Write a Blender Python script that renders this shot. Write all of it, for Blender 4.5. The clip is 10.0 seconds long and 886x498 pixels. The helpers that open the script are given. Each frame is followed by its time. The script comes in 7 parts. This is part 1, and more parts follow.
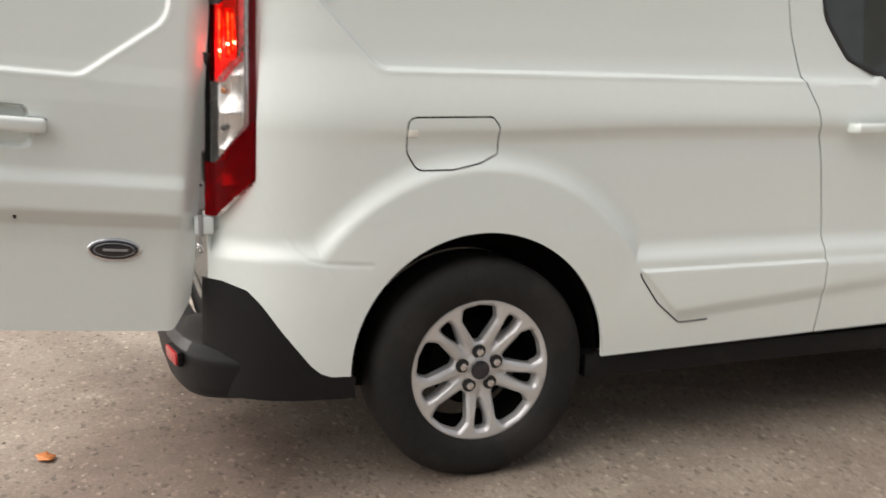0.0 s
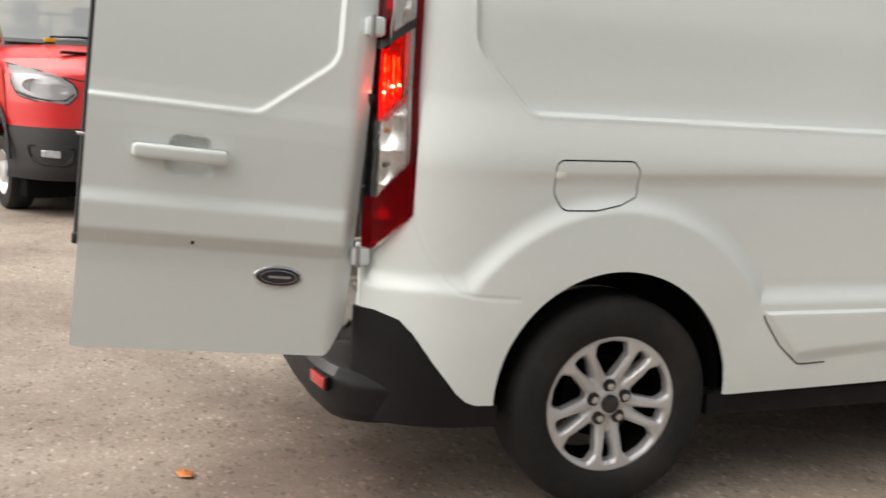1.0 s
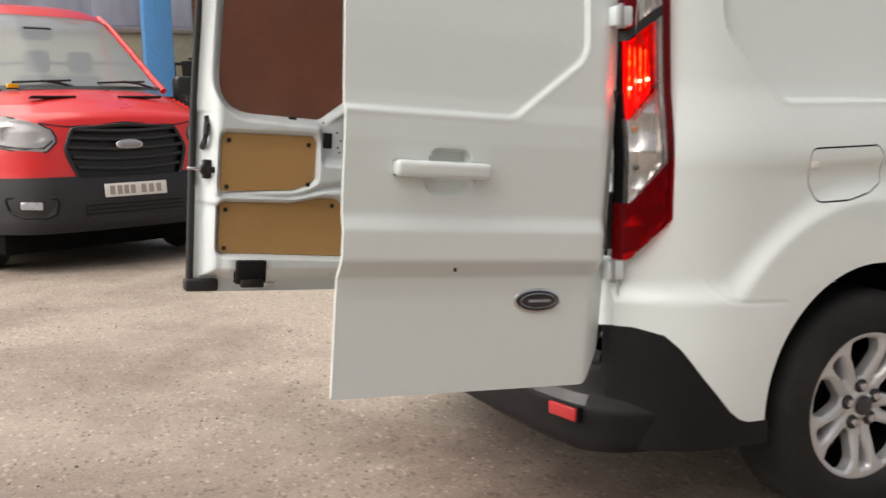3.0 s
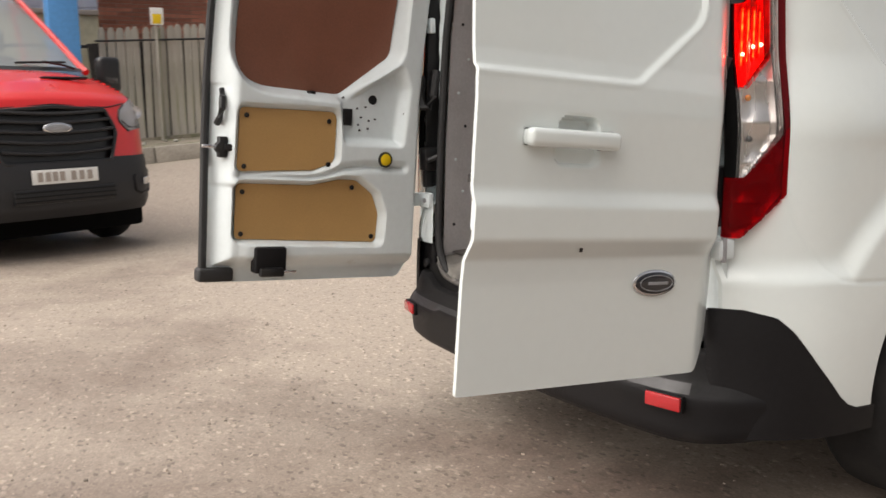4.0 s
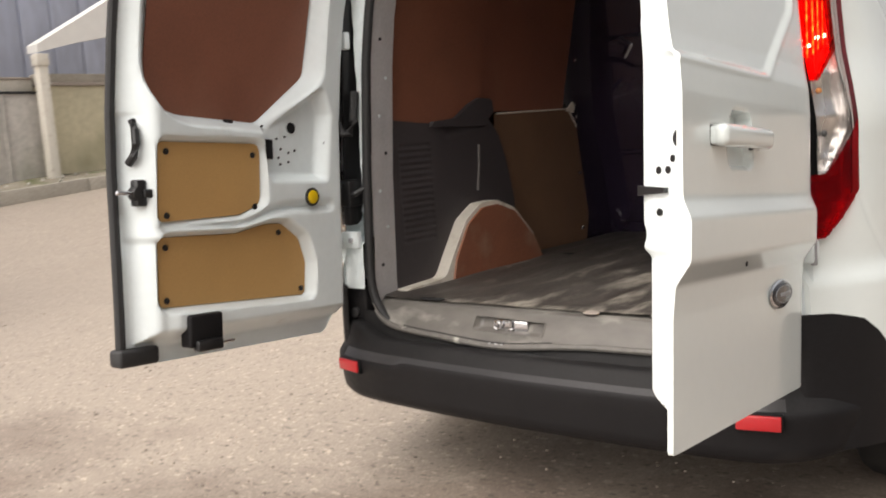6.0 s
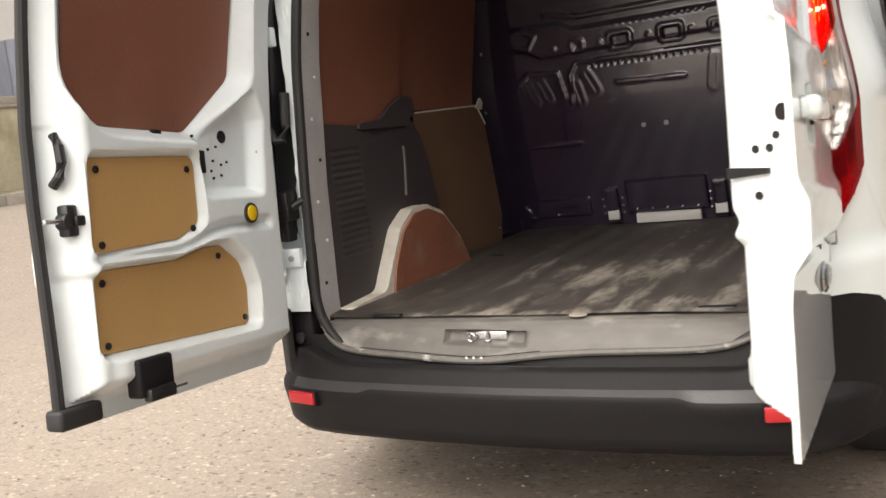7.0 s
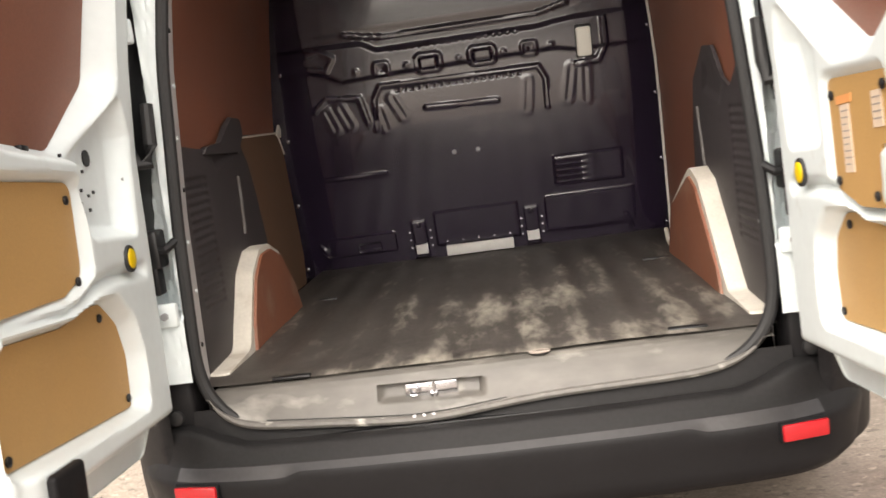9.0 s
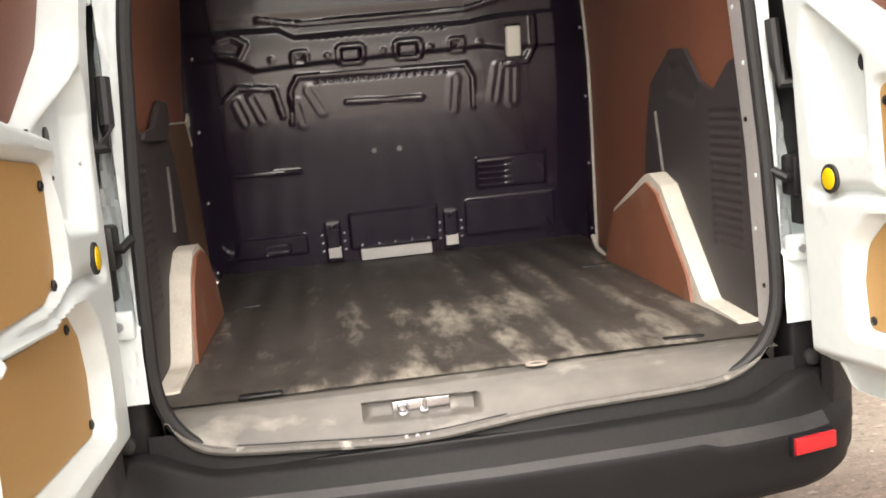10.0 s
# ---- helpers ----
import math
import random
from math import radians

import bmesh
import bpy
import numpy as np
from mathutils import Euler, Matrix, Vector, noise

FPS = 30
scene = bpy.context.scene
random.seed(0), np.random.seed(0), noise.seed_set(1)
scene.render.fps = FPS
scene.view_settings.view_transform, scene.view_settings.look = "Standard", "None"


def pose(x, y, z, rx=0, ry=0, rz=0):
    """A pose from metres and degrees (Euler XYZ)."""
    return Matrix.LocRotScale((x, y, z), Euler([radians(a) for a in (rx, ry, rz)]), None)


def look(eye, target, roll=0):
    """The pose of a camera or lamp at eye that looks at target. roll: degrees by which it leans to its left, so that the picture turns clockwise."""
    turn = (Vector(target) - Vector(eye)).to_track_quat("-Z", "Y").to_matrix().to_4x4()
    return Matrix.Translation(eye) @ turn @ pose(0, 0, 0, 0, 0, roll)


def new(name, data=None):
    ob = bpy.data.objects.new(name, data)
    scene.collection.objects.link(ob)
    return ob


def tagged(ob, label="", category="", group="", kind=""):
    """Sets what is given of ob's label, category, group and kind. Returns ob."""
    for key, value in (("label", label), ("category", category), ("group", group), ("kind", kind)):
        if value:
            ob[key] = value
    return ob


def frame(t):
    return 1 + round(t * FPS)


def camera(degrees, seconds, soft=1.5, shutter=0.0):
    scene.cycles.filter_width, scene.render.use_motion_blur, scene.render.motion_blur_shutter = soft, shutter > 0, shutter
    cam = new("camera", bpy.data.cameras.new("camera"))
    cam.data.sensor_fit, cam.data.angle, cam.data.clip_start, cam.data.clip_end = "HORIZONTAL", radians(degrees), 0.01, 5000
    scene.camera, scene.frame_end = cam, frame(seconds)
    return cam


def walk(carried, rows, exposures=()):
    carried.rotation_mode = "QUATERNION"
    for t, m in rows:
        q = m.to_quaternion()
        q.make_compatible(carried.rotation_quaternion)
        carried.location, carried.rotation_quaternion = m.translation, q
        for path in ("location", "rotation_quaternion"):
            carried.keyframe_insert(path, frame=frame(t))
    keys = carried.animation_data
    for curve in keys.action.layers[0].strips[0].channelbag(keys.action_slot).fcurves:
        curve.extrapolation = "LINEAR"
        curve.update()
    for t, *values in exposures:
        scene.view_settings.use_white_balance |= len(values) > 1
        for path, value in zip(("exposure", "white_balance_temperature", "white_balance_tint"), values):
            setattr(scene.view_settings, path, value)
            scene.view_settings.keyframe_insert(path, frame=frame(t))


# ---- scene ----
cam = camera(51.2, 10.0, shutter=0.4)
PATH = [
    (0, (3.219, 0.001, 1.213), (1.373, 0.652, 0.798), 1.4),
    (0.3, (3.224, -0.107, 1.218), (1.369, 0.547, 0.856), 3.9),
    (0.5, (3.215, -0.219, 1.211), (1.363, 0.457, 0.873), 4.3),
    (0.7, (3.232, -0.285, 1.238), (1.377, 0.374, 0.888), 3.7),
    (1, (3.216, -0.375, 1.224), (1.346, 0.245, 0.882), 3.0),
    (1.3, (3.161, -0.425, 1.225), (1.262, 0.104, 0.887), 1.8),
    (1.5, (3.121, -0.503, 1.212), (1.22, 0.022, 0.882), 0.6),
    (1.7, (3.018, -0.585, 1.195), (1.128, -0.032, 0.844), -1.0),
    (2, (2.926, -0.666, 1.2), (1.045, -0.092, 0.833), -3.6),
    (2.3, (2.856, -0.778, 1.175), (0.998, -0.139, 0.804), -1.0),
    (2.5, (2.789, -0.87, 1.162), (0.95, -0.159, 0.829), -0.6),
    (2.7, (2.741, -0.996, 1.153), (0.923, -0.218, 0.852), -0.7),
    (3, (2.67, -1.126, 1.146), (0.863, -0.319, 0.861), -1.1),
    (3.2, (2.586, -1.189, 1.139), (0.777, -0.405, 0.801), -0.4),
    (4.3, (2.132, -1.572, 1.094), (0.496, -0.467, 0.776), -1.9),
    (4.5, (2.044, -1.645, 1.095), (0.453, -0.483, 0.755), -2.7),
    (4.7, (1.974, -1.714, 1.097), (0.423, -0.492, 0.772), -3.5),
    (5, (1.858, -1.774, 1.084), (0.332, -0.526, 0.743), -4.8),
    (5.3, (1.705, -1.808, 1.072), (0.223, -0.505, 0.747), -6.0),
    (5.5, (1.625, -1.832, 1.079), (0.209, -0.457, 0.755), -6.6),
    (5.7, (1.519, -1.847, 1.076), (0.181, -0.391, 0.777), -4.8),
    (6, (1.4, -1.883, 1.07), (0.143, -0.347, 0.823), -4.1),
    (6.2, (1.303, -1.915, 1.073), (0.145, -0.3, 0.849), -3.9),
    (7.3, (0.817, -1.89, 1.085), (-0.049, -0.109, 0.807), -7.1),
    (7.5, (0.732, -1.869, 1.09), (-0.059, -0.052, 0.819), -5.7),
    (7.7, (0.656, -1.856, 1.083), (-0.051, -0.004, 0.815), -3.8),
    (8, (0.512, -1.839, 1.084), (0.004, 0.08, 0.837), -4.0),
    (8.3, (0.373, -1.848, 1.096), (0.024, 0.105, 0.849), -5.7),
    (8.5, (0.295, -1.841, 1.098), (0.03, 0.122, 0.827), -5.5),
    (8.7, (0.231, -1.82, 1.089), (0.02, 0.15, 0.817), -5.8),
    (9, (0.104, -1.761, 1.093), (-0.052, 0.215, 0.825), -7.8),
    (9.3, (-0.009, -1.702, 1.103), (-0.145, 0.272, 0.817), -8.2),
    (9.5, (-0.076, -1.659, 1.1), (-0.131, 0.317, 0.793), -6.7),
    (9.7, (-0.141, -1.6, 1.091), (-0.072, 0.373, 0.771), -5.7),
    (10, (-0.26, -1.571, 1.104), (-0.035, 0.394, 0.805), -5.4),
]
# brightening as the view turns into the load space
EXPOSURES = [(0.0, 0.43, 6700, 10), (1.0, 0.37, 6700, 10), (3.0, 0.36, 6750, 12), (5.5, 0.42, 6750, 12), (8.0, 0.91, 6980, 12), (10.0, 1.22, 7020, 12)]
walk(cam, [(t, look(eye, target, roll)) for t, eye, target, roll in PATH], EXPOSURES)

# ---- light ----
world = bpy.data.worlds.new("overcast")
scene.world = world
world.use_nodes = True
wn = world.node_tree.nodes
wl = world.node_tree.links
sky = wn.new("ShaderNodeTexSky")
sky.sky_type = "NISHITA"
sky.sun_disc = False
sky.sun_elevation = radians(52)
sky.sun_rotation = radians(195)
sky.air_density, sky.dust_density, sky.ozone_density = 1.0, 5.0, 1.0
grey_sky = wn.new("ShaderNodeHueSaturation")
grey_sky.inputs["Saturation"].default_value = 0.22
wl.new(sky.outputs[0], grey_sky.inputs["Color"])
wl.new(grey_sky.outputs[0], wn["Background"].inputs["Color"])
wn["Background"].inputs["Strength"].default_value = 0.115
sun = new("sun", bpy.data.lights.new("sun", "SUN"))
sun.data.energy = 2.9
sun.data.angle = radians(98)
sun.data.color = (1.0, 0.96, 0.9)
sun.matrix_world = look((-1.4, -5.3, 6.9), (0, 0, 0))


# ---- materials ----
def rgb(r, g, b):
    return (r, g, b, 1.0)


def material(name, base, rough=0.5, metal=0.0, coat=0.0, var=0.15, scale=6.0, fine=60.0, bump=0.0, bump_scale=200.0,
             stain=None, stain_scale=2.0, stain_cut=(0.55, 0.75), rough_var=0.1, island=0.0, spec=0.5, stretch=(1, 1, 1)):
    """Principled surface with variation of tone at two scales, an optional stain layer and fine relief."""
    m = bpy.data.materials.new(name)
    m.use_nodes = True
    n, l = m.node_tree.nodes, m.node_tree.links
    p = n["Principled BSDF"]
    geo = n.new("ShaderNodeTexCoord")
    mp = n.new("ShaderNodeMapping")
    mp.inputs["Scale"].default_value = stretch
    l.new(geo.outputs["Object"], mp.inputs["Vector"])
    src = mp.outputs["Vector"]

    def noise_tex(s, detail=4.0):
        t = n.new("ShaderNodeTexNoise")
        t.inputs["Scale"].default_value, t.inputs["Detail"].default_value = s, detail
        l.new(src, t.inputs["Vector"])
        return t.outputs["Fac"]

    big, small = noise_tex(scale), noise_tex(fine, 6.0)
    add = n.new("ShaderNodeMath")
    add.operation = "ADD"
    l.new(big, add.inputs[0]), l.new(small, add.inputs[1])
    ramp = n.new("ShaderNodeMapRange")
    ramp.inputs["From Min"].default_value, ramp.inputs["From Max"].default_value = 0.7, 1.3
    ramp.inputs["To Min"].default_value, ramp.inputs["To Max"].default_value = 1.0 - var, 1.0 + var
    l.new(add.outputs[0], ramp.inputs["Value"])
    mul = n.new("ShaderNodeVectorMath")
    mul.operation = "SCALE"
    mul.inputs[0].default_value = base
    l.new(ramp.outputs[0], mul.inputs["Scale"])
    col = mul.outputs[0]
    if island:
        g = n.new("ShaderNodeNewGeometry")
        r2 = n.new("ShaderNodeMapRange")
        r2.inputs["To Min"].default_value, r2.inputs["To Max"].default_value = 1.0 - island, 1.0 + island
        l.new(g.outputs["Random Per Island"], r2.inputs["Value"])
        m2 = n.new("ShaderNodeVectorMath")
        m2.operation = "SCALE"
        l.new(col, m2.inputs[0]), l.new(r2.outputs[0], m2.inputs["Scale"])
        col = m2.outputs[0]
    if stain:
        st = n.new("ShaderNodeMapRange")
        st.inputs["From Min"].default_value, st.inputs["From Max"].default_value = stain_cut
        l.new(noise_tex(stain_scale, 8.0), st.inputs["Value"])
        mix = n.new("ShaderNodeMix")
        mix.data_type = "RGBA"
        l.new(st.outputs[0], mix.inputs["Factor"])
        l.new(col, mix.inputs["A"])
        mix.inputs["B"].default_value = rgb(*stain)
        col = mix.outputs["Result"]
    l.new(col, p.inputs["Base Color"])
    rr = n.new("ShaderNodeMapRange")
    rr.inputs["To Min"].default_value, rr.inputs["To Max"].default_value = max(0.02, rough - rough_var), min(1, rough + rough_var)
    l.new(big, rr.inputs["Value"])
    l.new(rr.outputs[0], p.inputs["Roughness"])
    p.inputs["Metallic"].default_value = metal
    p.inputs["Coat Weight"].default_value = coat
    p.inputs["Coat Roughness"].default_value = 0.06
    p.inputs["Specular IOR Level"].default_value = spec
    if bump:
        b = n.new("ShaderNodeBump")
        b.inputs["Strength"].default_value, b.inputs["Distance"].default_value = bump, 0.004
        l.new(noise_tex(bump_scale, 6.0), b.inputs["Height"])
        l.new(b.outputs[0], p.inputs["Normal"])
    return m


def glass(name, tint, rough=0.03, ior=1.45):
    m = bpy.data.materials.new(name)
    m.use_nodes = True
    p = m.node_tree.nodes["Principled BSDF"]
    p.inputs["Base Color"].default_value = rgb(*tint)
    p.inputs["Roughness"].default_value = rough
    p.inputs["Transmission Weight"].default_value = 1.0
    p.inputs["IOR"].default_value = ior
    return m


def thin_pane(name, tint, gloss, share):
    """A thin sheet of glass: mostly seen through, mixed with a smooth surface of the gloss colour."""
    m = bpy.data.materials.new(name)
    m.use_nodes = True
    n, l = m.node_tree.nodes, m.node_tree.links
    p = n["Principled BSDF"]
    p.inputs["Base Color"].default_value, p.inputs["Roughness"].default_value = rgb(*gloss), 0.05
    clear = n.new("ShaderNodeBsdfTransparent")
    clear.inputs["Color"].default_value = rgb(*tint)
    mix = n.new("ShaderNodeMixShader")
    mix.inputs[0].default_value = share
    l.new(clear.outputs[0], mix.inputs[1]), l.new(p.outputs[0], mix.inputs[2])
    l.new(mix.outputs[0], n["Material Output"].inputs["Surface"])
    return m


def glow(name, color, strength):
    m = bpy.data.materials.new(name)
    m.use_nodes = True
    p = m.node_tree.nodes["Principled BSDF"]
    p.inputs["Base Color"].default_value = rgb(*color)
    p.inputs["Emission Color"].default_value = rgb(*color)
    p.inputs["Emission Strength"].default_value = strength
    return m


WHITE = material("white_paint", (0.735, 0.79, 0.777), 0.26, coat=1.0, var=0.012, scale=0.9, fine=40, rough_var=0.015)
WHITE_IN = material("inner_white_paint", (0.735, 0.80, 0.812), 0.4, coat=0.15, var=0.03, scale=4, fine=40, rough_var=0.08,
                    stain=(0.5, 0.49, 0.45), stain_scale=9, stain_cut=(0.66, 0.9))
PRIMER = material("grey_painted_steel", (0.30, 0.30, 0.31), 0.45, var=0.06, scale=8, fine=60)
PLASTIC = material("dark_grey_plastic", (0.011, 0.0105, 0.0115), 0.5, var=0.15, scale=5, fine=90, bump=0.25, bump_scale=900, spec=0.19,
                   stain=(0.04, 0.037, 0.034), stain_scale=5, stain_cut=(0.6, 0.95))
# paler than the bumper: the chamfer's highlight is painted in with the rub
PALE_EDGE = material("rubbed_highlight_plastic", (0.036, 0.035, 0.037), 0.36, var=0.15, scale=9, fine=90, bump=0.15, bump_scale=600)
LEDGE = material("scuffed_plastic", (0.014, 0.0135, 0.014), 0.55, spec=0.19, var=0.2, scale=9, fine=110, bump=0.2, bump_scale=700)
BLACK = material("black_plastic", (0.012, 0.012, 0.013), 0.4, var=0.15, scale=10, fine=80)
RUBBER = material("black_rubber", (0.02, 0.02, 0.021), 0.6, var=0.15, scale=12, fine=120, bump=0.15, bump_scale=600)
TYRE = material("tyre_rubber", (0.015, 0.0145, 0.0145), 0.75, var=0.25, scale=8, fine=80, bump=0.3, bump_scale=300,
                stain=(0.04, 0.036, 0.032), stain_scale=6, stain_cut=(0.5, 0.9), spec=0.3)
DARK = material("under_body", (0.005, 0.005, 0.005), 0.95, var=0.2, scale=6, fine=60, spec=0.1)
ALLOY = material("silver_alloy", (0.60, 0.60, 0.61), 0.34, metal=0.5, var=0.05, scale=10, fine=120,
                 stain=(0.2, 0.18, 0.16), stain_scale=14, stain_cut=(0.6, 0.95))
STEEL = material("bright_steel", (0.62, 0.62, 0.64), 0.22, metal=1.0, var=0.05, scale=20, fine=150)
CHROME = material("chrome", (0.75, 0.75, 0.77), 0.08, metal=1.0, var=0.02)
NAVY = material("dark_blue_badge", (0.012, 0.013, 0.020), 0.25, var=0.05, coat=0.5)
PLY_RED = material("red_brown_board", (0.225, 0.086, 0.052), 0.5, var=0.12, scale=5, fine=160, bump=0.12, bump_scale=500,
                   rough_var=0.08, stain=(0.26, 0.12, 0.075), stain_scale=4, stain_cut=(0.55, 0.95))
PLY_TAN = material("tan_hardboard", (0.48, 0.285, 0.105), 0.6, var=0.07, scale=6, fine=220, bump=0.12, bump_scale=700)
PLY_ARCH = material("worn_brown_board", (0.27, 0.105, 0.06), 0.55, var=0.14, scale=8, fine=140, bump=0.15, bump_scale=400,
                    stain=(0.36, 0.24, 0.17), stain_scale=7, stain_cut=(0.56, 0.85))
CREAM = material("cream_board_edge", (0.70, 0.66, 0.58), 0.65, var=0.08, scale=14, fine=120, stain=(0.4, 0.32, 0.24),
                 stain_scale=12, stain_cut=(0.58, 0.85))
PLY_OLIVE = material("dark_olive_board", (0.18, 0.103, 0.060), 0.6, var=0.12, scale=6, fine=160, bump=0.12, bump_scale=500)
TRIM = material("grey_trim_plastic", (0.050, 0.043, 0.046), 0.6, var=0.12, scale=6, fine=120, bump=0.3, bump_scale=800)
BULKHEAD = material("glossy_black_steel", (0.030, 0.0205, 0.041), 0.25, var=0.15, scale=5, fine=60, coat=1.0, rough_var=0.05, spec=0.85,
                    bump=0.06, bump_scale=40)
SILL = material("worn_grey_sill_plate", (0.115, 0.107, 0.097), 0.45, var=0.22, scale=4, fine=14, bump=0.06, bump_scale=300,
                stain=(0.42, 0.40, 0.36), stain_scale=6, stain_cut=(0.55, 0.8), stretch=(1, 2.5, 1))
STRIP = material("dull_grey_trim", (0.60, 0.59, 0.60), 0.5, var=0.1, scale=8, fine=90, bump=0.1, bump_scale=500)
YELLOW = material("yellow_plastic", (0.85, 0.58, 0.01), 0.4, var=0.03)
REFLEX = material("red_reflector", (0.46, 0.012, 0.018), 0.18, coat=0.5, var=0.05, scale=60, fine=300)
RED_LENS = thin_pane("red_lamp_lens", (0.46, 0.006, 0.016), (0.24, 0.003, 0.008), 0.22)
DEEP_RED = thin_pane("deep_red_lamp_lens", (0.35, 0.008, 0.015), (0.08, 0.003, 0.006), 0.55)
CLEAR_LENS = thin_pane("clear_lamp_lens", (0.93, 0.92, 0.91), (0.40, 0.39, 0.38), 0.13)
LAMP_CHROME = material("lamp_chrome", (0.90, 0.88, 0.87), 0.27, metal=1.0, var=0.06, scale=30, fine=90, bump=0.25, bump_scale=90, stretch=(1, 1, 0.1))
REFLECTOR = material("lamp_reflector", (0.88, 0.86, 0.84), 0.20, metal=0.85, var=0.25, scale=18, fine=60, bump=0.7, bump_scale=60, stretch=(1, 1, 0.12))
AMBER_DULL = material("amber_bulb_glass", (0.75, 0.28, 0.03), 0.2, coat=0.5, var=0.05)
LIT_RED = thin_pane("lit_red_lens", (0.92, 0.11, 0.07), (0.20, 0.003, 0.006), 0.10)
LIT_BOWL = glow("lit_faceted_bowl", (1.0, 0.05, 0.06), 1.0)


def facet_glow(m, low, high):
    """Facets of a lit bowl give off light unevenly."""
    n, l = m.node_tree.nodes, m.node_tree.links
    tc, vor, rng2 = n.new("ShaderNodeTexCoord"), n.new("ShaderNodeTexVoronoi"), n.new("ShaderNodeMapRange")
    vor.inputs["Scale"].default_value = 70
    rng2.inputs["To Min"].default_value, rng2.inputs["To Max"].default_value = high, low
    rng2.inputs["From Max"].default_value = 0.7
    l.new(tc.outputs["Object"], vor.inputs["Vector"]), l.new(vor.outputs["Distance"], rng2.inputs["Value"])
    l.new(rng2.outputs[0], n["Principled BSDF"].inputs["Emission Strength"])


facet_glow(LIT_BOWL, 0.04, 0.55)
HOT_RED = glow("lit_bulb", (1.0, 0.45, 0.40), 60.0)
LIT_CUP = glow("lit_brake_cup", (1.0, 0.60, 0.12), 1.0)
facet_glow(LIT_CUP, 0.8, 8.0)

# faint emission replaces the bright reflection on the lamp cover
LOAD_LAMP = glow("bright_load_lamp", (0.80, 0.77, 0.68), 0.10)
LIP = material("scuffed_sill_lip", (0.13, 0.122, 0.112), 0.5, var=0.2, scale=9, fine=60, stain=(0.55, 0.53, 0.48), stain_scale=16, stain_cut=(0.62, 0.70))
SLOT_GREY = material("grey_grab_slot", (0.115, 0.105, 0.10), 0.5, var=0.1)
LAMP_WHITE = material("white_lamp_cover", (0.75, 0.74, 0.68), 0.3, var=0.05, scale=30)
PAPER = material("white_paper", (0.78, 0.77, 0.74), 0.6, var=0.04)
STICKER = material("faded_sticker", (0.66, 0.53, 0.41), 0.6, var=0.06)
ORANGE = material("orange_print", (0.70, 0.31, 0.11), 0.6, var=0.05)
INK = material("grey_ink", (0.36, 0.31, 0.27), 0.6, var=0.05)
RED_PAINT = material("red_paint", (0.66, 0.018, 0.020), 0.3, coat=0.45, var=0.03, scale=2, fine=30)
GLASS_DARK = material("dark_window_glass", (0.035, 0.04, 0.04), 0.06, var=0.2, scale=3, fine=10, coat=0.4)
# the sky's pale reflection is painted in as the gloss colour
GLASS_SKY = thin_pane("sky_painted_glass", (0.80, 0.84, 0.84), (0.48, 0.52, 0.53), 0.47)
HEAD_LENS = thin_pane("headlamp_lens", (0.92, 0.92, 0.93), (0.62, 0.61, 0.62), 0.42)
FADED = material("faded_grey_plastic", (0.020, 0.0195, 0.0215), 0.55, spec=0.42, var=0.15, scale=5, fine=90, bump=0.2, bump_scale=700)
LAMP_BEZEL = material("grey_lamp_bezel", (0.62, 0.62, 0.64), 0.22, metal=0.5, var=0.3, scale=9, fine=40, bump=0.3, bump_scale=30)
LAMP_GLASS = material("clear_lamp_glass", (0.42, 0.43, 0.45), 0.12, metal=0.4, coat=1.0, var=0.3, scale=30, fine=90)
FENCE = material("weathered_fence", (0.42, 0.39, 0.335), 0.8, var=0.3, scale=1.2, fine=9, island=0.15,
                 stain=(0.20, 0.21, 0.10), stain_scale=5, stain_cut=(0.48, 0.68), stretch=(1, 1, 0.16))
PANEL_GREY = material("grey_blue_cladding", (0.50, 0.535, 0.65), 0.6, var=0.15, scale=0.6, fine=6, stretch=(1, 1, 0.3))
BRICK = material("red_brick", (0.44, 0.175, 0.115), 0.85, var=0.2, scale=1.5, fine=14, island=0.25)
MORTAR = material("mortar", (0.36, 0.27, 0.22), 0.9, var=0.2, scale=3, fine=30)
BLUE = material("blue_painted_steel", (0.10, 0.34, 0.72), 0.5, var=0.10, scale=2, fine=20)
BLUE_WORN = material("faded_blue_paint", (0.16, 0.33, 0.55), 0.7, var=0.2, scale=3, fine=20, stain=(0.30, 0.33, 0.33), stain_scale=5, stain_cut=(0.50, 0.72), stretch=(1, 1, 0.12))
SHADOW_BOARD = material("gap_shade_board", (0.05, 0.045, 0.04), 0.9, var=0.3, scale=3, fine=20)
CAP_PALE = material("pale_capping", (0.52, 0.49, 0.43), 0.85, var=0.15, scale=2, fine=20)
CREAM_WALL = material("cream_render", (0.52, 0.47, 0.33), 0.8, var=0.15, scale=0.8, fine=9, stain=(0.25, 0.23, 0.14), stain_scale=1.1, stain_cut=(0.5, 0.8))
CONCRETE = material("concrete_kerb", (0.36, 0.33, 0.28), 0.85, var=0.2, scale=2, fine=25, bump=0.3, bump_scale=60)
SOIL = material("verge_soil", (0.29, 0.255, 0.20), 0.95, var=0.3, scale=2, fine=30, stain=(0.13, 0.14, 0.06), stain_scale=3, stain_cut=(0.48, 0.68))
PANEL_PALE = material("pale_grey_wall_panels", (0.47, 0.445, 0.41), 0.85, var=0.2, scale=1.2, fine=12, stain=(0.22, 0.22, 0.16), stain_scale=0.9, stain_cut=(0.55, 0.85))
PANEL_WALL = material("grey_concrete_panels", (0.27, 0.262, 0.24), 0.85, var=0.25, scale=1.2, fine=12, stain=(0.12, 0.12, 0.08), stain_scale=0.8, stain_cut=(0.5, 0.8))
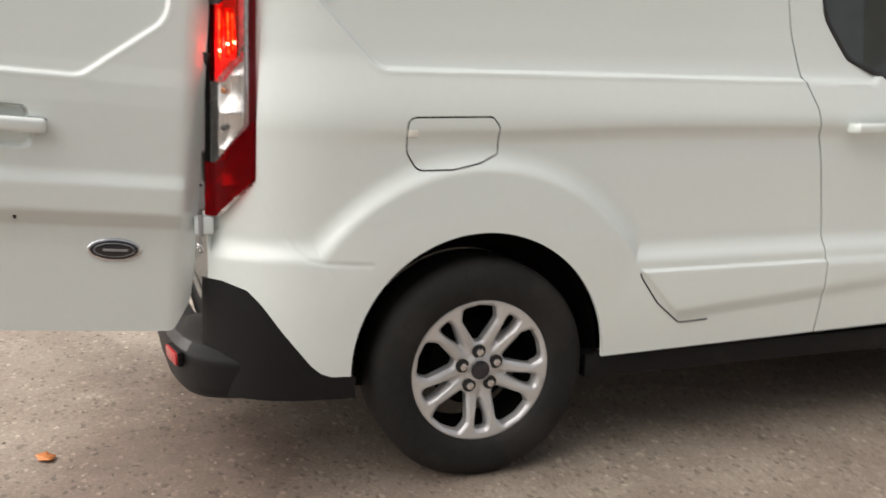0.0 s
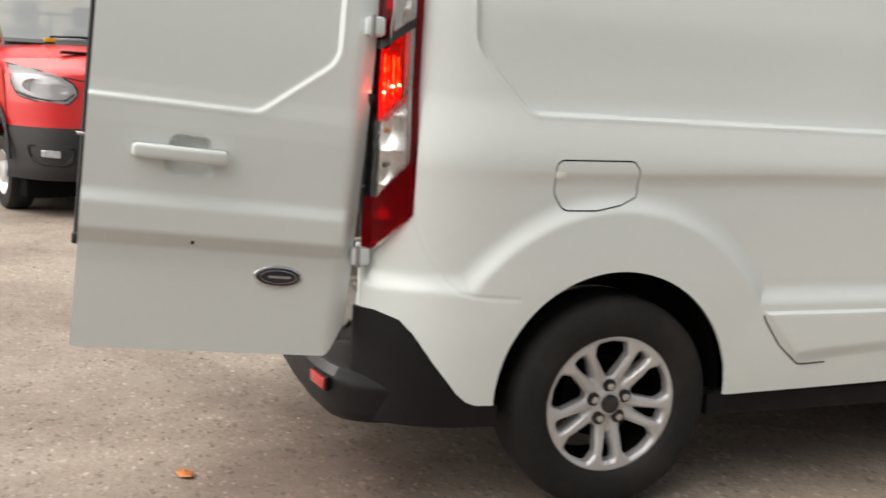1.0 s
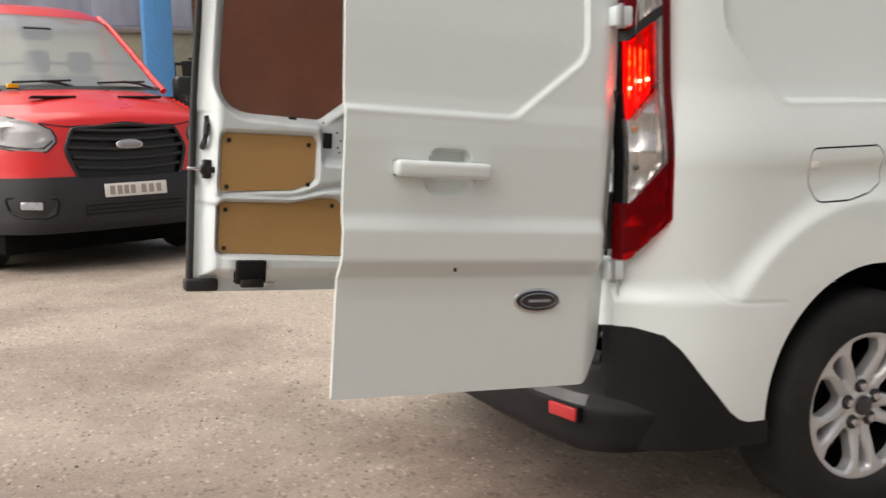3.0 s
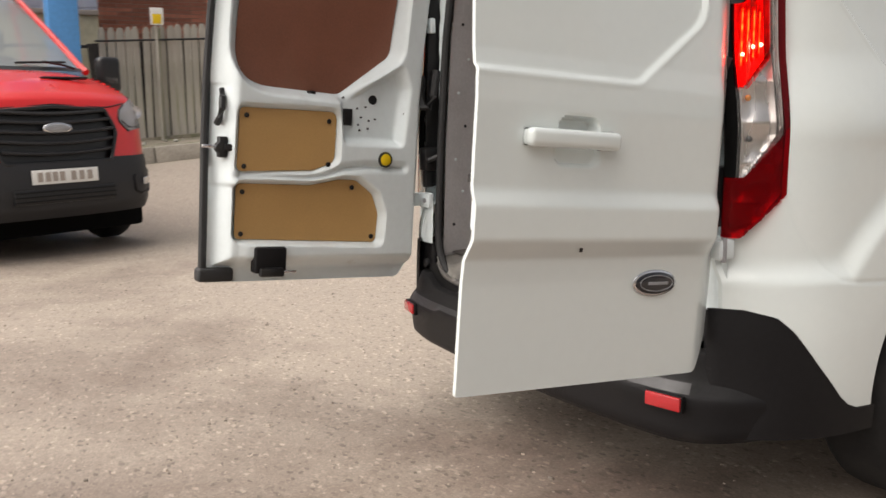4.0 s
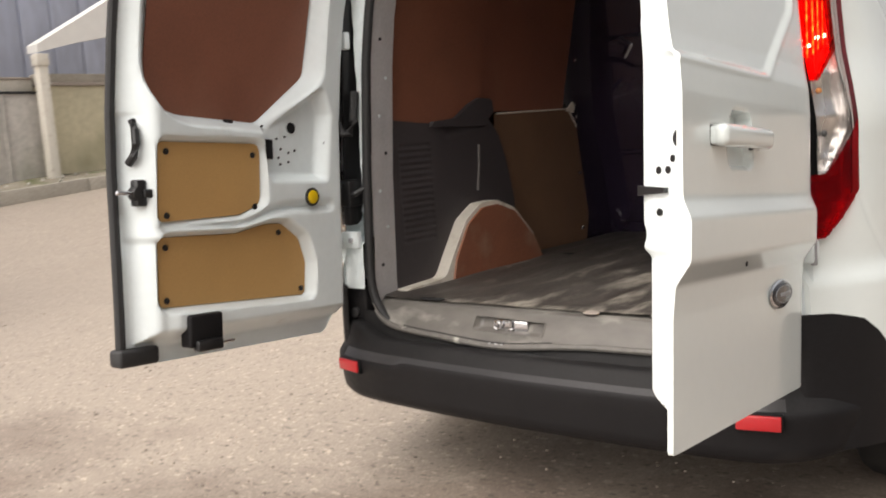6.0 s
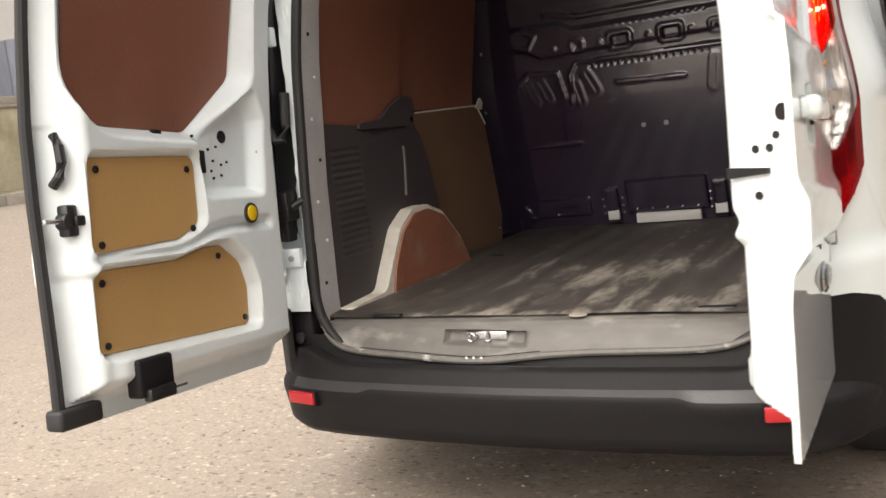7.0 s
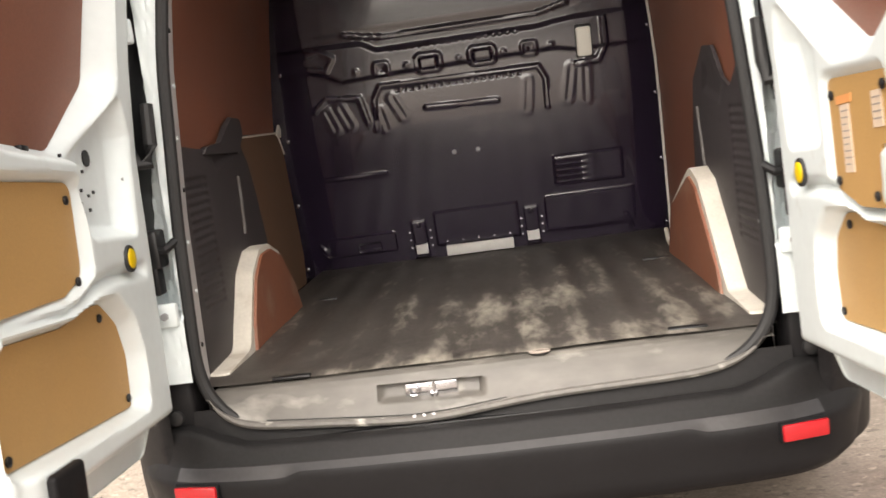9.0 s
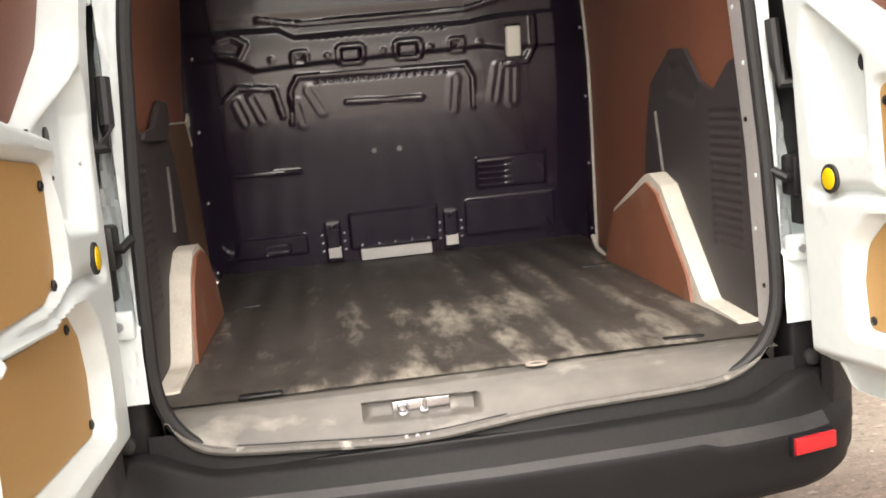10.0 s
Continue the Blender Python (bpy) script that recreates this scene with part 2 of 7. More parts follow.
PAPER_DIRTY = material("pale_litter", (0.42, 0.40, 0.35), 0.8, var=0.3, scale=8, fine=40)
LEAF = material("fallen_leaf", (0.50, 0.17, 0.045), 0.6, var=0.2, scale=40, fine=200)


def ground_material():
    """Worn smooth tarmac: broad tonal patches, shade painted beside the van, a dull sheen, sparse pale and dark chips
    of aggregate.
    """
    m = material("worn_tarmac", (0.168, 0.127, 0.103), 0.58, var=0.17, scale=1.1, fine=9, bump=0.32, bump_scale=70, rough_var=0.10, spec=0.5)
    n, l = m.node_tree.nodes, m.node_tree.links
    p = n["Principled BSDF"]
    col = p.inputs["Base Color"].links[0].from_socket
    tc = n.new("ShaderNodeTexCoord")

    def cells(scale, stretch, values):
        """Scales the colour chip by chip; values gives (share, factor) steps."""
        mp = n.new("ShaderNodeMapping")
        mp.inputs["Scale"].default_value = stretch
        l.new(tc.outputs["Object"], mp.inputs["Vector"])
        vor = n.new("ShaderNodeTexVoronoi")
        vor.inputs["Scale"].default_value = scale
        l.new(mp.outputs[0], vor.inputs["Vector"])
        sep = n.new("ShaderNodeSeparateColor")
        l.new(vor.outputs["Color"], sep.inputs[0])
        ramp = n.new("ShaderNodeValToRGB")
        ramp.color_ramp.interpolation = "CONSTANT"
        e = ramp.color_ramp.elements
        while len(e) < len(values):
            e.new(0.5)
        for k, (at, f) in enumerate(values):
            e[k].position, e[k].color = at, (f / 2, f / 2, f / 2, 1)
        l.new(sep.outputs[0], ramp.inputs["Fac"])
        dbl = n.new("ShaderNodeMath")
        dbl.operation = "MULTIPLY"
        dbl.inputs[1].default_value = 2.0
        l.new(ramp.outputs["Color"], dbl.inputs[0])
        mul = n.new("ShaderNodeVectorMath")
        mul.operation = "SCALE"
        l.new(col, mul.inputs[0]), l.new(dbl.outputs[0], mul.inputs["Scale"])
        return mul.outputs[0]

    # smooth pale wear in noise patches; towards +x the van's shade is put into the colour
    def noise_of(scale, detail):
        t = n.new("ShaderNodeTexNoise")
        t.inputs["Scale"].default_value, t.inputs["Detail"].default_value = scale, detail
        t.inputs["Roughness"].default_value, t.inputs["Distortion"].default_value = 0.66, 0.4
        l.new(tc.outputs["Object"], t.inputs["Vector"])
        return t.outputs["Fac"]

    xyz, shade_drift, total, wear = n.new("ShaderNodeSeparateXYZ"), n.new("ShaderNodeMapRange"), n.new("ShaderNodeMath"), n.new("ShaderNodeMapRange")
    l.new(tc.outputs["Object"], xyz.inputs[0])
    l.new(xyz.outputs["X"], shade_drift.inputs["Value"])
    shade_drift.inputs["From Min"].default_value, shade_drift.inputs["From Max"].default_value = -1.3, 0.9
    shade_drift.inputs["To Min"].default_value, shade_drift.inputs["To Max"].default_value = 0.13, -0.105
    # lifts the painted shade again further along y
    ahead, both = n.new("ShaderNodeMapRange"), n.new("ShaderNodeMath")
    l.new(xyz.outputs["Y"], ahead.inputs["Value"])
    ahead.inputs["From Min"].default_value, ahead.inputs["From Max"].default_value = 0.1, 1.3
    ahead.inputs["To Min"].default_value, ahead.inputs["To Max"].default_value = 0.0, 0.20
    both.operation = total.operation = "ADD"
    l.new(shade_drift.outputs[0], both.inputs[0]), l.new(ahead.outputs[0], both.inputs[1])
    l.new(noise_of(0.75, 8.0), total.inputs[0]), l.new(both.outputs[0], total.inputs[1])
    wear.inputs["From Min"].default_value, wear.inputs["From Max"].default_value = 0.40, 0.68
    l.new(total.outputs[0], wear.inputs["Value"])
    pale = n.new("ShaderNodeMix")
    pale.data_type = "RGBA"
    l.new(wear.outputs[0], pale.inputs["Factor"])
    l.new(col, pale.inputs["A"])
    pale.inputs["B"].default_value = rgb(0.355, 0.300, 0.247)
    col = pale.outputs["Result"]
    col = cells(140, (1, 1, 1), ((0.0, 0.86), (0.25, 0.96), (0.6, 1.04), (0.88, 1.16)))
    col = cells(52, (1, 1.5, 1), ((0.0, 0.60), (0.035, 0.80), (0.09, 1.0), (0.93, 1.22), (0.975, 1.5)))
    l.new(col, p.inputs["Base Color"])
    return m


TARMAC = ground_material()


def mat_material():
    """Black rubber load mat under streaks of pale dust, thickest where loads are dragged over the sill."""
    m = material("dusty_rubber_mat", (0.064, 0.056, 0.050), 0.5, var=0.35, scale=7, fine=60, bump=0.3, bump_scale=240)
    n, l = m.node_tree.nodes, m.node_tree.links
    p = n["Principled BSDF"]
    old = p.inputs["Base Color"].links[0].from_socket
    tc = n.new("ShaderNodeTexCoord")

    def math_node(op, a, b):
        q = n.new("ShaderNodeMath")
        q.operation = op
        for k, v in enumerate((a, b)):
            if isinstance(v, (int, float)):
                q.inputs[k].default_value = v
            else:
                l.new(v, q.inputs[k])
        return q.outputs[0]

    def streaks(scale, stretch, detail, twist, turn=0.0):
        mp = n.new("ShaderNodeMapping")
        mp.inputs["Scale"].default_value = stretch
        mp.inputs["Rotation"].default_value = (0, 0, turn)
        l.new(tc.outputs["Object"], mp.inputs["Vector"])
        t = n.new("ShaderNodeTexNoise")
        t.inputs["Scale"].default_value, t.inputs["Detail"].default_value = scale, detail
        t.inputs["Roughness"].default_value, t.inputs["Distortion"].default_value = 0.66, twist
        l.new(mp.outputs[0], t.inputs["Vector"])
        return t.outputs["Fac"]

    def patch(centre, squash, reach, amount):
        mp = n.new("ShaderNodeMapping")
        mp.vector_type = "TEXTURE"
        mp.inputs["Location"].default_value, mp.inputs["Scale"].default_value = centre, squash
        l.new(tc.outputs["Object"], mp.inputs["Vector"])
        ln = n.new("ShaderNodeVectorMath")
        ln.operation = "LENGTH"
        l.new(mp.outputs[0], ln.inputs[0])
        r = n.new("ShaderNodeMapRange")
        r.interpolation_type = "SMOOTHSTEP"
        r.inputs["From Max"].default_value = reach
        r.inputs["To Min"].default_value, r.inputs["To Max"].default_value = amount, 0.0
        l.new(ln.outputs["Value"], r.inputs["Value"])
        return r.outputs[0]

    body = math_node("ADD", math_node("MULTIPLY", streaks(7.5, (1, 0.24, 1), 9, 0.5, 0.05), 0.5), math_node("MULTIPLY", streaks(34, (1, 0.3, 1), 8, 0.2), 0.5))
    for c, sq, reach, amount in (((0.02, 0.80, 0.556), (0.5, 1, 1), 0.26, 0.15), ((0.22, 0.86, 0.556), (0.6, 1, 1), 0.30, 0.17), ((0.20, 0.50, 0.556), (1.3, 1, 1), 0.22, 0.10),
                                 ((0.34, 0.38, 0.556), (1.6, 1, 1), 0.16, 0.12), ((-0.15, 0.40, 0.556), (0.8, 1, 1), 0.18, 0.13), ((0.55, 0.55, 0.556), (0.5, 1, 1), 0.3, 0.08), ((0.0, 1.0, 0.556), (1, 1, 1), 1.1, 0.035), ((0.0, 0.29, 0.556), (8, 1, 1), 0.10, 0.14)):
        body = math_node("ADD", body, patch(c, sq, reach, amount))
    sep = n.new("ShaderNodeSeparateXYZ")
    l.new(tc.outputs["Object"], sep.inputs[0])
    rib = math_node("COSINE", math_node("MULTIPLY", sep.outputs["X"], 2 * math.pi / 0.118), 0.0)
    body = math_node("ADD", body, math_node("MULTIPLY", rib, 0.045))
    cut = n.new("ShaderNodeMapRange")
    cut.inputs["From Min"].default_value, cut.inputs["From Max"].default_value = 0.57, 0.82
    l.new(body, cut.inputs["Value"])
    mix = n.new("ShaderNodeMix")
    mix.data_type = "RGBA"
    l.new(cut.outputs[0], mix.inputs["Factor"])
    l.new(old, mix.inputs["A"])
    mix.inputs["B"].default_value = rgb(0.43, 0.395, 0.335)
    l.new(mix.outputs["Result"], p.inputs["Base Color"])
    return m


MAT = mat_material()


# ---- mesh tools ----
def mesh_object(name, verts, faces, mat, parent=None, label="", smooth=True, m=None):
    me = bpy.data.meshes.new(name)
    me.from_pydata([tuple(map(float, v)) for v in verts], [], [tuple(map(int, f)) for f in faces])
    me.materials.append(mat)
    if smooth:
        me.shade_smooth()
        me.set_sharp_from_angle(angle=radians(38))
    ob = new(name, me)
    if parent:
        ob.parent = parent
    if m:
        ob.matrix_local = m
    if label:
        ob["label"] = label
    return ob


def part(name, bm, mat, parent, label="", smooth=True, m=None):
    """Link a bmesh as one mesh object under a thing or under a part."""
    bmesh.ops.recalc_face_normals(bm, faces=bm.faces)
    me = bpy.data.meshes.new(name)
    bm.to_mesh(me)
    bm.free()
    me.materials.append(mat)
    if smooth:
        me.shade_smooth()
        me.set_sharp_from_angle(angle=radians(35))
    ob = new(name, me)
    if parent:
        ob.parent = parent
    if m:
        ob.matrix_local = m
    if label:
        ob["label"] = label
    return ob


def empty(name, m, label, category, group="", parent=None):
    ob = new(name)
    ob.empty_display_size = 0.1
    if parent:
        ob.parent = parent
    ob.matrix_basis = m
    return tagged(ob, label, category, group) if not parent else ob


def box(x0, x1, y0, y1, z0, z1, bevel=0.004, seg=2, bm=None):
    bm = bm or bmesh.new()
    got = bmesh.ops.create_cube(bm, size=1.0, matrix=Matrix.LocRotScale(
        ((x0 + x1) / 2, (y0 + y1) / 2, (z0 + z1) / 2), None, (abs(x1 - x0), abs(y1 - y0), abs(z1 - z0))))
    if bevel:
        edges = list({e for v in got["verts"] for e in v.link_edges})
        bmesh.ops.bevel(bm, geom=edges, offset=bevel, segments=seg, affect="EDGES", profile=0.5)
    return bm


def cyl(r, depth, m=None, seg=24, r2=None, bevel=0.0, bm=None):
    """A cylinder or cone along z, centred, at pose m."""
    bm = bm or bmesh.new()
    got = bmesh.ops.create_cone(bm, cap_ends=True, segments=seg, radius1=r, radius2=r if r2 is None else r2, depth=depth,
                                matrix=m or Matrix())
    if bevel:
        edges = [e for e in {e for v in got["verts"] for e in v.link_edges} if any(len(f.verts) > 4 for f in e.link_faces)]
        bmesh.ops.bevel(bm, geom=edges, offset=bevel, segments=2, affect="EDGES", profile=0.5)
    return bm


def rounded(points, radius, seg=9):
    """A polygon with its corners rounded; radius one number or one a corner."""
    out, k = [], len(points)
    for i in range(k):
        p, a, b = (np.array(points[j % k], float) for j in (i, i - 1, i + 1))
        r = radius[i] if isinstance(radius, (list, tuple)) else radius
        va, vb = a - p, b - p
        la, lb = np.linalg.norm(va), np.linalg.norm(vb)
        if r <= 0:
            out.append(tuple(p))
            continue
        half = math.acos(max(-1, min(1, va @ vb / la / lb))) / 2
        d = min(r / max(math.tan(half), 1e-3), la * 0.49, lb * 0.49)
        s, e = p + va / la * d, p + vb / lb * d
        for q in range(seg + 1):
            t = q / seg
            out.append(tuple((1 - t) ** 2 * s + 2 * t * (1 - t) * p + t * t * e))
    return out


def plate(points, thick, bevel=0.002, to=None, bm=None):
    """A flat plate: polygon in (u, v), standing from w = 0 to w = thick; to maps (u, v, w) to a place."""
    bm = bm or bmesh.new()
    to = to or (lambda u, v, w: (u, v, w))
    k = len(points)
    cen = np.mean(np.array(points), axis=0)

    def ring(w, inset):
        vs = []
        for p in points:
            d = np.array(p) - cen
            q = np.array(p) - d / max(np.linalg.norm(d), 1e-6) * inset
            vs.append(bm.verts.new(to(q[0], q[1], w)))
        return vs

    rings = [ring(0, 0), ring(thick - bevel, 0), ring(thick, bevel)] if bevel else [ring(0, 0), ring(thick, 0)]
    for a, b in zip(rings, rings[1:]):
        for i in range(k):
            bm.faces.new((a[i], a[(i + 1) % k], b[(i + 1) % k], b[i]))
    bm.faces.new(rings[-1])
    bm.faces.new(rings[0][::-1])
    return bm


def tube(points, r, seg=8, closed=False, bm=None, squash=1.0, side=None):
    """A round bar along a line of points."""
    bm = bm or bmesh.new()
    pts = [Vector(p) for p in points]
    k, rings = len(pts), []
    for i, p in enumerate(pts):
        a = pts[i - 1] if i or closed else p
        b = pts[(i + 1) % k] if i < k - 1 or closed else p
        d = (b - a).normalized()
        up = Vector(side) if side else Vector((0, 0, 1)) if abs(d.z) < 0.9 else Vector((1, 0, 0))
        s = d.cross(up).normalized()
        u = s.cross(d)
        thick = r[i] if isinstance(r, (list, tuple)) else r
        rings.append([bm.verts.new(p + (s * math.cos(t) + u * math.sin(t) * squash) * thick)
                      for t in (2 * math.pi * j / seg for j in range(seg))])
    for i in range(k if closed else k - 1):
        a, b = rings[i], rings[(i + 1) % k]
        for j in range(seg):
            bm.faces.new((a[j], a[(j + 1) % seg], b[(j + 1) % seg], b[j]))
    if not closed:
        bm.faces.new(rings[0][::-1]), bm.faces.new(rings[-1])
    return bm


def lathe(profile, seg=48, axis="x", bm=None):
    """Turn (along, radius) points round an axis."""
    bm = bm or bmesh.new()
    rings = []
    for a, r in profile:
        ring = []
        for j in range(seg):
            t = 2 * math.pi * j / seg
            c, s = math.cos(t) * r, math.sin(t) * r
            ring.append(bm.verts.new({"x": (a, c, s), "y": (c, a, s), "z": (c, s, a)}[axis]))
        rings.append(ring)
    for p, q in zip(rings, rings[1:]):
        for j in range(seg):
            bm.faces.new((p[j], p[(j + 1) % seg], q[(j + 1) % seg], q[j]))
    return bm


def smooth01(t):
    t = np.clip(t, 0, 1)
    return t * t * (3 - 2 * t)


def poly_dist(points, u, v):
    """Signed distance to a closed polygon, negative inside."""
    u, v = np.asarray(u, float), np.asarray(v, float)
    pts = np.array(points, float)
    d2, inside = np.full(u.shape, 1e9), np.zeros(u.shape, bool)
    for (ax, ay), (bx, by) in zip(pts, np.roll(pts, -1, axis=0)):
        ex, ey = bx - ax, by - ay
        t = np.clip(((u - ax) * ex + (v - ay) * ey) / (ex * ex + ey * ey + 1e-12), 0, 1)
        d2 = np.minimum(d2, (u - ax - t * ex) ** 2 + (v - ay - t * ey) ** 2)
        cross = ((ay > v) != (by > v)) & (u < (bx - ax) * (v - ay) / (by - ay + 1e-12) + ax)
        inside ^= cross
    d = np.sqrt(d2)
    return np.where(inside, -d, d)


def line_dist(points, u, v):
    """Distance to an open line of points."""
    u, v = np.asarray(u, float), np.asarray(v, float)
    d2 = np.full(u.shape, 1e9)
    for (ax, ay), (bx, by) in zip(points, points[1:]):
        ex, ey = bx - ax, by - ay
        t = np.clip(((u - ax) * ex + (v - ay) * ey) / (ex * ex + ey * ey + 1e-12), 0, 1)
        d2 = np.minimum(d2, (u - ax - t * ex) ** 2 + (v - ay - t * ey) ** 2)
    return np.sqrt(d2)


def largest(quads):
    """The faces of the largest connected piece."""
    top = int(quads.max()) + 1
    mark = np.arange(top)
    while True:
        low = mark[quads].min(axis=1)
        before = mark.copy()
        for k in range(4):
            np.minimum.at(mark, quads[:, k], low)
        mark = mark[mark]
        if (mark == before).all():
            break
    names, count = np.unique(mark[quads[:, 0]], return_counts=True)
    return quads[mark[quads[:, 0]] == names[count.argmax()]]


def sheet(name, us, vs, place, mat, parent=None, keep=None, skirt=None, label="", flip=False, smooth=True, whole=False):
    """A pressed sheet over a grid (u, v): place(u, v) gives x, y, z; keep(u, v) > 0 is kept, its edge cut clean;
    skirt: a vector by which the edges are turned back."""
    us, vs = np.asarray(us, float), np.asarray(vs, float)
    U, V = np.meshgrid(us, vs, indexing="ij")
    nu, nv = U.shape
    if keep:
        cell = 0.76 * np.maximum(np.gradient(us)[:, None], np.gradient(vs)[None, :])
        for _ in range(2):
            s, e = keep(U, V), 1e-4
            gu, gv = (keep(U + e, V) - s) / e, (keep(U, V + e) - s) / e
            g2 = np.maximum(gu * gu + gv * gv, 0.25)
            near = np.abs(s) < cell
            U, V = np.where(near, U - s * gu / g2, U), np.where(near, V - s * gv / g2, V)
    X, Y, Z = (np.broadcast_to(a, U.shape) for a in place(U, V))
    pts = np.stack([X, Y, Z], -1).reshape(-1, 3)
    idx = np.arange(nu * nv).reshape(nu, nv)
    quads = np.stack([idx[:-1, :-1], idx[1:, :-1], idx[1:, 1:], idx[:-1, 1:]], -1).reshape(-1, 4)
    if keep:
        cu = (U[:-1, :-1] + U[1:, :-1] + U[1:, 1:] + U[:-1, 1:]) / 4
        cv = (V[:-1, :-1] + V[1:, :-1] + V[1:, 1:] + V[:-1, 1:]) / 4
        quads = quads[(keep(cu, cv) > 0).reshape(-1)]
        if whole:
            quads = largest(quads)
    if flip:
        quads = quads[:, ::-1]
    if skirt is not None and len(quads):
        edges = np.concatenate([quads[:, [0, 1]], quads[:, [1, 2]], quads[:, [2, 3]], quads[:, [3, 0]]])
        key = np.sort(edges, axis=1)
        _, first, count = np.unique(key, axis=0, return_index=True, return_counts=True)
        rim = edges[first[count == 1]]
        base = len(pts)
        pts = np.concatenate([pts, pts + np.asarray(skirt, float)])
        quads = np.concatenate([quads, np.stack([rim[:, 1], rim[:, 0], rim[:, 0] + base, rim[:, 1] + base], -1)])
    used = np.unique(quads)
    remap = np.full(len(pts), -1)
    remap[used] = np.arange(len(used))
    return mesh_object(name, pts[used], remap[quads], mat, parent, label, smooth)


def steps(a, b, d):
    return np.linspace(a, b, max(2, int(math.ceil(abs(b - a) / d)) + 1))


def curve(z, table, ease=0.012):
    """Smooth height curve through a table of (z, x)."""
    zs, xs = np.array(table, float).T
    fine = np.linspace(zs[0], zs[-1], 600)
    raw = np.interp(fine, zs, xs)
    k = max(1, int(ease / (fine[1] - fine[0])))
    pad = np.pad(raw, k, mode="edge")
    soft = np.convolve(pad, np.ones(2 * k + 1) / (2 * k + 1), mode="valid")
    return np.interp(z, fine, soft)


# ---- ground and surroundings ----
def ground_height(x, y):
    """Yard that falls a little past the van and rises towards the far kerb."""
    dip = -0.016 * np.clip(-x - 1.0, 0, 6.0) * smooth01((-x - 1.0) / 2.0)
    ramp = smooth01((-x - 7.0) / 5.5)
    return dip + ramp * (0.40 + 0.078 * (np.clip(y, -4, 7) - 2.3))


gx = np.concatenate([np.linspace(-400, -40, 10)[:-1], np.linspace(-40, -8, 30)[:-1], steps(-8, 6, 0.25), np.linspace(6, 40, 18)[1:], np.linspace(40, 400, 9)[1:]])
gy = np.concatenate([np.linspace(-400, -40, 9)[:-1], np.linspace(-40, -5, 16)[:-1], steps(-5, 8, 0.25), np.linspace(8, 40, 18)[1:], np.linspace(40, 400, 9)[1:]])


def ground_place(x, y):
    far = ground_height(np.clip(x, -24, 40), np.clip(y, -20, 20))
    rough = 0.003 * np.sin(x * 2.3 + 1.1) * np.cos(y * 1.9) * (np.abs(x) < 20)
    return x, y, far + np.minimum(rough, 0.0)


tagged(sheet("ground", gx, gy, ground_place, TARMAC), "worn pale brown tarmac yard with grit", "yard", kind="structure")

# ---- white van: plan ----
ARCH_Y, ARCH_Z, ARCH_R = 0.943, 0.352, 0.380
AXLE_Y, HUB_Z = 0.95, 0.325
FRONT_AXLE = 3.61
SIDE = [(0.20, 0.862), (0.34, 0.872), (0.42, 0.874), (0.60, 0.8735), (0.75, 0.8725), (0.90, 0.874), (1.00, 0.875), (1.03, 0.8745), (1.06, 0.870), (1.10, 0.861), (1.16, 0.844), (1.20, 0.833), (1.30, 0.820), (1.45, 0.806), (1.60, 0.775),
        (1.70, 0.735), (1.78, 0.67), (1.83, 0.55), (1.85, 0.45)]
WINDOW_PANEL = rounded([(0.497, 1.62), (0.497, 1.345), (0.655, 1.172), (2.30, 1.158), (2.30, 1.62)], [0.05, 0.10, 0.06, 0.03, 0.05])
FLAP = rounded([(0.722, 1.044), (0.965, 1.046), (0.985, 1.02), (0.986, 0.945), (0.93, 0.921), (0.85, 0.905), (0.75, 0.903), (0.722, 0.95)],
               [0.03, 0.02, 0.02, 0.02, 0.05, 0.08, 0.03, 0.03])
DOOR_GAP = [(1.93, 1.80), (1.953, 1.45), (1.972, 1.30), (2.008, 1.165), (2.055, 1.07), (2.085, 0.93), (2.105, 0.75), (2.115, 0.58), (2.108, 0.46), (2.088, 0.33), (2.08, 0.20)]
BUMPER_LINE = [(0.0, 0.612), (0.24, 0.606), (0.298, 0.588), (0.33, 0.555), (0.385, 0.476), (0.455, 0.386), (0.482, 0.363), (0.51, 0.352), (0.60, 0.349)]


def rear_lean(z):
    """The rear edge of the body leans forward with height."""
    return 0.032 * (z - 0.75)


# hollow under the waist line, by height
HOLLOW = [(0.70, 0.0), (0.90, 0.009), (0.945, 0.0135), (0.973, 0.0155), (0.99, 0.0105), (1.010, 0.001), (1.03, 0.0), (1.2, 0.0)]
# rise of the wheel arch swelling, by the distance inside its outline
CREST = np.linspace(-0.085, 0.18, 266)
RISE = np.cumsum(0.70 * smooth01((CREST + 0.070) / 0.062) * smooth01((0.016 - CREST) / 0.034) + 0.055 * smooth01(CREST / 0.02) * smooth01((0.16 - CREST) / 0.06)) * 0.001


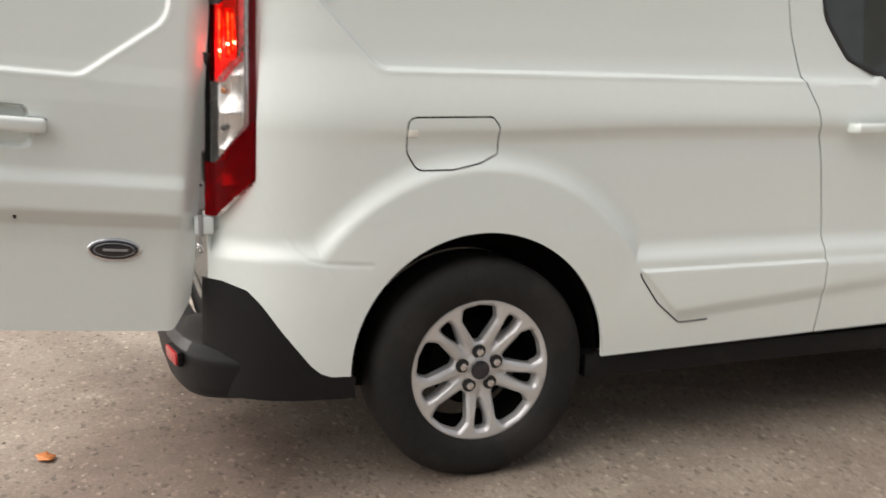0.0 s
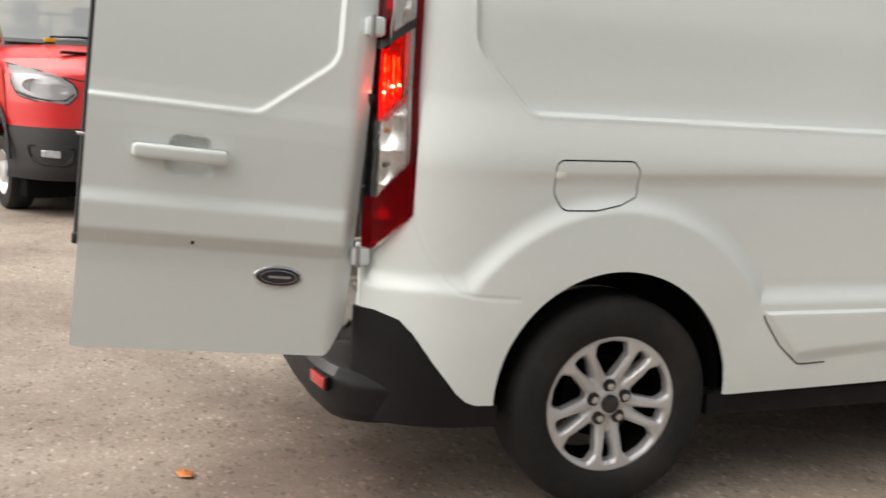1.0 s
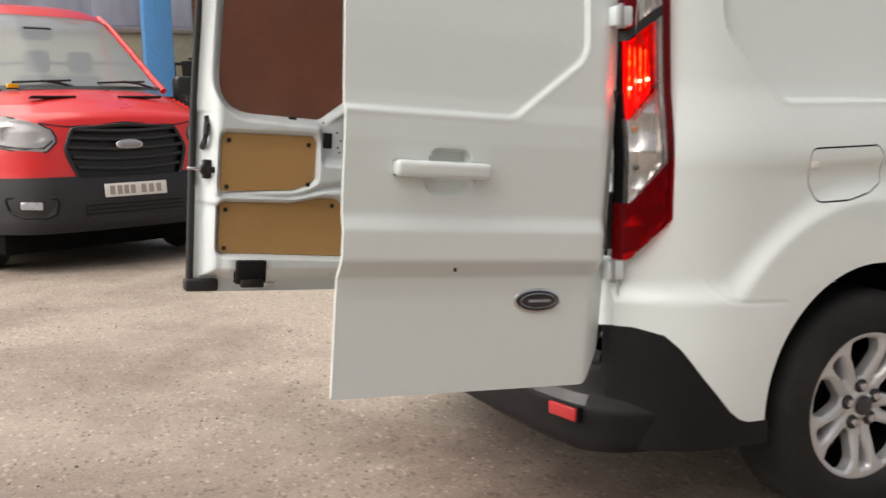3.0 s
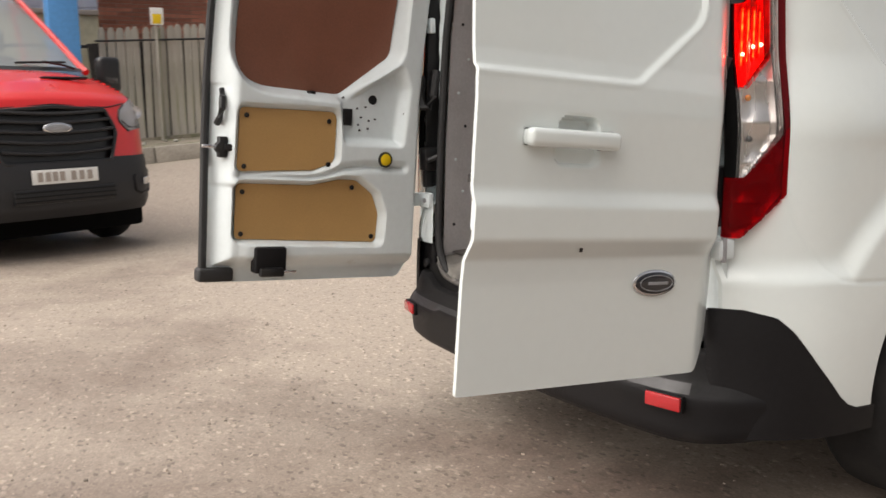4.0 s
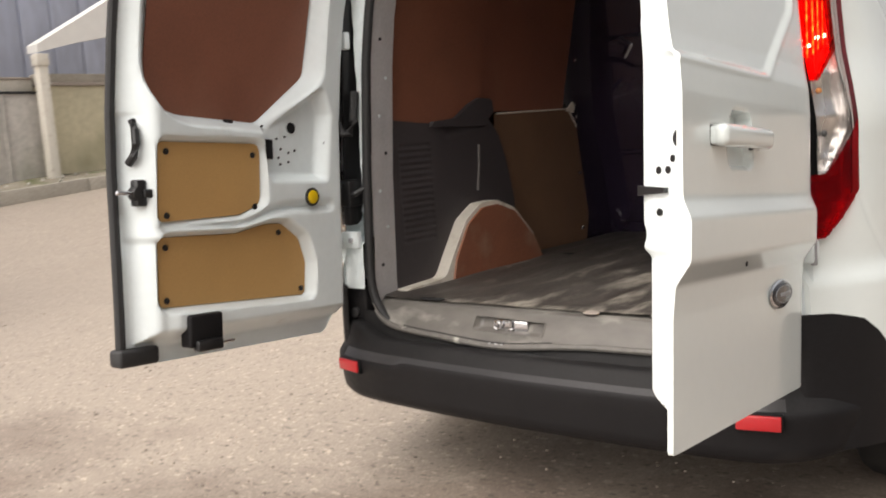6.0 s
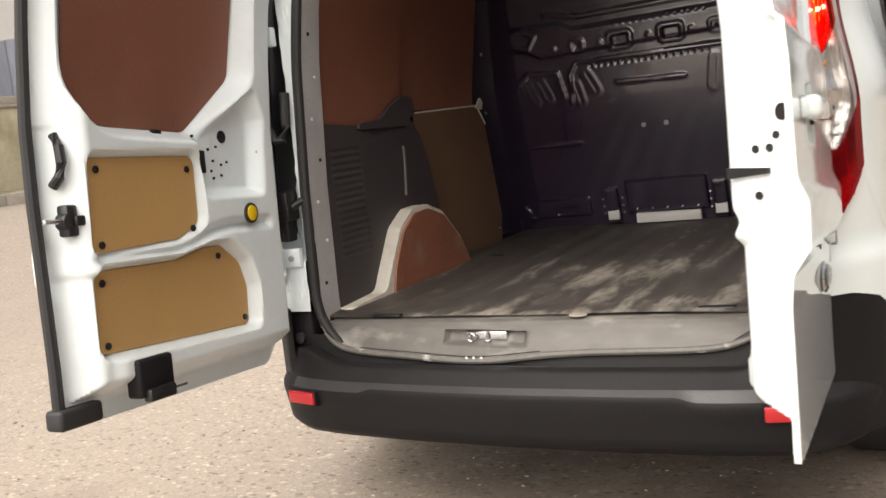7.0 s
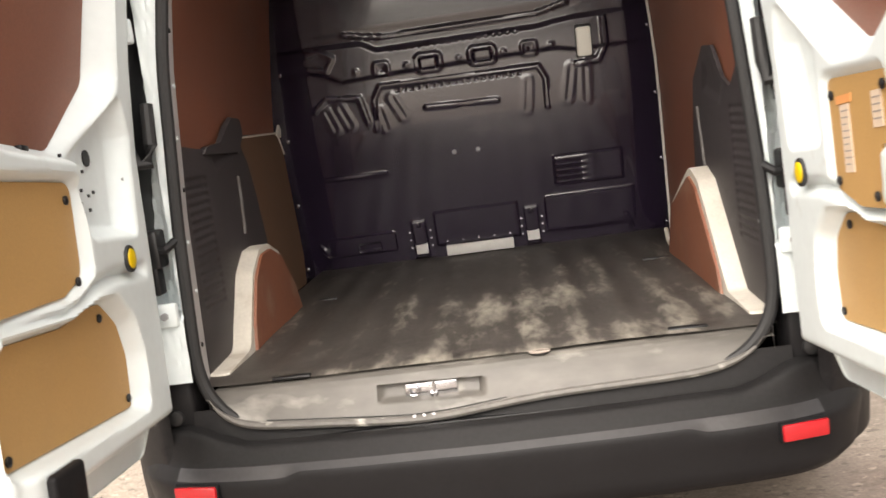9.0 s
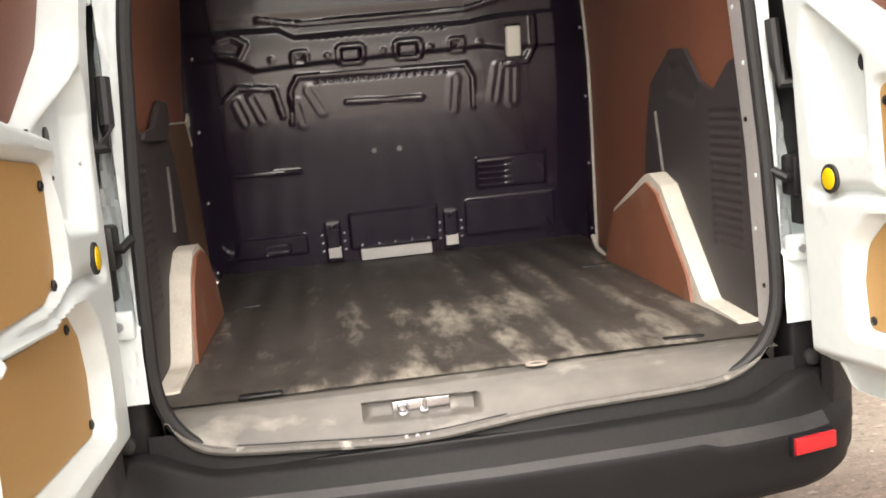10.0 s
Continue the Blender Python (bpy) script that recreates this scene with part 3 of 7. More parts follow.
def side_x(y, z):
    """Half width of the body at a place along it and a height."""
    zz = z - 0.010 * smooth01((y - 0.9) / 0.7) * smooth01((1.1 - z) / 0.08) * smooth01((z - 0.9) / 0.05)
    x = curve(zz, SIDE, 0.022) - curve(zz, HOLLOW, 0.006) * (0.1 + 0.9 * smooth01((y - 0.42) / 0.6))
    r = np.hypot(y - ARCH_Y, z - ARCH_Z)
    seam = line_dist([(0.335, 0.865), (0.36, 0.80), (0.42, 0.70), (0.455, 0.672), (0.50, 0.664), (0.62, 0.656)], y, z)
    x = x - 0.0024 * np.exp(-(seam / 0.005) ** 2)
    band = 0.678 - 0.044 * smooth01((y - 0.5) / 0.9)
    flare = np.minimum(r - 0.552, z - band + 0.008)
    x = x + np.interp(-flare, CREST, RISE)
    rf = np.hypot(y - FRONT_AXLE, z - ARCH_Z)
    x = x + 0.012 * smooth01(-(rf - 0.5) / 0.06)
    d = poly_dist(WINDOW_PANEL, y, z)
    x = x - 0.014 * smooth01((0.007 - d) / 0.010) + 0.0015 * np.exp(-((d - 0.010) / 0.006) ** 2)
    back = np.maximum(0, 0.75 - (y - rear_lean(z)))
    x = x - 2.2 * back ** 4.2
    front = np.maximum(0, y - 3.3)
    return x - 0.20 * front ** 2.2


def step_panel(y, z):
    """The raised pressing along the lower side: top edge crisp, slanted rear end."""
    top, low = 0.602, 0.43 + 0.075 * (y - 1.58)
    rear = 1.434 + (0.60 - z) * 0.85
    inner = np.minimum(np.minimum(top - z, z - low), (y - rear) * 0.75)
    return 0.011 * smooth01(inner / 0.012) * smooth01((2.9 - y) / 0.1) * smooth01((z - low) / 0.05)


def body_x(y, z):
    return side_x(y, z) + step_panel(y, z)


def below(line, y, z):
    """Distance below a line of (y, z), positive under it."""
    return -poly_dist([(-0.6, line[0][1])] + line + [(line[-1][0], -0.5), (-0.6, -0.5)], y, z)


def gap_y(z):
    zs, ys = np.array(DOOR_GAP)[::-1, 1], np.array(DOOR_GAP)[::-1, 0]
    return np.interp(z, zs, ys)


def arch_cut(y, z, cy=ARCH_Y, r=ARCH_R):
    d = np.hypot(y - cy, z - ARCH_Z) - r
    low = np.abs(y - cy) - r
    return np.where(z < ARCH_Z, low, d)


def sill_z(y):
    return 0.343 + 0.024 * np.clip((y - 1.3) / 1.1, -0.3, 1)


LAMP_SIDE = 0.325


def lamp_cut(y, z):
    """Outline of the tail lamp in the side of the body, positive outside."""
    yy = y - rear_lean(z)
    low = 0.777 + np.maximum(yy - 0.240, 0) * 1.13
    return np.maximum(np.maximum(yy - LAMP_SIDE, low - z), z - 1.60)


van = empty("white_van", Matrix(), "white panel van with both rear doors open and tail lamps lit", "van")


def right_keep(y, z):
    k = np.minimum(arch_cut(y, z), z - sill_z(y))
    k = np.minimum(k, -below(BUMPER_LINE, y, z) - 0.002)
    k = np.minimum(k, poly_dist(FLAP, y, z) - 0.0024)
    k = np.minimum(k, gap_y(z) - 0.003 - y)
    k = np.minimum(k, y - rear_lean(z) - 0.213)
    return np.minimum(k, lamp_cut(y, z))


def on_side(sign, off=0.0):
    return lambda y, z: (sign * (body_x(y, z) + off), y, z)


side_ys = steps(0.19, 2.14, 0.0055)
side_zs = np.concatenate([steps(0.30, 1.40, 0.0045)[:-1], steps(1.40, 1.85, 0.03)])
sheet("right_side_panel", side_ys, side_zs, on_side(1), WHITE, van, right_keep, skirt=(-0.012, 0, 0), whole=True)
flap = sheet("fuel_flap", steps(0.715, 0.992, 0.005), steps(0.895, 1.052, 0.005), on_side(1), WHITE, van,
             lambda y, z: -poly_dist(FLAP, y, z) - 0.0024, skirt=(-0.012, 0, 0))
part("finger_catch", box(0.868, 0.8755, 0.722, 0.752, 0.992, 1.012, 0.003), LAMP_WHITE, flap, "pale moulded finger catch")
sheet("fuel_recess", steps(0.70, 1.01, 0.05), steps(0.88, 1.07, 0.04), lambda y, z: (0.852 + 0 * y, y, z), DARK, van)


def left_keep(y, z):
    k = np.minimum(arch_cut(y, z), z - sill_z(y))
    k = np.minimum(k, -below(BUMPER_LINE, y, z) - 0.002)
    k = np.minimum(k, gap_y(z) - 0.003 - y)
    k = np.minimum(k, y - rear_lean(z) - 0.213)
    return np.minimum(k, lamp_cut(y, z))


sheet("left_side_panel", steps(0.19, 2.14, 0.025), steps(0.30, 1.85, 0.025), on_side(-1), WHITE, van, left_keep, flip=True)

gap_line = [(float(body_x(np.array(y), np.array(z))) + 0.0015, y, z) for y, z in rounded([(1.60, 0.604), (1.436, 0.602), (1.445, 0.575), (1.50, 0.497), (1.578, 0.430), (1.68, 0.434)], [0, 0.01, 0.02, 0.02, 0.03, 0], 6)[1:]]
part("panel_gap", tube(gap_line[6:], 0.0022, 6), RUBBER, van)

# front doors, with their windows and handles
DOOR_WIN = rounded([(2.065, 1.55), (2.10, 1.35), (2.19, 1.225), (2.40, 1.135), (3.05, 1.12), (2.62, 1.60), (2.30, 1.63)], [0.06, 0.1, 0.06, 0.05, 0.04, 0.05, 0.05])


def top_line(y):
    """Roof, screen and bonnet line seen from the side."""
    return np.interp(y, [0.0, 0.35, 1.2, 2.4, 2.75, 3.45, 4.1, 4.4, 4.5], [1.74, 1.80, 1.845, 1.82, 1.72, 1.16, 0.98, 0.80, 0.60])


for sign, who in ((1, "right"), (-1, "left")):
    def door_keep(y, z):
        k = np.minimum(y - gap_y(z) - 0.003, 3.12 - y)
        k = np.minimum(k, z - sill_z(y))
        k = np.minimum(k, poly_dist(DOOR_WIN, y, z))
        return np.minimum(k, top_line(y) - z)
    cell = 0.012 if sign > 0 else 0.04
    fd = sheet("front_door", np.concatenate([steps(1.92, 2.5, cell)[:-1], steps(2.5, 3.14, 0.03)]), steps(0.30, 1.85, cell), on_side(sign), WHITE, van,
               door_keep, skirt=(-0.012 * sign, 0, 0), flip=sign < 0)
    sheet("window_glass", steps(2.04, 3.08, 0.05), steps(1.10, 1.66, 0.05), on_side(sign, -0.016), GLASS_DARK, fd, lambda y, z: -poly_dist(DOOR_WIN, y, z) + 0.012)
    seal = [(sign * float(body_x(np.array(p[0]), np.array(p[1])) - 0.003), p[0], p[1]) for p in DOOR_WIN]
    part("window_seal", tube(seal, 0.008, 6, closed=True), RUBBER, fd)
    handle = box(-0.012, 0.012, -0.11, 0.11, -0.017, 0.017, 0.011, 3)
    part("door_handle", handle, WHITE, fd, m=pose(sign * 0.905, 2.285, 1.012))
    part("handle_mount", box(0.866, 0.905, 2.172, 2.20, 0.998, 1.026, 0.004) if sign > 0 else box(-0.905, -0.866, 2.172, 2.20, 0.998, 1.026, 0.004), WHITE, fd)

    def wing_keep(y, z):
        k = np.minimum(np.minimum(y - 3.126, top_line(y) - z), z - 0.30)
        return np.minimum(k, arch_cut(y, z, FRONT_AXLE))
    sheet("front_wing", steps(3.1, 4.5, 0.03), steps(0.28, 1.6, 0.03), on_side(sign), WHITE, van, wing_keep, flip=sign < 0)
    part("sill_strip", box(sign * 0.80, sign * 0.868, 1.29, 3.2, 0.262, 0.338, 0.012), PLASTIC, van)
    part("front_seat", box(sign * 0.16, sign * 0.66, 2.10, 2.24, 0.75, 1.42, 0.05, 3, bm=box(sign * 0.16, sign * 0.66, 2.15, 2.7, 0.62, 0.78, 0.04, 3)), TRIM, van)


# roof, screen, bonnet and nose
def over(y, s):
    z = top_line(y)
    w = np.maximum(side_x(np.minimum(y, 4.45), np.minimum(z, 1.84) - 0.02), 0.3)
    return w * np.sin(s * math.pi / 2), y, z + 0.05 * np.cos(s * math.pi / 2) * smooth01((4.4 - y) / 0.4)


sheet("roof", steps(0.30, 2.72, 0.08), steps(-1, 1, 0.08), over, WHITE, van)
sheet("windscreen", steps(2.72, 3.45, 0.08), steps(-1, 1, 0.08), over, GLASS_DARK, van)
sheet("bonnet", steps(3.45, 4.2, 0.08), steps(-1, 1, 0.08), over, WHITE, van)
sheet("front_bumper", steps(4.2, 4.5, 0.05), steps(-1, 1, 0.08), over, PLASTIC, van)
part("grille", box(-0.62, 0.62, 4.36, 4.47, 0.25, 0.66, 0.04, 3), PLASTIC, van)
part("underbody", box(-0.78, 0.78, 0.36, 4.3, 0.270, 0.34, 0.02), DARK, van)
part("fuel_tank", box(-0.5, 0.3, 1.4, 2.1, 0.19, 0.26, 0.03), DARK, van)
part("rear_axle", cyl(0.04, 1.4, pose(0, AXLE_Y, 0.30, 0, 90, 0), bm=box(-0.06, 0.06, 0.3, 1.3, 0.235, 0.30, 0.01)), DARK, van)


# wheel arches
def arch_liner(sign, cy):
    prof = [(math.cos(a), math.sin(a)) for a in np.linspace(-0.12, math.pi + 0.12, 40)]
    bm = bmesh.new()
    rows = [[bm.verts.new((x * sign, cy + c * r, ARCH_Z + s * r)) for c, s in prof] for x, r in ((0.868, 0.372), (0.855, 0.388), (0.712, 0.39), (0.708, 0.300), (0.672, 0.299), (0.665, 0.29))]
    for a, b in zip(rows, rows[1:]):
        for i in range(len(prof) - 1):
            bm.faces.new((a[i], a[i + 1], b[i + 1], b[i]))
    bm.faces.new(rows[-1])
    return bm


def tyre_mesh():
    prof = [(-0.098, 0.205), (-0.104, 0.225), (-0.108, 0.26), (-0.104, 0.29), (-0.094, 0.312), (-0.076, 0.3235), (-0.05, 0.326), (0.05, 0.326),
            (0.076, 0.3235), (0.094, 0.312), (0.103, 0.293), (0.106, 0.285), (0.108, 0.26), (0.107, 0.238), (0.104, 0.226), (0.098, 0.214), (0.085, 0.205)]
    return lathe(prof, 72)


def wheel_face(parent):
    """Five twin-spoke alloy face: five broad openings and five slots cut through a dished disc."""
    big = rounded([(0.080, -0.010), (0.080, 0.010), (0.150, 0.053), (0.187, 0.050), (0.195, 0.0), (0.187, -0.050), (0.150, -0.053)], [0.012, 0.012, 0.022, 0.018, 0.0, 0.018, 0.022])
    slot = rounded([(0.095, -0.002), (0.095, 0.002), (0.150, 0.017), (0.181, 0.019), (0.181, -0.019), (0.150, -0.017)], [0.003, 0.003, 0.01, 0.012, 0.012, 0.01])

    def holes(r, t):
        k = np.full(r.shape, 1.0)
        for i in range(5):
            a = t - (math.pi / 2 + i * 2 * math.pi / 5)
            k = np.minimum(k, poly_dist(big, r * np.cos(a), r * np.sin(a)))
            a = t - (math.pi / 2 + math.pi / 5 + i * 2 * math.pi / 5)
            k = np.minimum(k, poly_dist(slot, r * np.cos(a), r * np.sin(a)))
        return k

    # a square grid is cut to the disc, so that the openings keep clean edges
    def keep(u, v):
        r, t = np.hypot(u, v), np.arctan2(v, u)
        return np.minimum(holes(r, t), 0.219 - r)

    def place(u, v):
        r, t = np.hypot(u, v), np.arctan2(v, u)
        x = 0.070 + 0.022 * smooth01((r - 0.04) / 0.13) - 0.008 * smooth01((r - 0.205) / 0.014)
        x = x + 0.008 * smooth01((0.052 - r) / 0.02)
        groove = np.abs(np.sin((t - math.pi / 2) * 2.5 + 0.0))
        x = x - 0.010 * smooth01((groove - 0.93) / 0.07) * smooth01((r - 0.05) / 0.03) * smooth01((0.19 - r) / 0.03)
        edge = holes(r, t)
        return x - 0.009 * smooth01((0.009 - edge) / 0.009), u, v

    g = steps(-0.222, 0.222, 0.0042)
    face = sheet("alloy_face", g, g, place, ALLOY, parent, keep, skirt=(-0.030, 0, 0))
    part("rim", lathe([(0.078, 0.2175), (0.090, 0.2180), (0.095, 0.2205), (0.094, 0.2245), (0.086, 0.2255), (0.078, 0.218)], 72), ALLOY, parent)
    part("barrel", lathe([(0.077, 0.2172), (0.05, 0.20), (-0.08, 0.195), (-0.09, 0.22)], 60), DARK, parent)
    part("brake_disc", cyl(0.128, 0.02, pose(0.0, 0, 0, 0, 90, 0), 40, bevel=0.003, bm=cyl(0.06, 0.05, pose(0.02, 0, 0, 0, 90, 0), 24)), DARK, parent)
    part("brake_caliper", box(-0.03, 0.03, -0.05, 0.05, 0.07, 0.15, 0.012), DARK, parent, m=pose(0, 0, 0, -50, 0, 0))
    part("centre_cap", cyl(0.028, 0.010, pose(0.084, 0, 0, 0, 90, 0), 28, bevel=0.003), NAVY, parent, "dark blue centre cap")
    nut = cyl(0.0125, 0.018, Matrix(), 6, r2=0.0115, bevel=0.001, bm=cyl(0.0170, 0.006, Matrix.Translation((0, 0, -0.008)), 20))
    first = part("wheel_nut", nut, STEEL, parent, m=pose(0.079, 0, 0.054, 0, 90, 0))
    well = cyl(0.0205, 0.004, Matrix(), 20)
    cup = part("nut_well", well, BLACK, parent, m=pose(0.0745, 0, 0.054, 0, 90, 0))
    for i in range(1, 5):
        a = math.pi / 2 + i * 2 * math.pi / 5
        for src, x in ((first, 0.079), (cup, 0.0745)):
            o = src.copy()
            scene.collection.objects.link(o)
            o.parent = parent
            o.matrix_local = pose(x, math.cos(a) * 0.054, math.sin(a) * 0.054, 0, 90, 0)
    return face


def add_wheel(sign, y, full):
    w = new("wheel")
    w.parent = van
    w.matrix_basis = pose(sign * 0.792, y, HUB_Z, 2.5, 0, 0 if sign > 0 else 180)
    part("tyre", tyre_mesh(), TYRE, w)
    if full:
        wheel_face(w)
    else:
        part("rim", lathe([(0.060, 0.0), (0.075, 0.10), (0.09, 0.20), (0.094, 0.218), (0.08, 0.215), (-0.08, 0.2)], 40), ALLOY, w)


for sign in (1, -1):
    for cy in (ARCH_Y, FRONT_AXLE):
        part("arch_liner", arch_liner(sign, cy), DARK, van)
    for y in (AXLE_Y, FRONT_AXLE):
        add_wheel(sign, y, sign > 0 and y < 2)
part("mud_flap_clip", box(0.83, 0.865, 1.315, 1.345, 0.30, 0.345, 0.006), PLASTIC, van)

# ---- rear bumper ----
bumper = new("rear_bumper")
bumper.parent = van
bumper["label"] = "dark grey textured plastic rear bumper"


def bumper_path(s):
    """Plan of the bumper's outer face from one arch round the back to the other; s from -1 to 1."""
    table = [(0.0, 0.0, 0.078), (0.30, 0.30, 0.086), (0.52, 0.53, 0.102), (0.64, 0.66, 0.125), (0.72, 0.745, 0.165), (0.79, 0.808, 0.235),
             (0.86, 0.845, 0.33), (0.93, 0.868, 0.45), (1.0, 0.882, 0.575)]
    a = np.abs(s)
    t, x, y = np.array(table).T
    fine = np.linspace(0, 1, 200)
    fx, fy = np.interp(fine, t, x), np.interp(fine, t, y)
    k = np.ones(15) / 15
    fx = np.convolve(np.pad(fx, 7, mode="reflect", reflect_type="odd"), k, "valid")
    fy = np.convolve(np.pad(fy, 7, mode="reflect", reflect_type="odd"), k, "valid")
    return np.sign(s) * np.interp(a, fine, fx), np.interp(a, fine, fy)


def bumper_place(s, q):
    """q: 0 at the lower lip to 1 at the inner top edge."""
    ox, oy = bumper_path(s)
    x1, y1 = bumper_path(np.clip(s + 0.004, -1, 1))
    x0, y0 = bumper_path(np.clip(s - 0.004, -1, 1))
    tx, ty = x1 - x0, y1 - y0
    ln = np.hypot(tx, ty) + 1e-9
    nx, ny = -ty / ln, tx / ln          # towards the van
    qs = [0.0, 0.10, 0.16, 0.40, 0.44, 0.46, 0.50, 0.53, 0.70, 0.75, 0.90, 1.0]
    ins = [0.10, 0.028, 0.012, 0.0, 0.001, 0.004, 0.022, 0.027, 0.046, 0.053, 0.084, 0.098]
    hs = [0.262, 0.262, 0.280, 0.385, 0.402, 0.406, 0.418, 0.424, 0.446, 0.452, 0.454, 0.42]
    inset, h = np.interp(q, qs, ins), np.interp(q, qs, hs)
    a = np.abs(s)
    # the pale chamfer is deeper outside the middle, the lip and the top rise towards the corners
    dip = -0.014 * smooth01((a - 0.40) / 0.05) * smooth01((q - 0.30) / 0.1) * smooth01((0.50 - q) / 0.05)
    lift = 0.024 * smooth01((a - 0.62) / 0.3) * (1 - smooth01((q - 0.1) / 0.3))
    lift = lift + 0.040 * smooth01((a - 0.52) / 0.16) * smooth01((q - 0.50) / 0.2)
    inset = inset * (1 - 0.92 * smooth01((a - 0.84) / 0.14) * (q > 0.3))
    return ox + nx * inset, oy + ny * inset, h + dip + lift


sheet("fascia", steps(-1, 1, 0.012), np.array([0, 0.05, 0.1, 0.13, 0.16, 0.22, 0.28, 0.34, 0.40, 0.42, 0.44, 0.45, 0.46]), bumper_place, PLASTIC, bumper)
sheet("pale_edge", steps(-0.68, 0.68, 0.012), np.array([0.46, 0.47, 0.48, 0.49, 0.50]), bumper_place, PALE_EDGE, bumper, label="rubbed edge of the bumper step, its highlight put into a paler grey")
for s0, s1 in ((-0.93, -0.68), (0.68, 0.93)):
    sheet("corner_ledge", steps(s0, s1, 0.012), np.array([0.46, 0.47, 0.48, 0.49, 0.50]), bumper_place, LEDGE, bumper)
sheet("step_ledge", steps(-0.93, 0.93, 0.012), np.array([0.50, 0.515, 0.53, 0.56, 0.62, 0.68, 0.70, 0.725, 0.75, 0.80, 0.85, 0.90, 0.95, 1.0]), bumper_place, LEDGE, bumper)
for sign in (1, -1):
    def wing(y, z):
        return np.minimum(np.minimum(below(BUMPER_LINE, y, z), z - 0.29), np.minimum(0.575 - y, y - rear_lean(z) - 0.20))
    sheet("corner_moulding", steps(0.18, 0.60, 0.008), steps(0.28, 0.63, 0.008), on_side(sign, 0.002), PLASTIC, bumper, wing, skirt=(-0.02 * sign, 0, 0), flip=sign < 0)
    # reflector in its frame
    rx, ry = 0.648, 0.118
    lens = part("reflector", box(-0.050, 0.050, -0.010, 0.006, -0.0175, 0.0175, 0.003), REFLEX, bumper, "bright red reflector", m=pose(sign * rx, ry, 0.371, 0, 0, sign * 12))
    part("reflector_frame", box(-0.0535, 0.0535, -0.004, 0.012, -0.0225, 0.0205, 0.004), PLASTIC, lens)
    # filler between bumper and load opening
    part("corner_filler", box(sign * 0.662, sign * 0.765, 0.226, 0.33, 0.43, 0.605, 0.012, 3), PLASTIC, bumper)
    part("bump_stop", cyl(0.017, 0.02, pose(sign * 0.705, 0.222, 0.515, 90, 0, 0), 20, bevel=0.004), RUBBER, bumper)
part("cross_face", box(-0.63, 0.63, 0.205, 0.24, 0.38, 0.445, 0.01), BLACK, bumper)

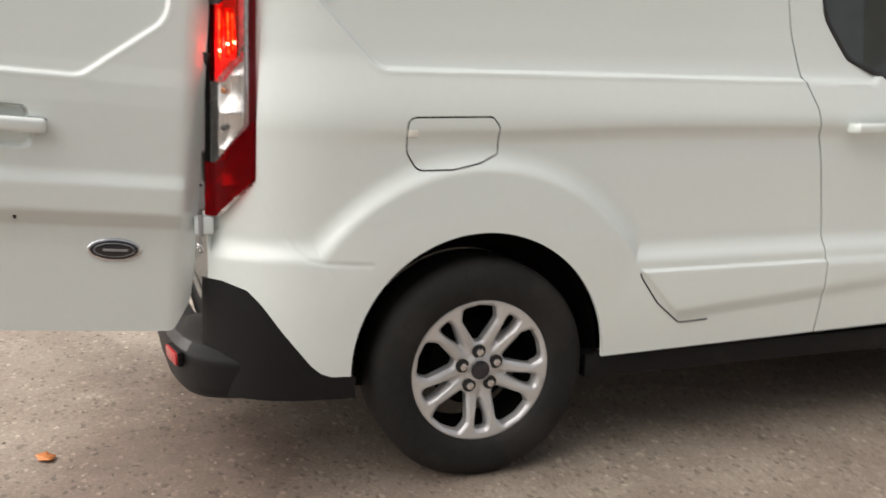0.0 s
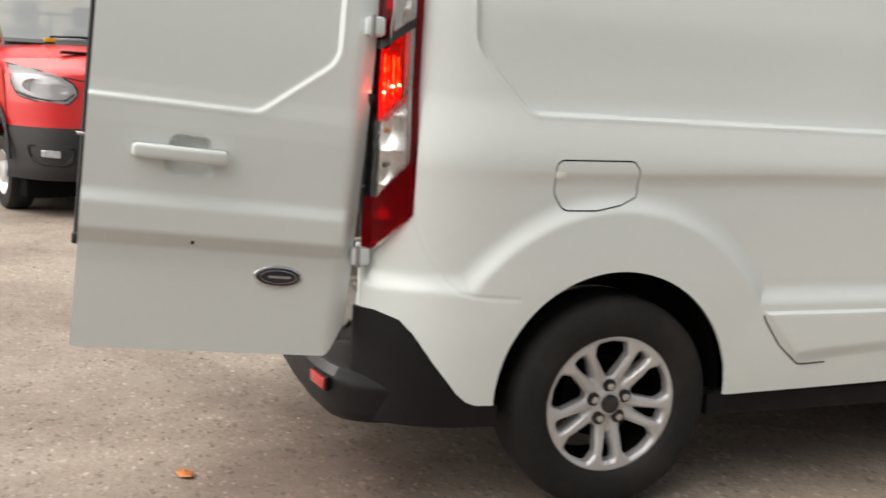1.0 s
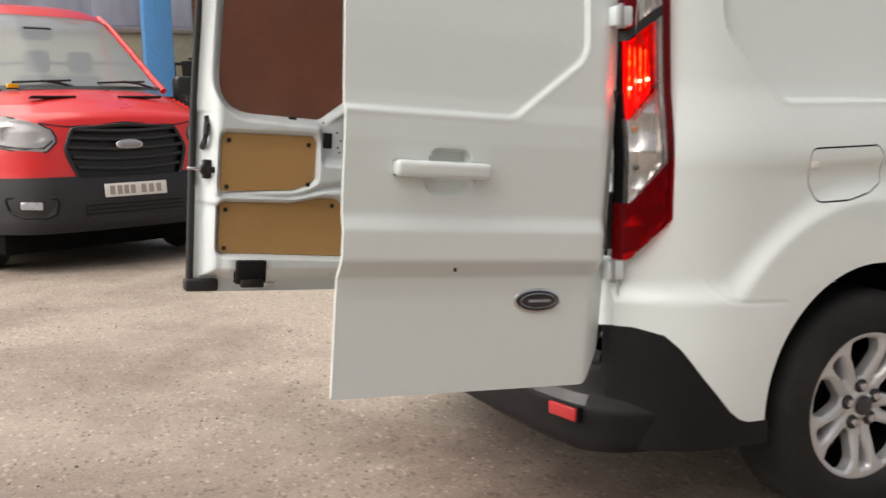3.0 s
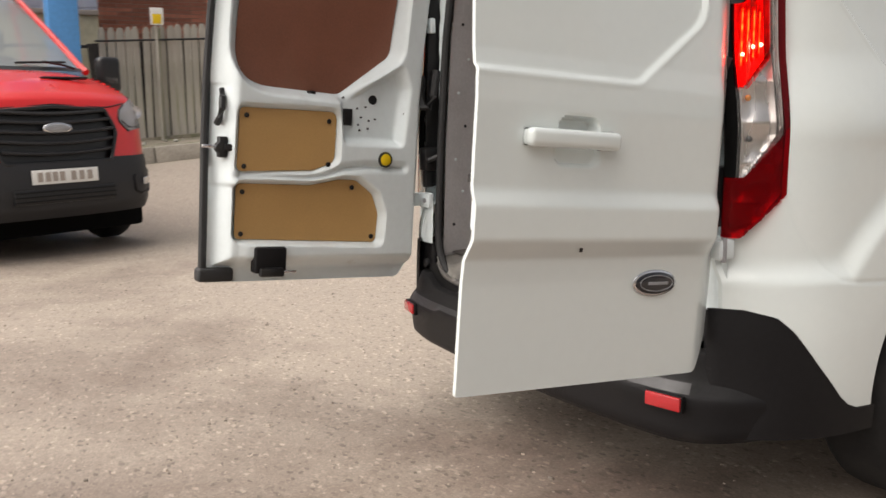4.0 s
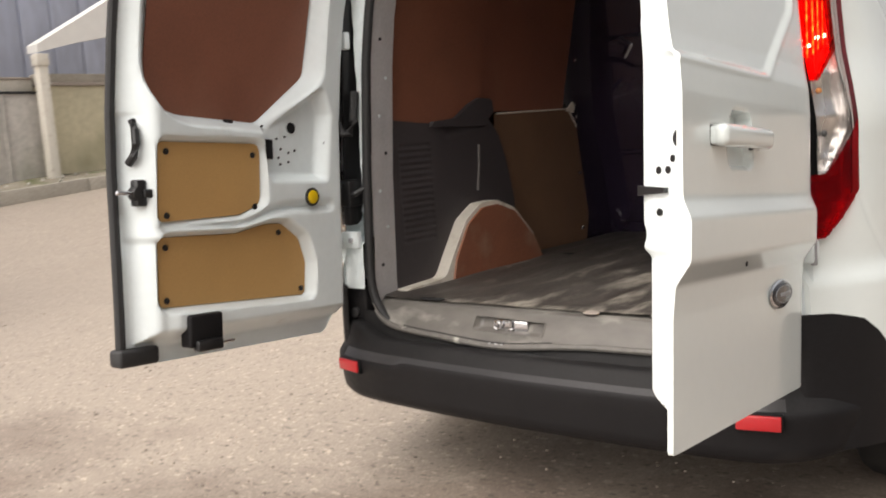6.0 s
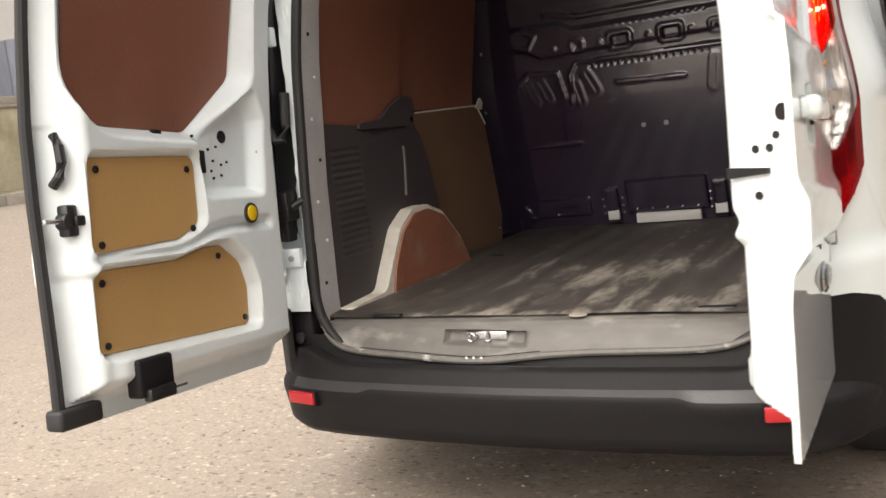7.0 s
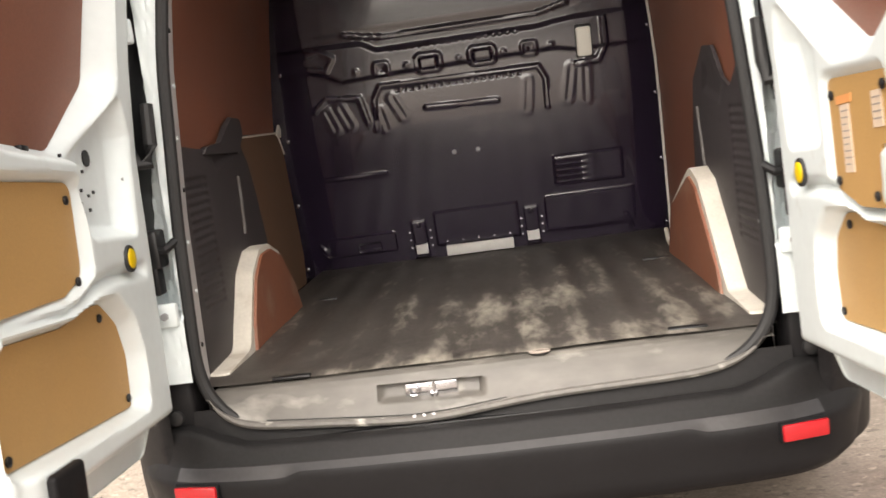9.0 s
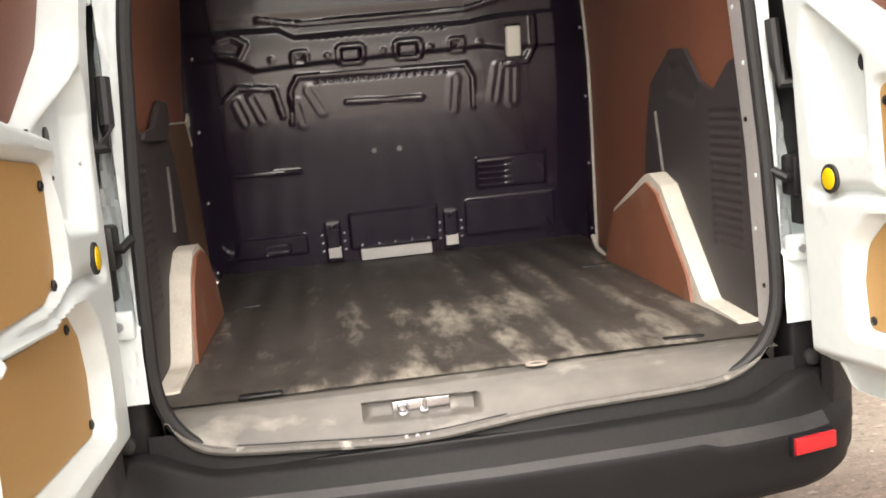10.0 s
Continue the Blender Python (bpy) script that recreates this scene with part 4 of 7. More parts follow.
# ---- tail lamps ----
for sign in (1, -1):
    lamp = new("tail_lamp")
    lamp.parent = van
    lamp["label"] = "tall lit red and clear tail lamp"

    def lens_place(off):
        def place(s, z):
            y = 0.205 + 0.121 * s + rear_lean(z)
            x = 0.731 + (0.815 - 0.731) * (np.clip(s, 0, 1) ** 0.62)
            up = np.minimum(0, side_x(y, z) - side_x(y, np.full_like(z, 0.9)))
            bulge = 0.006 * np.sin(np.clip(s, 0, 1) * math.pi)
            return sign * (x + up * 0.6 + bulge + off), y - bulge - off * 0.5, z
        return place

    def back_place(s, z, keep, deeper):
        """The back of the lamp: stacked hollow chambers, set in forwards at the corner and inwards along the side."""
        x, y, z = lens_place(0.0)(s, z)
        hollow = 1 - (((z - 0.953) / 0.0475) % 2 - 1) ** 2
        return x - sign * (0.006 + 0.016 * s), y + 0.007 + deeper + 0.012 * (1 - s) + 0.016 * hollow * smooth01(keep(s, z) / 0.016), z

    def zone(lo, hi, s0=0.0, s1=1.0):
        """Between two slanting lines, each given at the inner and the outer edge."""
        def keep(s, z):
            t = np.clip((s - 0.24) / 0.76, 0, 1)
            a, b = lo[0] + (lo[1] - lo[0]) * t, hi[0] + (hi[1] - hi[0]) * t
            return np.minimum(np.minimum(z - a, b - z), np.minimum(s - s0, s1 - s) * 0.12)
        return keep

    zs, ss = steps(0.77, 1.62, 0.005), steps(-0.003, 0.153, 0.004)

    def pane(name, off, mat, lo, hi, s0=0.0, s1=1.0, label="", bowl=True, back=REFLECTOR, deeper=0.0):
        """A lens piece between two slanting lines, laid out in metres round the corner."""
        keep, place, deep = zone(lo, hi, s0, s1), lens_place(off), lambda s, z: back_place(s, z, keep, deeper)
        lens = sheet(name, ss, zs, lambda m, z: place(m / 0.15, z), mat, lamp, lambda m, z: keep(m / 0.15, z), flip=sign > 0, label=label)
        if bowl:
            sheet("reflector_bowl", ss, zs, lambda m, z: deep(m / 0.15, z), back, lens, lambda m, z: keep(m / 0.15, z) + 0.002, skirt=(0.008 * sign, -0.016, 0), flip=sign > 0)
        return lens

    pane("lower_lens", 0.0, RED_LENS, (0.781, 0.880), (0.922, 1.040), label="deep red lower lens")
    pane("edge_lens", 0.0, DEEP_RED, (0.922, 1.040), (1.60, 1.60), 0.86, 1.0, "dark red edge strip")
    pane("reversing_lens", 0.002, CLEAR_LENS, (0.922, 1.040), (1.128, 1.240), 0.12, 0.86, "clear ribbed reversing lens", back=LAMP_CHROME)
    pane("brake_lens", 0.002, LIT_RED, (1.128, 1.240), (1.32, 1.395), 0.12, 0.70, "glowing red brake lens", back=LIT_BOWL, deeper=0.012)
    pane("side_clear_lens", 0.002, CLEAR_LENS, (1.128, 1.240), (1.32, 1.395), 0.70, 0.86)
    pane("upper_lens", 0.001, CLEAR_LENS, (1.345, 1.42), (1.60, 1.60), 0.45, 0.86, "clear upper lens")
    pane("upper_red_lens", 0.001, RED_LENS, (1.345, 1.42), (1.60, 1.60), 0.07, 0.45)
    pane("divider", 0.001, BLACK, (1.32, 1.395), (1.345, 1.42), 0.07, 0.86, bowl=False)
    pane("inner_edge", 0.0, DARK, (0.922, 1.040), (1.60, 1.60), 0.0, 0.12, back=DARK)
    def lens_point(s, z, off):
        x, y, zz = lens_place(off)(np.array(s), np.array(z))
        return float(x), float(y), float(zz)
    housing = box(0, 0.007, 0.215, 0.385, 0.80, 1.59, 0.002)
    for v in housing.verts:
        v.co.x = lens_point(0.0, v.co.z, 0.0)[0] + sign * (v.co.x - 0.003)
    shell = part("lamp_housing", housing, BLACK, lamp, "black plastic back of the lamp", m=Matrix.Translation((0, rear_lean(1.19), 0)))
    part("housing_knob", box(sign * 0.718, sign * 0.731, 0.245, 0.300, 0.90, 0.985, 0.005, 3), PLASTIC, shell)
    for q, z, r in ((0.30, 1.205, 0.0045), (0.46, 1.222, 0.0055), (0.60, 1.226, 0.005)):
        bm = bmesh.new()
        bmesh.ops.create_icosphere(bm, subdivisions=2, radius=r, matrix=Matrix.Translation(lens_point(q, z, -0.012)))
        part("brake_bulb", bm, HOT_RED, lamp, "bright lamp filament")
    # stepped facets that throw the brake light backwards, each with a red fin on its outer side
    cuts = np.linspace(0.14, 0.50, 5)
    for s0, s1 in zip(cuts[:-1], cuts[1:]):
        x0, y0, z0 = lens_point(s0, 1.165 + 0.10 * s0, 0.0)
        x1, y1, z1 = lens_point(s1, 1.315 - 0.03 * s1, 0.0)
        facet = part("lit_facet", box(min(x0, x1), max(x0, x1), y1 + 0.008, y1 + 0.011, z0, z1, 0.0), LIT_CUP, lamp)
        part("facet_fin", box(x1 - 0.001, x1 + 0.001, y1 + 0.0015, y1 + 0.012, z0 - 0.01, z1 + 0.01, 0.0), LIT_BOWL, facet)
    for z in (1.093, 0.998):
        bm = bmesh.new()
        bmesh.ops.create_uvsphere(bm, u_segments=14, v_segments=8, radius=0.0075, matrix=Matrix.Translation(lens_point(0.34, z + 0.012, -0.016)))
        part("lamp_bulb", bm, AMBER_DULL if z > 1.05 else GLASS_DARK, lamp)


# ---- rear doors ----
TILT = 0.0837
DOOR_C = math.sqrt(1 - TILT * TILT)


class Leaf:
    """One rear door, standing open: u from the hinge to the free edge, v upwards, w outwards."""

    def __init__(self, sign, x, y, z, yaw, width):
        self.sign, self.width = sign, width
        ax = math.sin(radians(yaw)) * -sign
        u = Vector((ax, -DOOR_C, TILT)).normalized()
        v = Vector((0, TILT, DOOR_C))
        v = (v - u * v.dot(u)).normalized()
        w = u.cross(v) if sign < 0 else v.cross(u)
        if w.x * sign < 0:
            w = -w
        self.o, self.u, self.v, self.w = Vector((x, y, z)), u, v, w
        self.m = Matrix(((u.x, w.x, v.x, x), (u.y, w.y, v.y, y), (u.z, w.z, v.z, z), (0, 0, 0, 1)))

    def to(self, u, v, w):
        return tuple(self.o[i] + self.u[i] * u + self.v[i] * v + self.w[i] * w for i in range(3))

    def put(self, name, bm, mat, parent, label="", smooth=True):
        """A part shaped in (u, w, v)."""
        bm.transform(self.m)
        return part(name, bm, mat, parent, label, smooth)


OUTER = [(-0.32, 0.000), (-0.06, 0.001), (-0.010, 0.005), (0.028, 0.0300), (0.034, 0.0318), (0.094, 0.0325), (0.101, 0.0315), (0.126, 0.0205), (0.136, 0.0185), (0.20, 0.0175),
         (0.30, 0.017), (0.355, 0.013), (0.40, 0.005), (0.55, -0.010), (0.70, -0.030), (0.85, -0.06), (1.0, -0.10)]


def build_door(sign, leaf, upper_board, lower_board, red_board, groove, hollow):
    W = leaf.width
    door = new("rear_door")
    door.parent = van
    door["label"] = "open white rear door, boards screwed to its inside"
    outline = rounded([(0.012, 0.96), (0.014, -0.10), (0.020, -0.205), (0.062, -0.287), (W, -0.285), (W, 0.96)], [0.05, 0.05, 0.04, 0.03, 0.006, 0.05])
    window = rounded([(W + 0.3, 0.364), (0.316, 0.367), (0.118, 0.524), (0.118, 0.98), (W + 0.3, 0.98)], [0, 0.06, 0.08, 0.03, 0])

    def outer_w(u, v):
        w = curve(v, OUTER, 0.004)
        fade = smooth01((u - 0.012) / 0.05)
        w = w * fade + (0.010 - 0.03 * smooth01((v - 0.3) / 0.6)) * (1 - fade)
        d = poly_dist(window, u, v)
        w = w - 0.009 * smooth01((0.007 - d) / 0.010) + 0.0012 * np.exp(-((d - 0.010) / 0.006) ** 2)
        w = w - 0.035 * smooth01((0.09 - u) / 0.085) ** 2
        if sign > 0:
            half = 0.050 + 0.010 * smooth01((0.245 - v) / 0.03)
            scoop = np.maximum(np.hypot(np.maximum(np.abs(u - 0.477) - half + 0.024, 0), np.maximum(np.abs(v - 0.232) - 0.026, 0)) - 0.024, -0.02)
            w = w - (0.013 + 0.013 * smooth01((v - 0.185) / 0.08)) * smooth01((0.003 - scoop) / 0.009)
        return w

    def outer(u, v):
        return leaf.to(u, v, outer_w(u, v))

    def inside(u, v):
        """How deep the inner pressing lies behind the outer skin."""
        free = smooth01((W - u - 0.004) / 0.075)
        foot = smooth01((v + 0.285 - 0.040) / 0.055)
        hinge = smooth01((u - 0.02) / 0.03)
        d = 0.008 + 0.078 * np.minimum(np.minimum(free, foot), hinge)
        red = poly_dist(red_board, u, v)
        d = d - 0.068 * smooth01((-red + 0.036) / 0.040)
        d = d - 0.014 * smooth01((0.05 - v) / 0.02) * smooth01((u - W + 0.13) / 0.05)
        d = d - 0.020 * np.exp(-(line_dist(groove, u, v) / 0.012) ** 2) * smooth01((W - u - 0.055) / 0.04)
        hol = poly_dist(hollow, u, v)
        d = d - 0.044 * smooth01(-hol / 0.035)
        for board, dent in ((upper_board, 0.028 if sign < 0 else 0.016), (lower_board, 0.043)):
            bd = poly_dist(board, u, v)
            d = d - dent * smooth01((0.018 - bd) / 0.020)
        return np.maximum(d, 0.006)

    def base_w(v):
        return curve(v, [(-0.32, 0), (0.36, 0.0), (0.55, -0.012), (0.70, -0.03), (1.0, -0.10)])

    def inner(u, v):
        t = np.minimum(np.minimum(smooth01((W - u) / 0.06), smooth01((u - 0.012) / 0.04)), smooth01((v + 0.285) / 0.08))
        return leaf.to(u, v, base_w(v) * t + (outer_w(u, v) + 0.002) * (1 - t) - inside(u, v))

    us, vs = steps(0.0, W + 0.01, 0.0058), np.concatenate([steps(-0.30, 0.66, 0.0046)[:-1], steps(0.66, 0.98, 0.03)])
    keep = lambda u, v: -poly_dist(outline, u, v)
    sheet("outer_skin", us, vs, outer, WHITE, door, keep, skirt=tuple(-leaf.w * 0.010), flip=sign < 0)
    sheet("inner_pressing", us, vs, inner, WHITE_IN, door, keep, flip=sign > 0)

    def board(name, poly, depth, mat, label):
        return part(name, plate(poly, 0.005, 0.0015, lambda u, v, w: leaf.to(u, v, float(base_w(np.array(v))) - depth - w)), mat, door, label)

    up = board("upper_hardboard", upper_board, 0.0600 if sign < 0 else 0.0720, PLY_TAN, "tan hardboard panel with black screws")
    lo = board("lower_hardboard", lower_board, 0.0450, PLY_TAN, "tan hardboard panel with black screws")
    rd = part("window_board", plate(red_board, 0.004, 0.001, lambda u, v, w: leaf.to(u, v, float(base_w(np.array(v))) - 0.018 - w)), PLY_RED, door, "red-brown board in the window opening")
    return door, up, lo, rd


def screw(leaf, parent, u, v, depth):
    bm = cyl(0.0085, 0.005, pose(u, -depth, v, 90, 0, 0), 14, bevel=0.0015, bm=cyl(0.004, 0.008, pose(u, -depth, v, 90, 0, 0), 8))
    leaf.put("screw_cap", bm, BLACK, parent)


def yellow_bung(leaf, door, u, v, depth, r=0.021):
    leaf.put("rubber_ring", cyl(r * 1.32, 0.008, pose(u, -depth, v, 90, 0, 0), 28, bevel=0.002), RUBBER, door, "black rubber ring")
    leaf.put("yellow_bung", cyl(r, 0.014, pose(u, -depth, v, 90, 0, 0), 28, bevel=0.004), YELLOW, door, "yellow plastic bung")


def hole(leaf, door, u, v, depth, r):
    leaf.put("hole_plug", cyl(r, 0.005, pose(u, -depth, v, 90, 0, 0), 16), BLACK, door)


# left door
LL = Leaf(-1, -0.765, 0.2, 0.75, 3.2, 0.80)
L_UP = rounded([(0.366, 0.299), (0.716, 0.294), (0.721, 0.086), (0.45, 0.098), (0.369, 0.128)], [0.03, 0.02, 0.02, 0.05, 0.04])
L_LO = rounded([(0.716, 0.046), (0.45, 0.046), (0.34, 0.068), (0.275, 0.068), (0.205, 0.02), (0.178, -0.05), (0.184, -0.152), (0.717, -0.137)],
               [0.02, 0.05, 0.06, 0.04, 0.05, 0.05, 0.02, 0.02])
L_RED = rounded([(0.726, 0.96), (0.726, 0.372), (0.345, 0.362), (0.151, 0.512), (0.146, 0.96)], [0.05, 0.13, 0.05, 0.06, 0.05])
L_GROOVE = [(0.775, 0.072), (0.47, 0.072), (0.41, 0.082), (0.34, 0.108), (0.26, 0.118), (0.10, 0.118)]
L_HOLLOW = rounded([(0.372, 0.348), (0.12, 0.49), (0.08, 0.40), (0.10, 0.185), (0.350, 0.185)], 0.03)
ldoor, lup, llo, lrd = build_door(-1, LL, L_UP, L_LO, L_RED, L_GROOVE, L_HOLLOW)
for u, v in ((0.694, 0.269), (0.397, 0.266), (0.698, 0.103), (0.394, 0.120)):
    screw(LL, lup, u, v, 0.068)
for u, v in ((0.695, 0.019), (0.290, 0.042), (0.696, -0.120), (0.203, -0.131)):
    screw(LL, llo, u, v, 0.053)
yellow_bung(LL, ldoor, 0.180, 0.145, 0.088)
hole(LL, ldoor, 0.218, 0.352, 0.043, 0.0165)
LL.put("latch_slot", box(0.298, 0.333, -0.050, -0.040, 0.257, 0.315, 0.003), BLACK, ldoor)
for u, v in ((0.278, 0.318), (0.262, 0.288), (0.272, 0.262), (0.335, 0.352), (0.352, 0.340), (0.265, 0.243), (0.230, 0.278), (0.232, 0.250), (0.205, 0.285), (0.245, 0.325)):
    hole(LL, ldoor, u, v, 0.043, 0.0035)
LL.put("board_clip", box(0.435, 0.465, -0.035, -0.022, 0.350, 0.366, 0.003), BLACK, lrd)
LL.put("board_clip", box(0.170, 0.184, -0.040, -0.022, 0.60, 0.64, 0.003), BLACK, lrd)
for i in range(2):
    LL.put("edge_rivet", cyl(0.005, 0.006, pose(0.10, -0.068, -0.19 + 0.5 * i, 90, 0, 0), 12), STEEL, ldoor)
catch = LL.put("catch_block", box(0.548, 0.660, -0.100, -0.055, -0.248, -0.160, 0.008, 3), PLASTIC, ldoor, "dark grey catch block")
LL.put("catch_tongue", box(0.56, 0.645, -0.114, -0.088, -0.258, -0.228, 0.006, 2), BLACK, catch)
LL.put("catch_pin", cyl(0.004, 0.05, pose(0.54, -0.102, -0.242, 0, 90, 0), 10), STEEL, catch)
LL.put("edge_seal", tube([(0.806, -0.004 + w, v) for v, w in ((-0.262, 0.0), (-0.15, 0.0), (0.0, 0.004), (0.2, 0.010), (0.36, 0.008), (0.55, -0.012), (0.75, -0.04), (0.95, -0.085))], 0.0135, 10), RUBBER, ldoor, "black rubber edge seal")
LL.put("seal_foot", box(0.705, 0.825, -0.030, 0.022, -0.282, -0.236, 0.010, 3), RUBBER, ldoor, "black rubber seal end")
LL.put("pull_handle", tube([(0.765, -0.030, 0.345), (0.769, -0.046, 0.32), (0.772, -0.052, 0.285), (0.776, -0.046, 0.255), (0.779, -0.028, 0.236)], 0.011, 10), BLACK, ldoor, "black inner pull handle")
lat = LL.put("latch", cyl(0.020, 0.03, pose(0.770, -0.046, 0.160, 90, 0, 0), 18, bevel=0.004, bm=box(0.750, 0.780, -0.062, -0.030, 0.128, 0.196, 0.006)), BLACK, ldoor, "black door latch")
LL.put("latch_bolt", cyl(0.006, 0.06, pose(0.805, -0.052, 0.162, 0, 90, 0), 14, bevel=0.002), STEEL, lat)
LL.put("latch_cover", box(0.738, 0.765, -0.072, -0.060, 0.150, 0.172, 0.004), BLACK, lat)

# right door
RR = Leaf(1, 0.747, 0.2, 0.75, -0.9, 0.730)
R_UP = rounded([(0.315, 0.302), (0.555, 0.290), (0.570, 0.181), (0.512, 0.178), (0.503, 0.078), (0.41, 0.080), (0.315, 0.112)], [0.02, 0.02, 0.01, 0.012, 0.012, 0.04, 0.03])
R_LO = rounded([(0.635, 0.044), (0.42, 0.044), (0.34, 0.066), (0.265, 0.064), (0.208, 0.018), (0.190, -0.05), (0.195, -0.140), (0.615, -0.137)],
               [0.02, 0.05, 0.05, 0.04, 0.05, 0.05, 0.02, 0.02])
R_RED = rounded([(0.640, 0.96), (0.630, 0.42), (0.50, 0.352), (0.375, 0.358), (0.155, 0.508), (0.149, 0.96)], [0.05, 0.08, 0.05, 0.04, 0.06, 0.05])
R_GROOVE = [(0.69, 0.070), (0.43, 0.072), (0.38, 0.082), (0.32, 0.108), (0.25, 0.118), (0.10, 0.118)]
R_HOLLOW = rounded([(0.29, 0.36), (0.12, 0.49), (0.08, 0.40), (0.10, 0.185), (0.285, 0.185)], 0.03)
rdoor, rup, rlo, rrd = build_door(1, RR, R_UP, R_LO, R_RED, R_GROOVE, R_HOLLOW)
for u, v in ((0.335, 0.272), (0.545, 0.268), (0.335, 0.125), (0.488, 0.098)):
    screw(RR, rup, u, v, 0.080)
for u, v in ((0.285, 0.044), (0.617, 0.022), (0.212, -0.122), (0.597, -0.118)):
    screw(RR, rlo, u, v, 0.053)
yellow_bung(RR, rdoor, 0.163, 0.145, 0.088)
yellow_bung(RR, rdoor, 0.572, 0.128, 0.084, 0.020)
hole(RR, rdoor, 0.225, 0.350, 0.043, 0.0165)
RR.put("latch_slot", box(0.262, 0.296, -0.050, -0.040, 0.257, 0.315, 0.003), BLACK, rdoor)
for u, v in ((0.245, 0.312), (0.235, 0.285), (0.243, 0.262), (0.30, 0.338), (0.245, 0.24)):
    hole(RR, rdoor, u, v, 0.043, 0.0035)
sticker = RR.put("sticker", box(0.366, 0.404, -0.0792, -0.0775, 0.138, 0.252, 0.0), STICKER, rup, "faded printed sticker with orange heading")
RR.put("sticker_heading", box(0.352, 0.416, -0.0794, -0.0775, 0.254, 0.268, 0.0), ORANGE, sticker)
for i in range(9):
    RR.put("text_bar", box(0.371, 0.399 - 0.008 * (i % 3 == 2), -0.0797, -0.079, 0.240 - i * 0.0112, 0.2428 - i * 0.0112, 0.0), INK, sticker)
small_sticker = RR.put("small_sticker", box(0.497, 0.535, -0.0792, -0.0775, 0.205, 0.262, 0.0), STICKER, rup, "small faded printed sticker")
for i in range(4):
    RR.put("text_bar", box(0.501, 0.531, -0.0797, -0.079, 0.250 - i * 0.011, 0.2528 - i * 0.011, 0.0), INK, small_sticker)


def flank_pose(v, q, turn=0.0):
    """A place on the sloping free edge of the right door; q from the outer corner (0) to the inner (1)."""
    def w_at(u):
        a = RR.width - u
        return float(0.0195 * (1 - smooth01(np.array(a / 0.06))) - 0.008 - 0.078 * smooth01(np.array((a - 0.004) / 0.075)))
    u = RR.width - 0.012 - 0.060 * q
    slope = (w_at(u + 0.004) - w_at(u - 0.004)) / 0.008
    n = Vector((-slope, 1, 0)).normalized()
    n = n if n.x > 0 else -n
    return Matrix.Translation((u, w_at(u), v)) @ n.to_track_quat("Z", "Y").to_matrix().to_4x4()


for v, q, r in ((0.228, 0.08, 0.0125), (0.196, 0.20, 0.0058), (0.178, 0.30, 0.0062), (0.178, 0.48, 0.0062), (0.109, 0.47, 0.0062)):
    RR.put("edge_hole", cyl(r, 0.004, flank_pose(v, q), 18), BLACK, rdoor)
strap = bmesh.new()
plate([(-0.040, -0.0085), (0.034, -0.004), (0.034, 0.004), (-0.040, 0.0085)], 0.008, 0.002, bm=strap)
strap.transform(flank_pose(0.145, 0.56))
RR.put("edge_catch", strap, BLACK, rdoor, "black tapered edge catch")

# handle and badge of the right door
grip = bmesh.new()
box(0.384, 0.620, 0.0195, 0.048, 0.2165, 0.2545, 0.0122, 5, bm=grip)
box(0.3865, 0.425, 0.010, 0.042, 0.2185, 0.2525, 0.009, 2, bm=grip)
box(0.568, 0.6185, 0.010, 0.042, 0.2185, 0.2525, 0.009, 2, bm=grip)
han = RR.put("door_handle", grip, WHITE, rdoor, "white bar handle")
RR.put("handle_gasket", box(0.566, 0.6192, 0.012, 0.0186, 0.2152, 0.2556, 0.006, 3), RUBBER, han)
RR.put("handle_gasket", box(0.3845, 0.428, 0.012, 0.0186, 0.2152, 0.2556, 0.006, 3), RUBBER, han)
badge = bmesh.new()
bmesh.ops.create_uvsphere(badge, u_segments=36, v_segments=16, radius=1.0, matrix=Matrix.Translation((0.219, 0.005, -0.069)) @ Matrix.Diagonal((0.0655, 0.006, 0.0300, 1)))
bd = RR.put("badge", badge, CHROME, rdoor, "oval badge with chrome rim")
badge = bmesh.new()
bmesh.ops.create_uvsphere(badge, u_segments=36, v_segments=16, radius=1.0, matrix=Matrix.Translation((0.219, 0.0075, -0.069)) @ Matrix.Diagonal((0.0600, 0.006, 0.0250, 1)))
RR.put("badge_face", badge, NAVY, bd)
RR.put("badge_mark", box(0.186, 0.246, 0.0115, 0.0142, -0.0725, -0.0655, 0.001), PRIMER, bd)
RR.put("badge_ring", tube([(0.219 + 0.049 * math.cos(t), 0.0115, -0.069 + 0.0175 * math.sin(t)) for t in np.linspace(0, 2 * math.pi, 33)[:-1]], 0.0011, 5, closed=True), PRIMER, bd)
RR.put("paint_chip", box(0.448, 0.456, 0.018, 0.0205, 0.004, 0.016, 0.001), BLACK, rdoor)

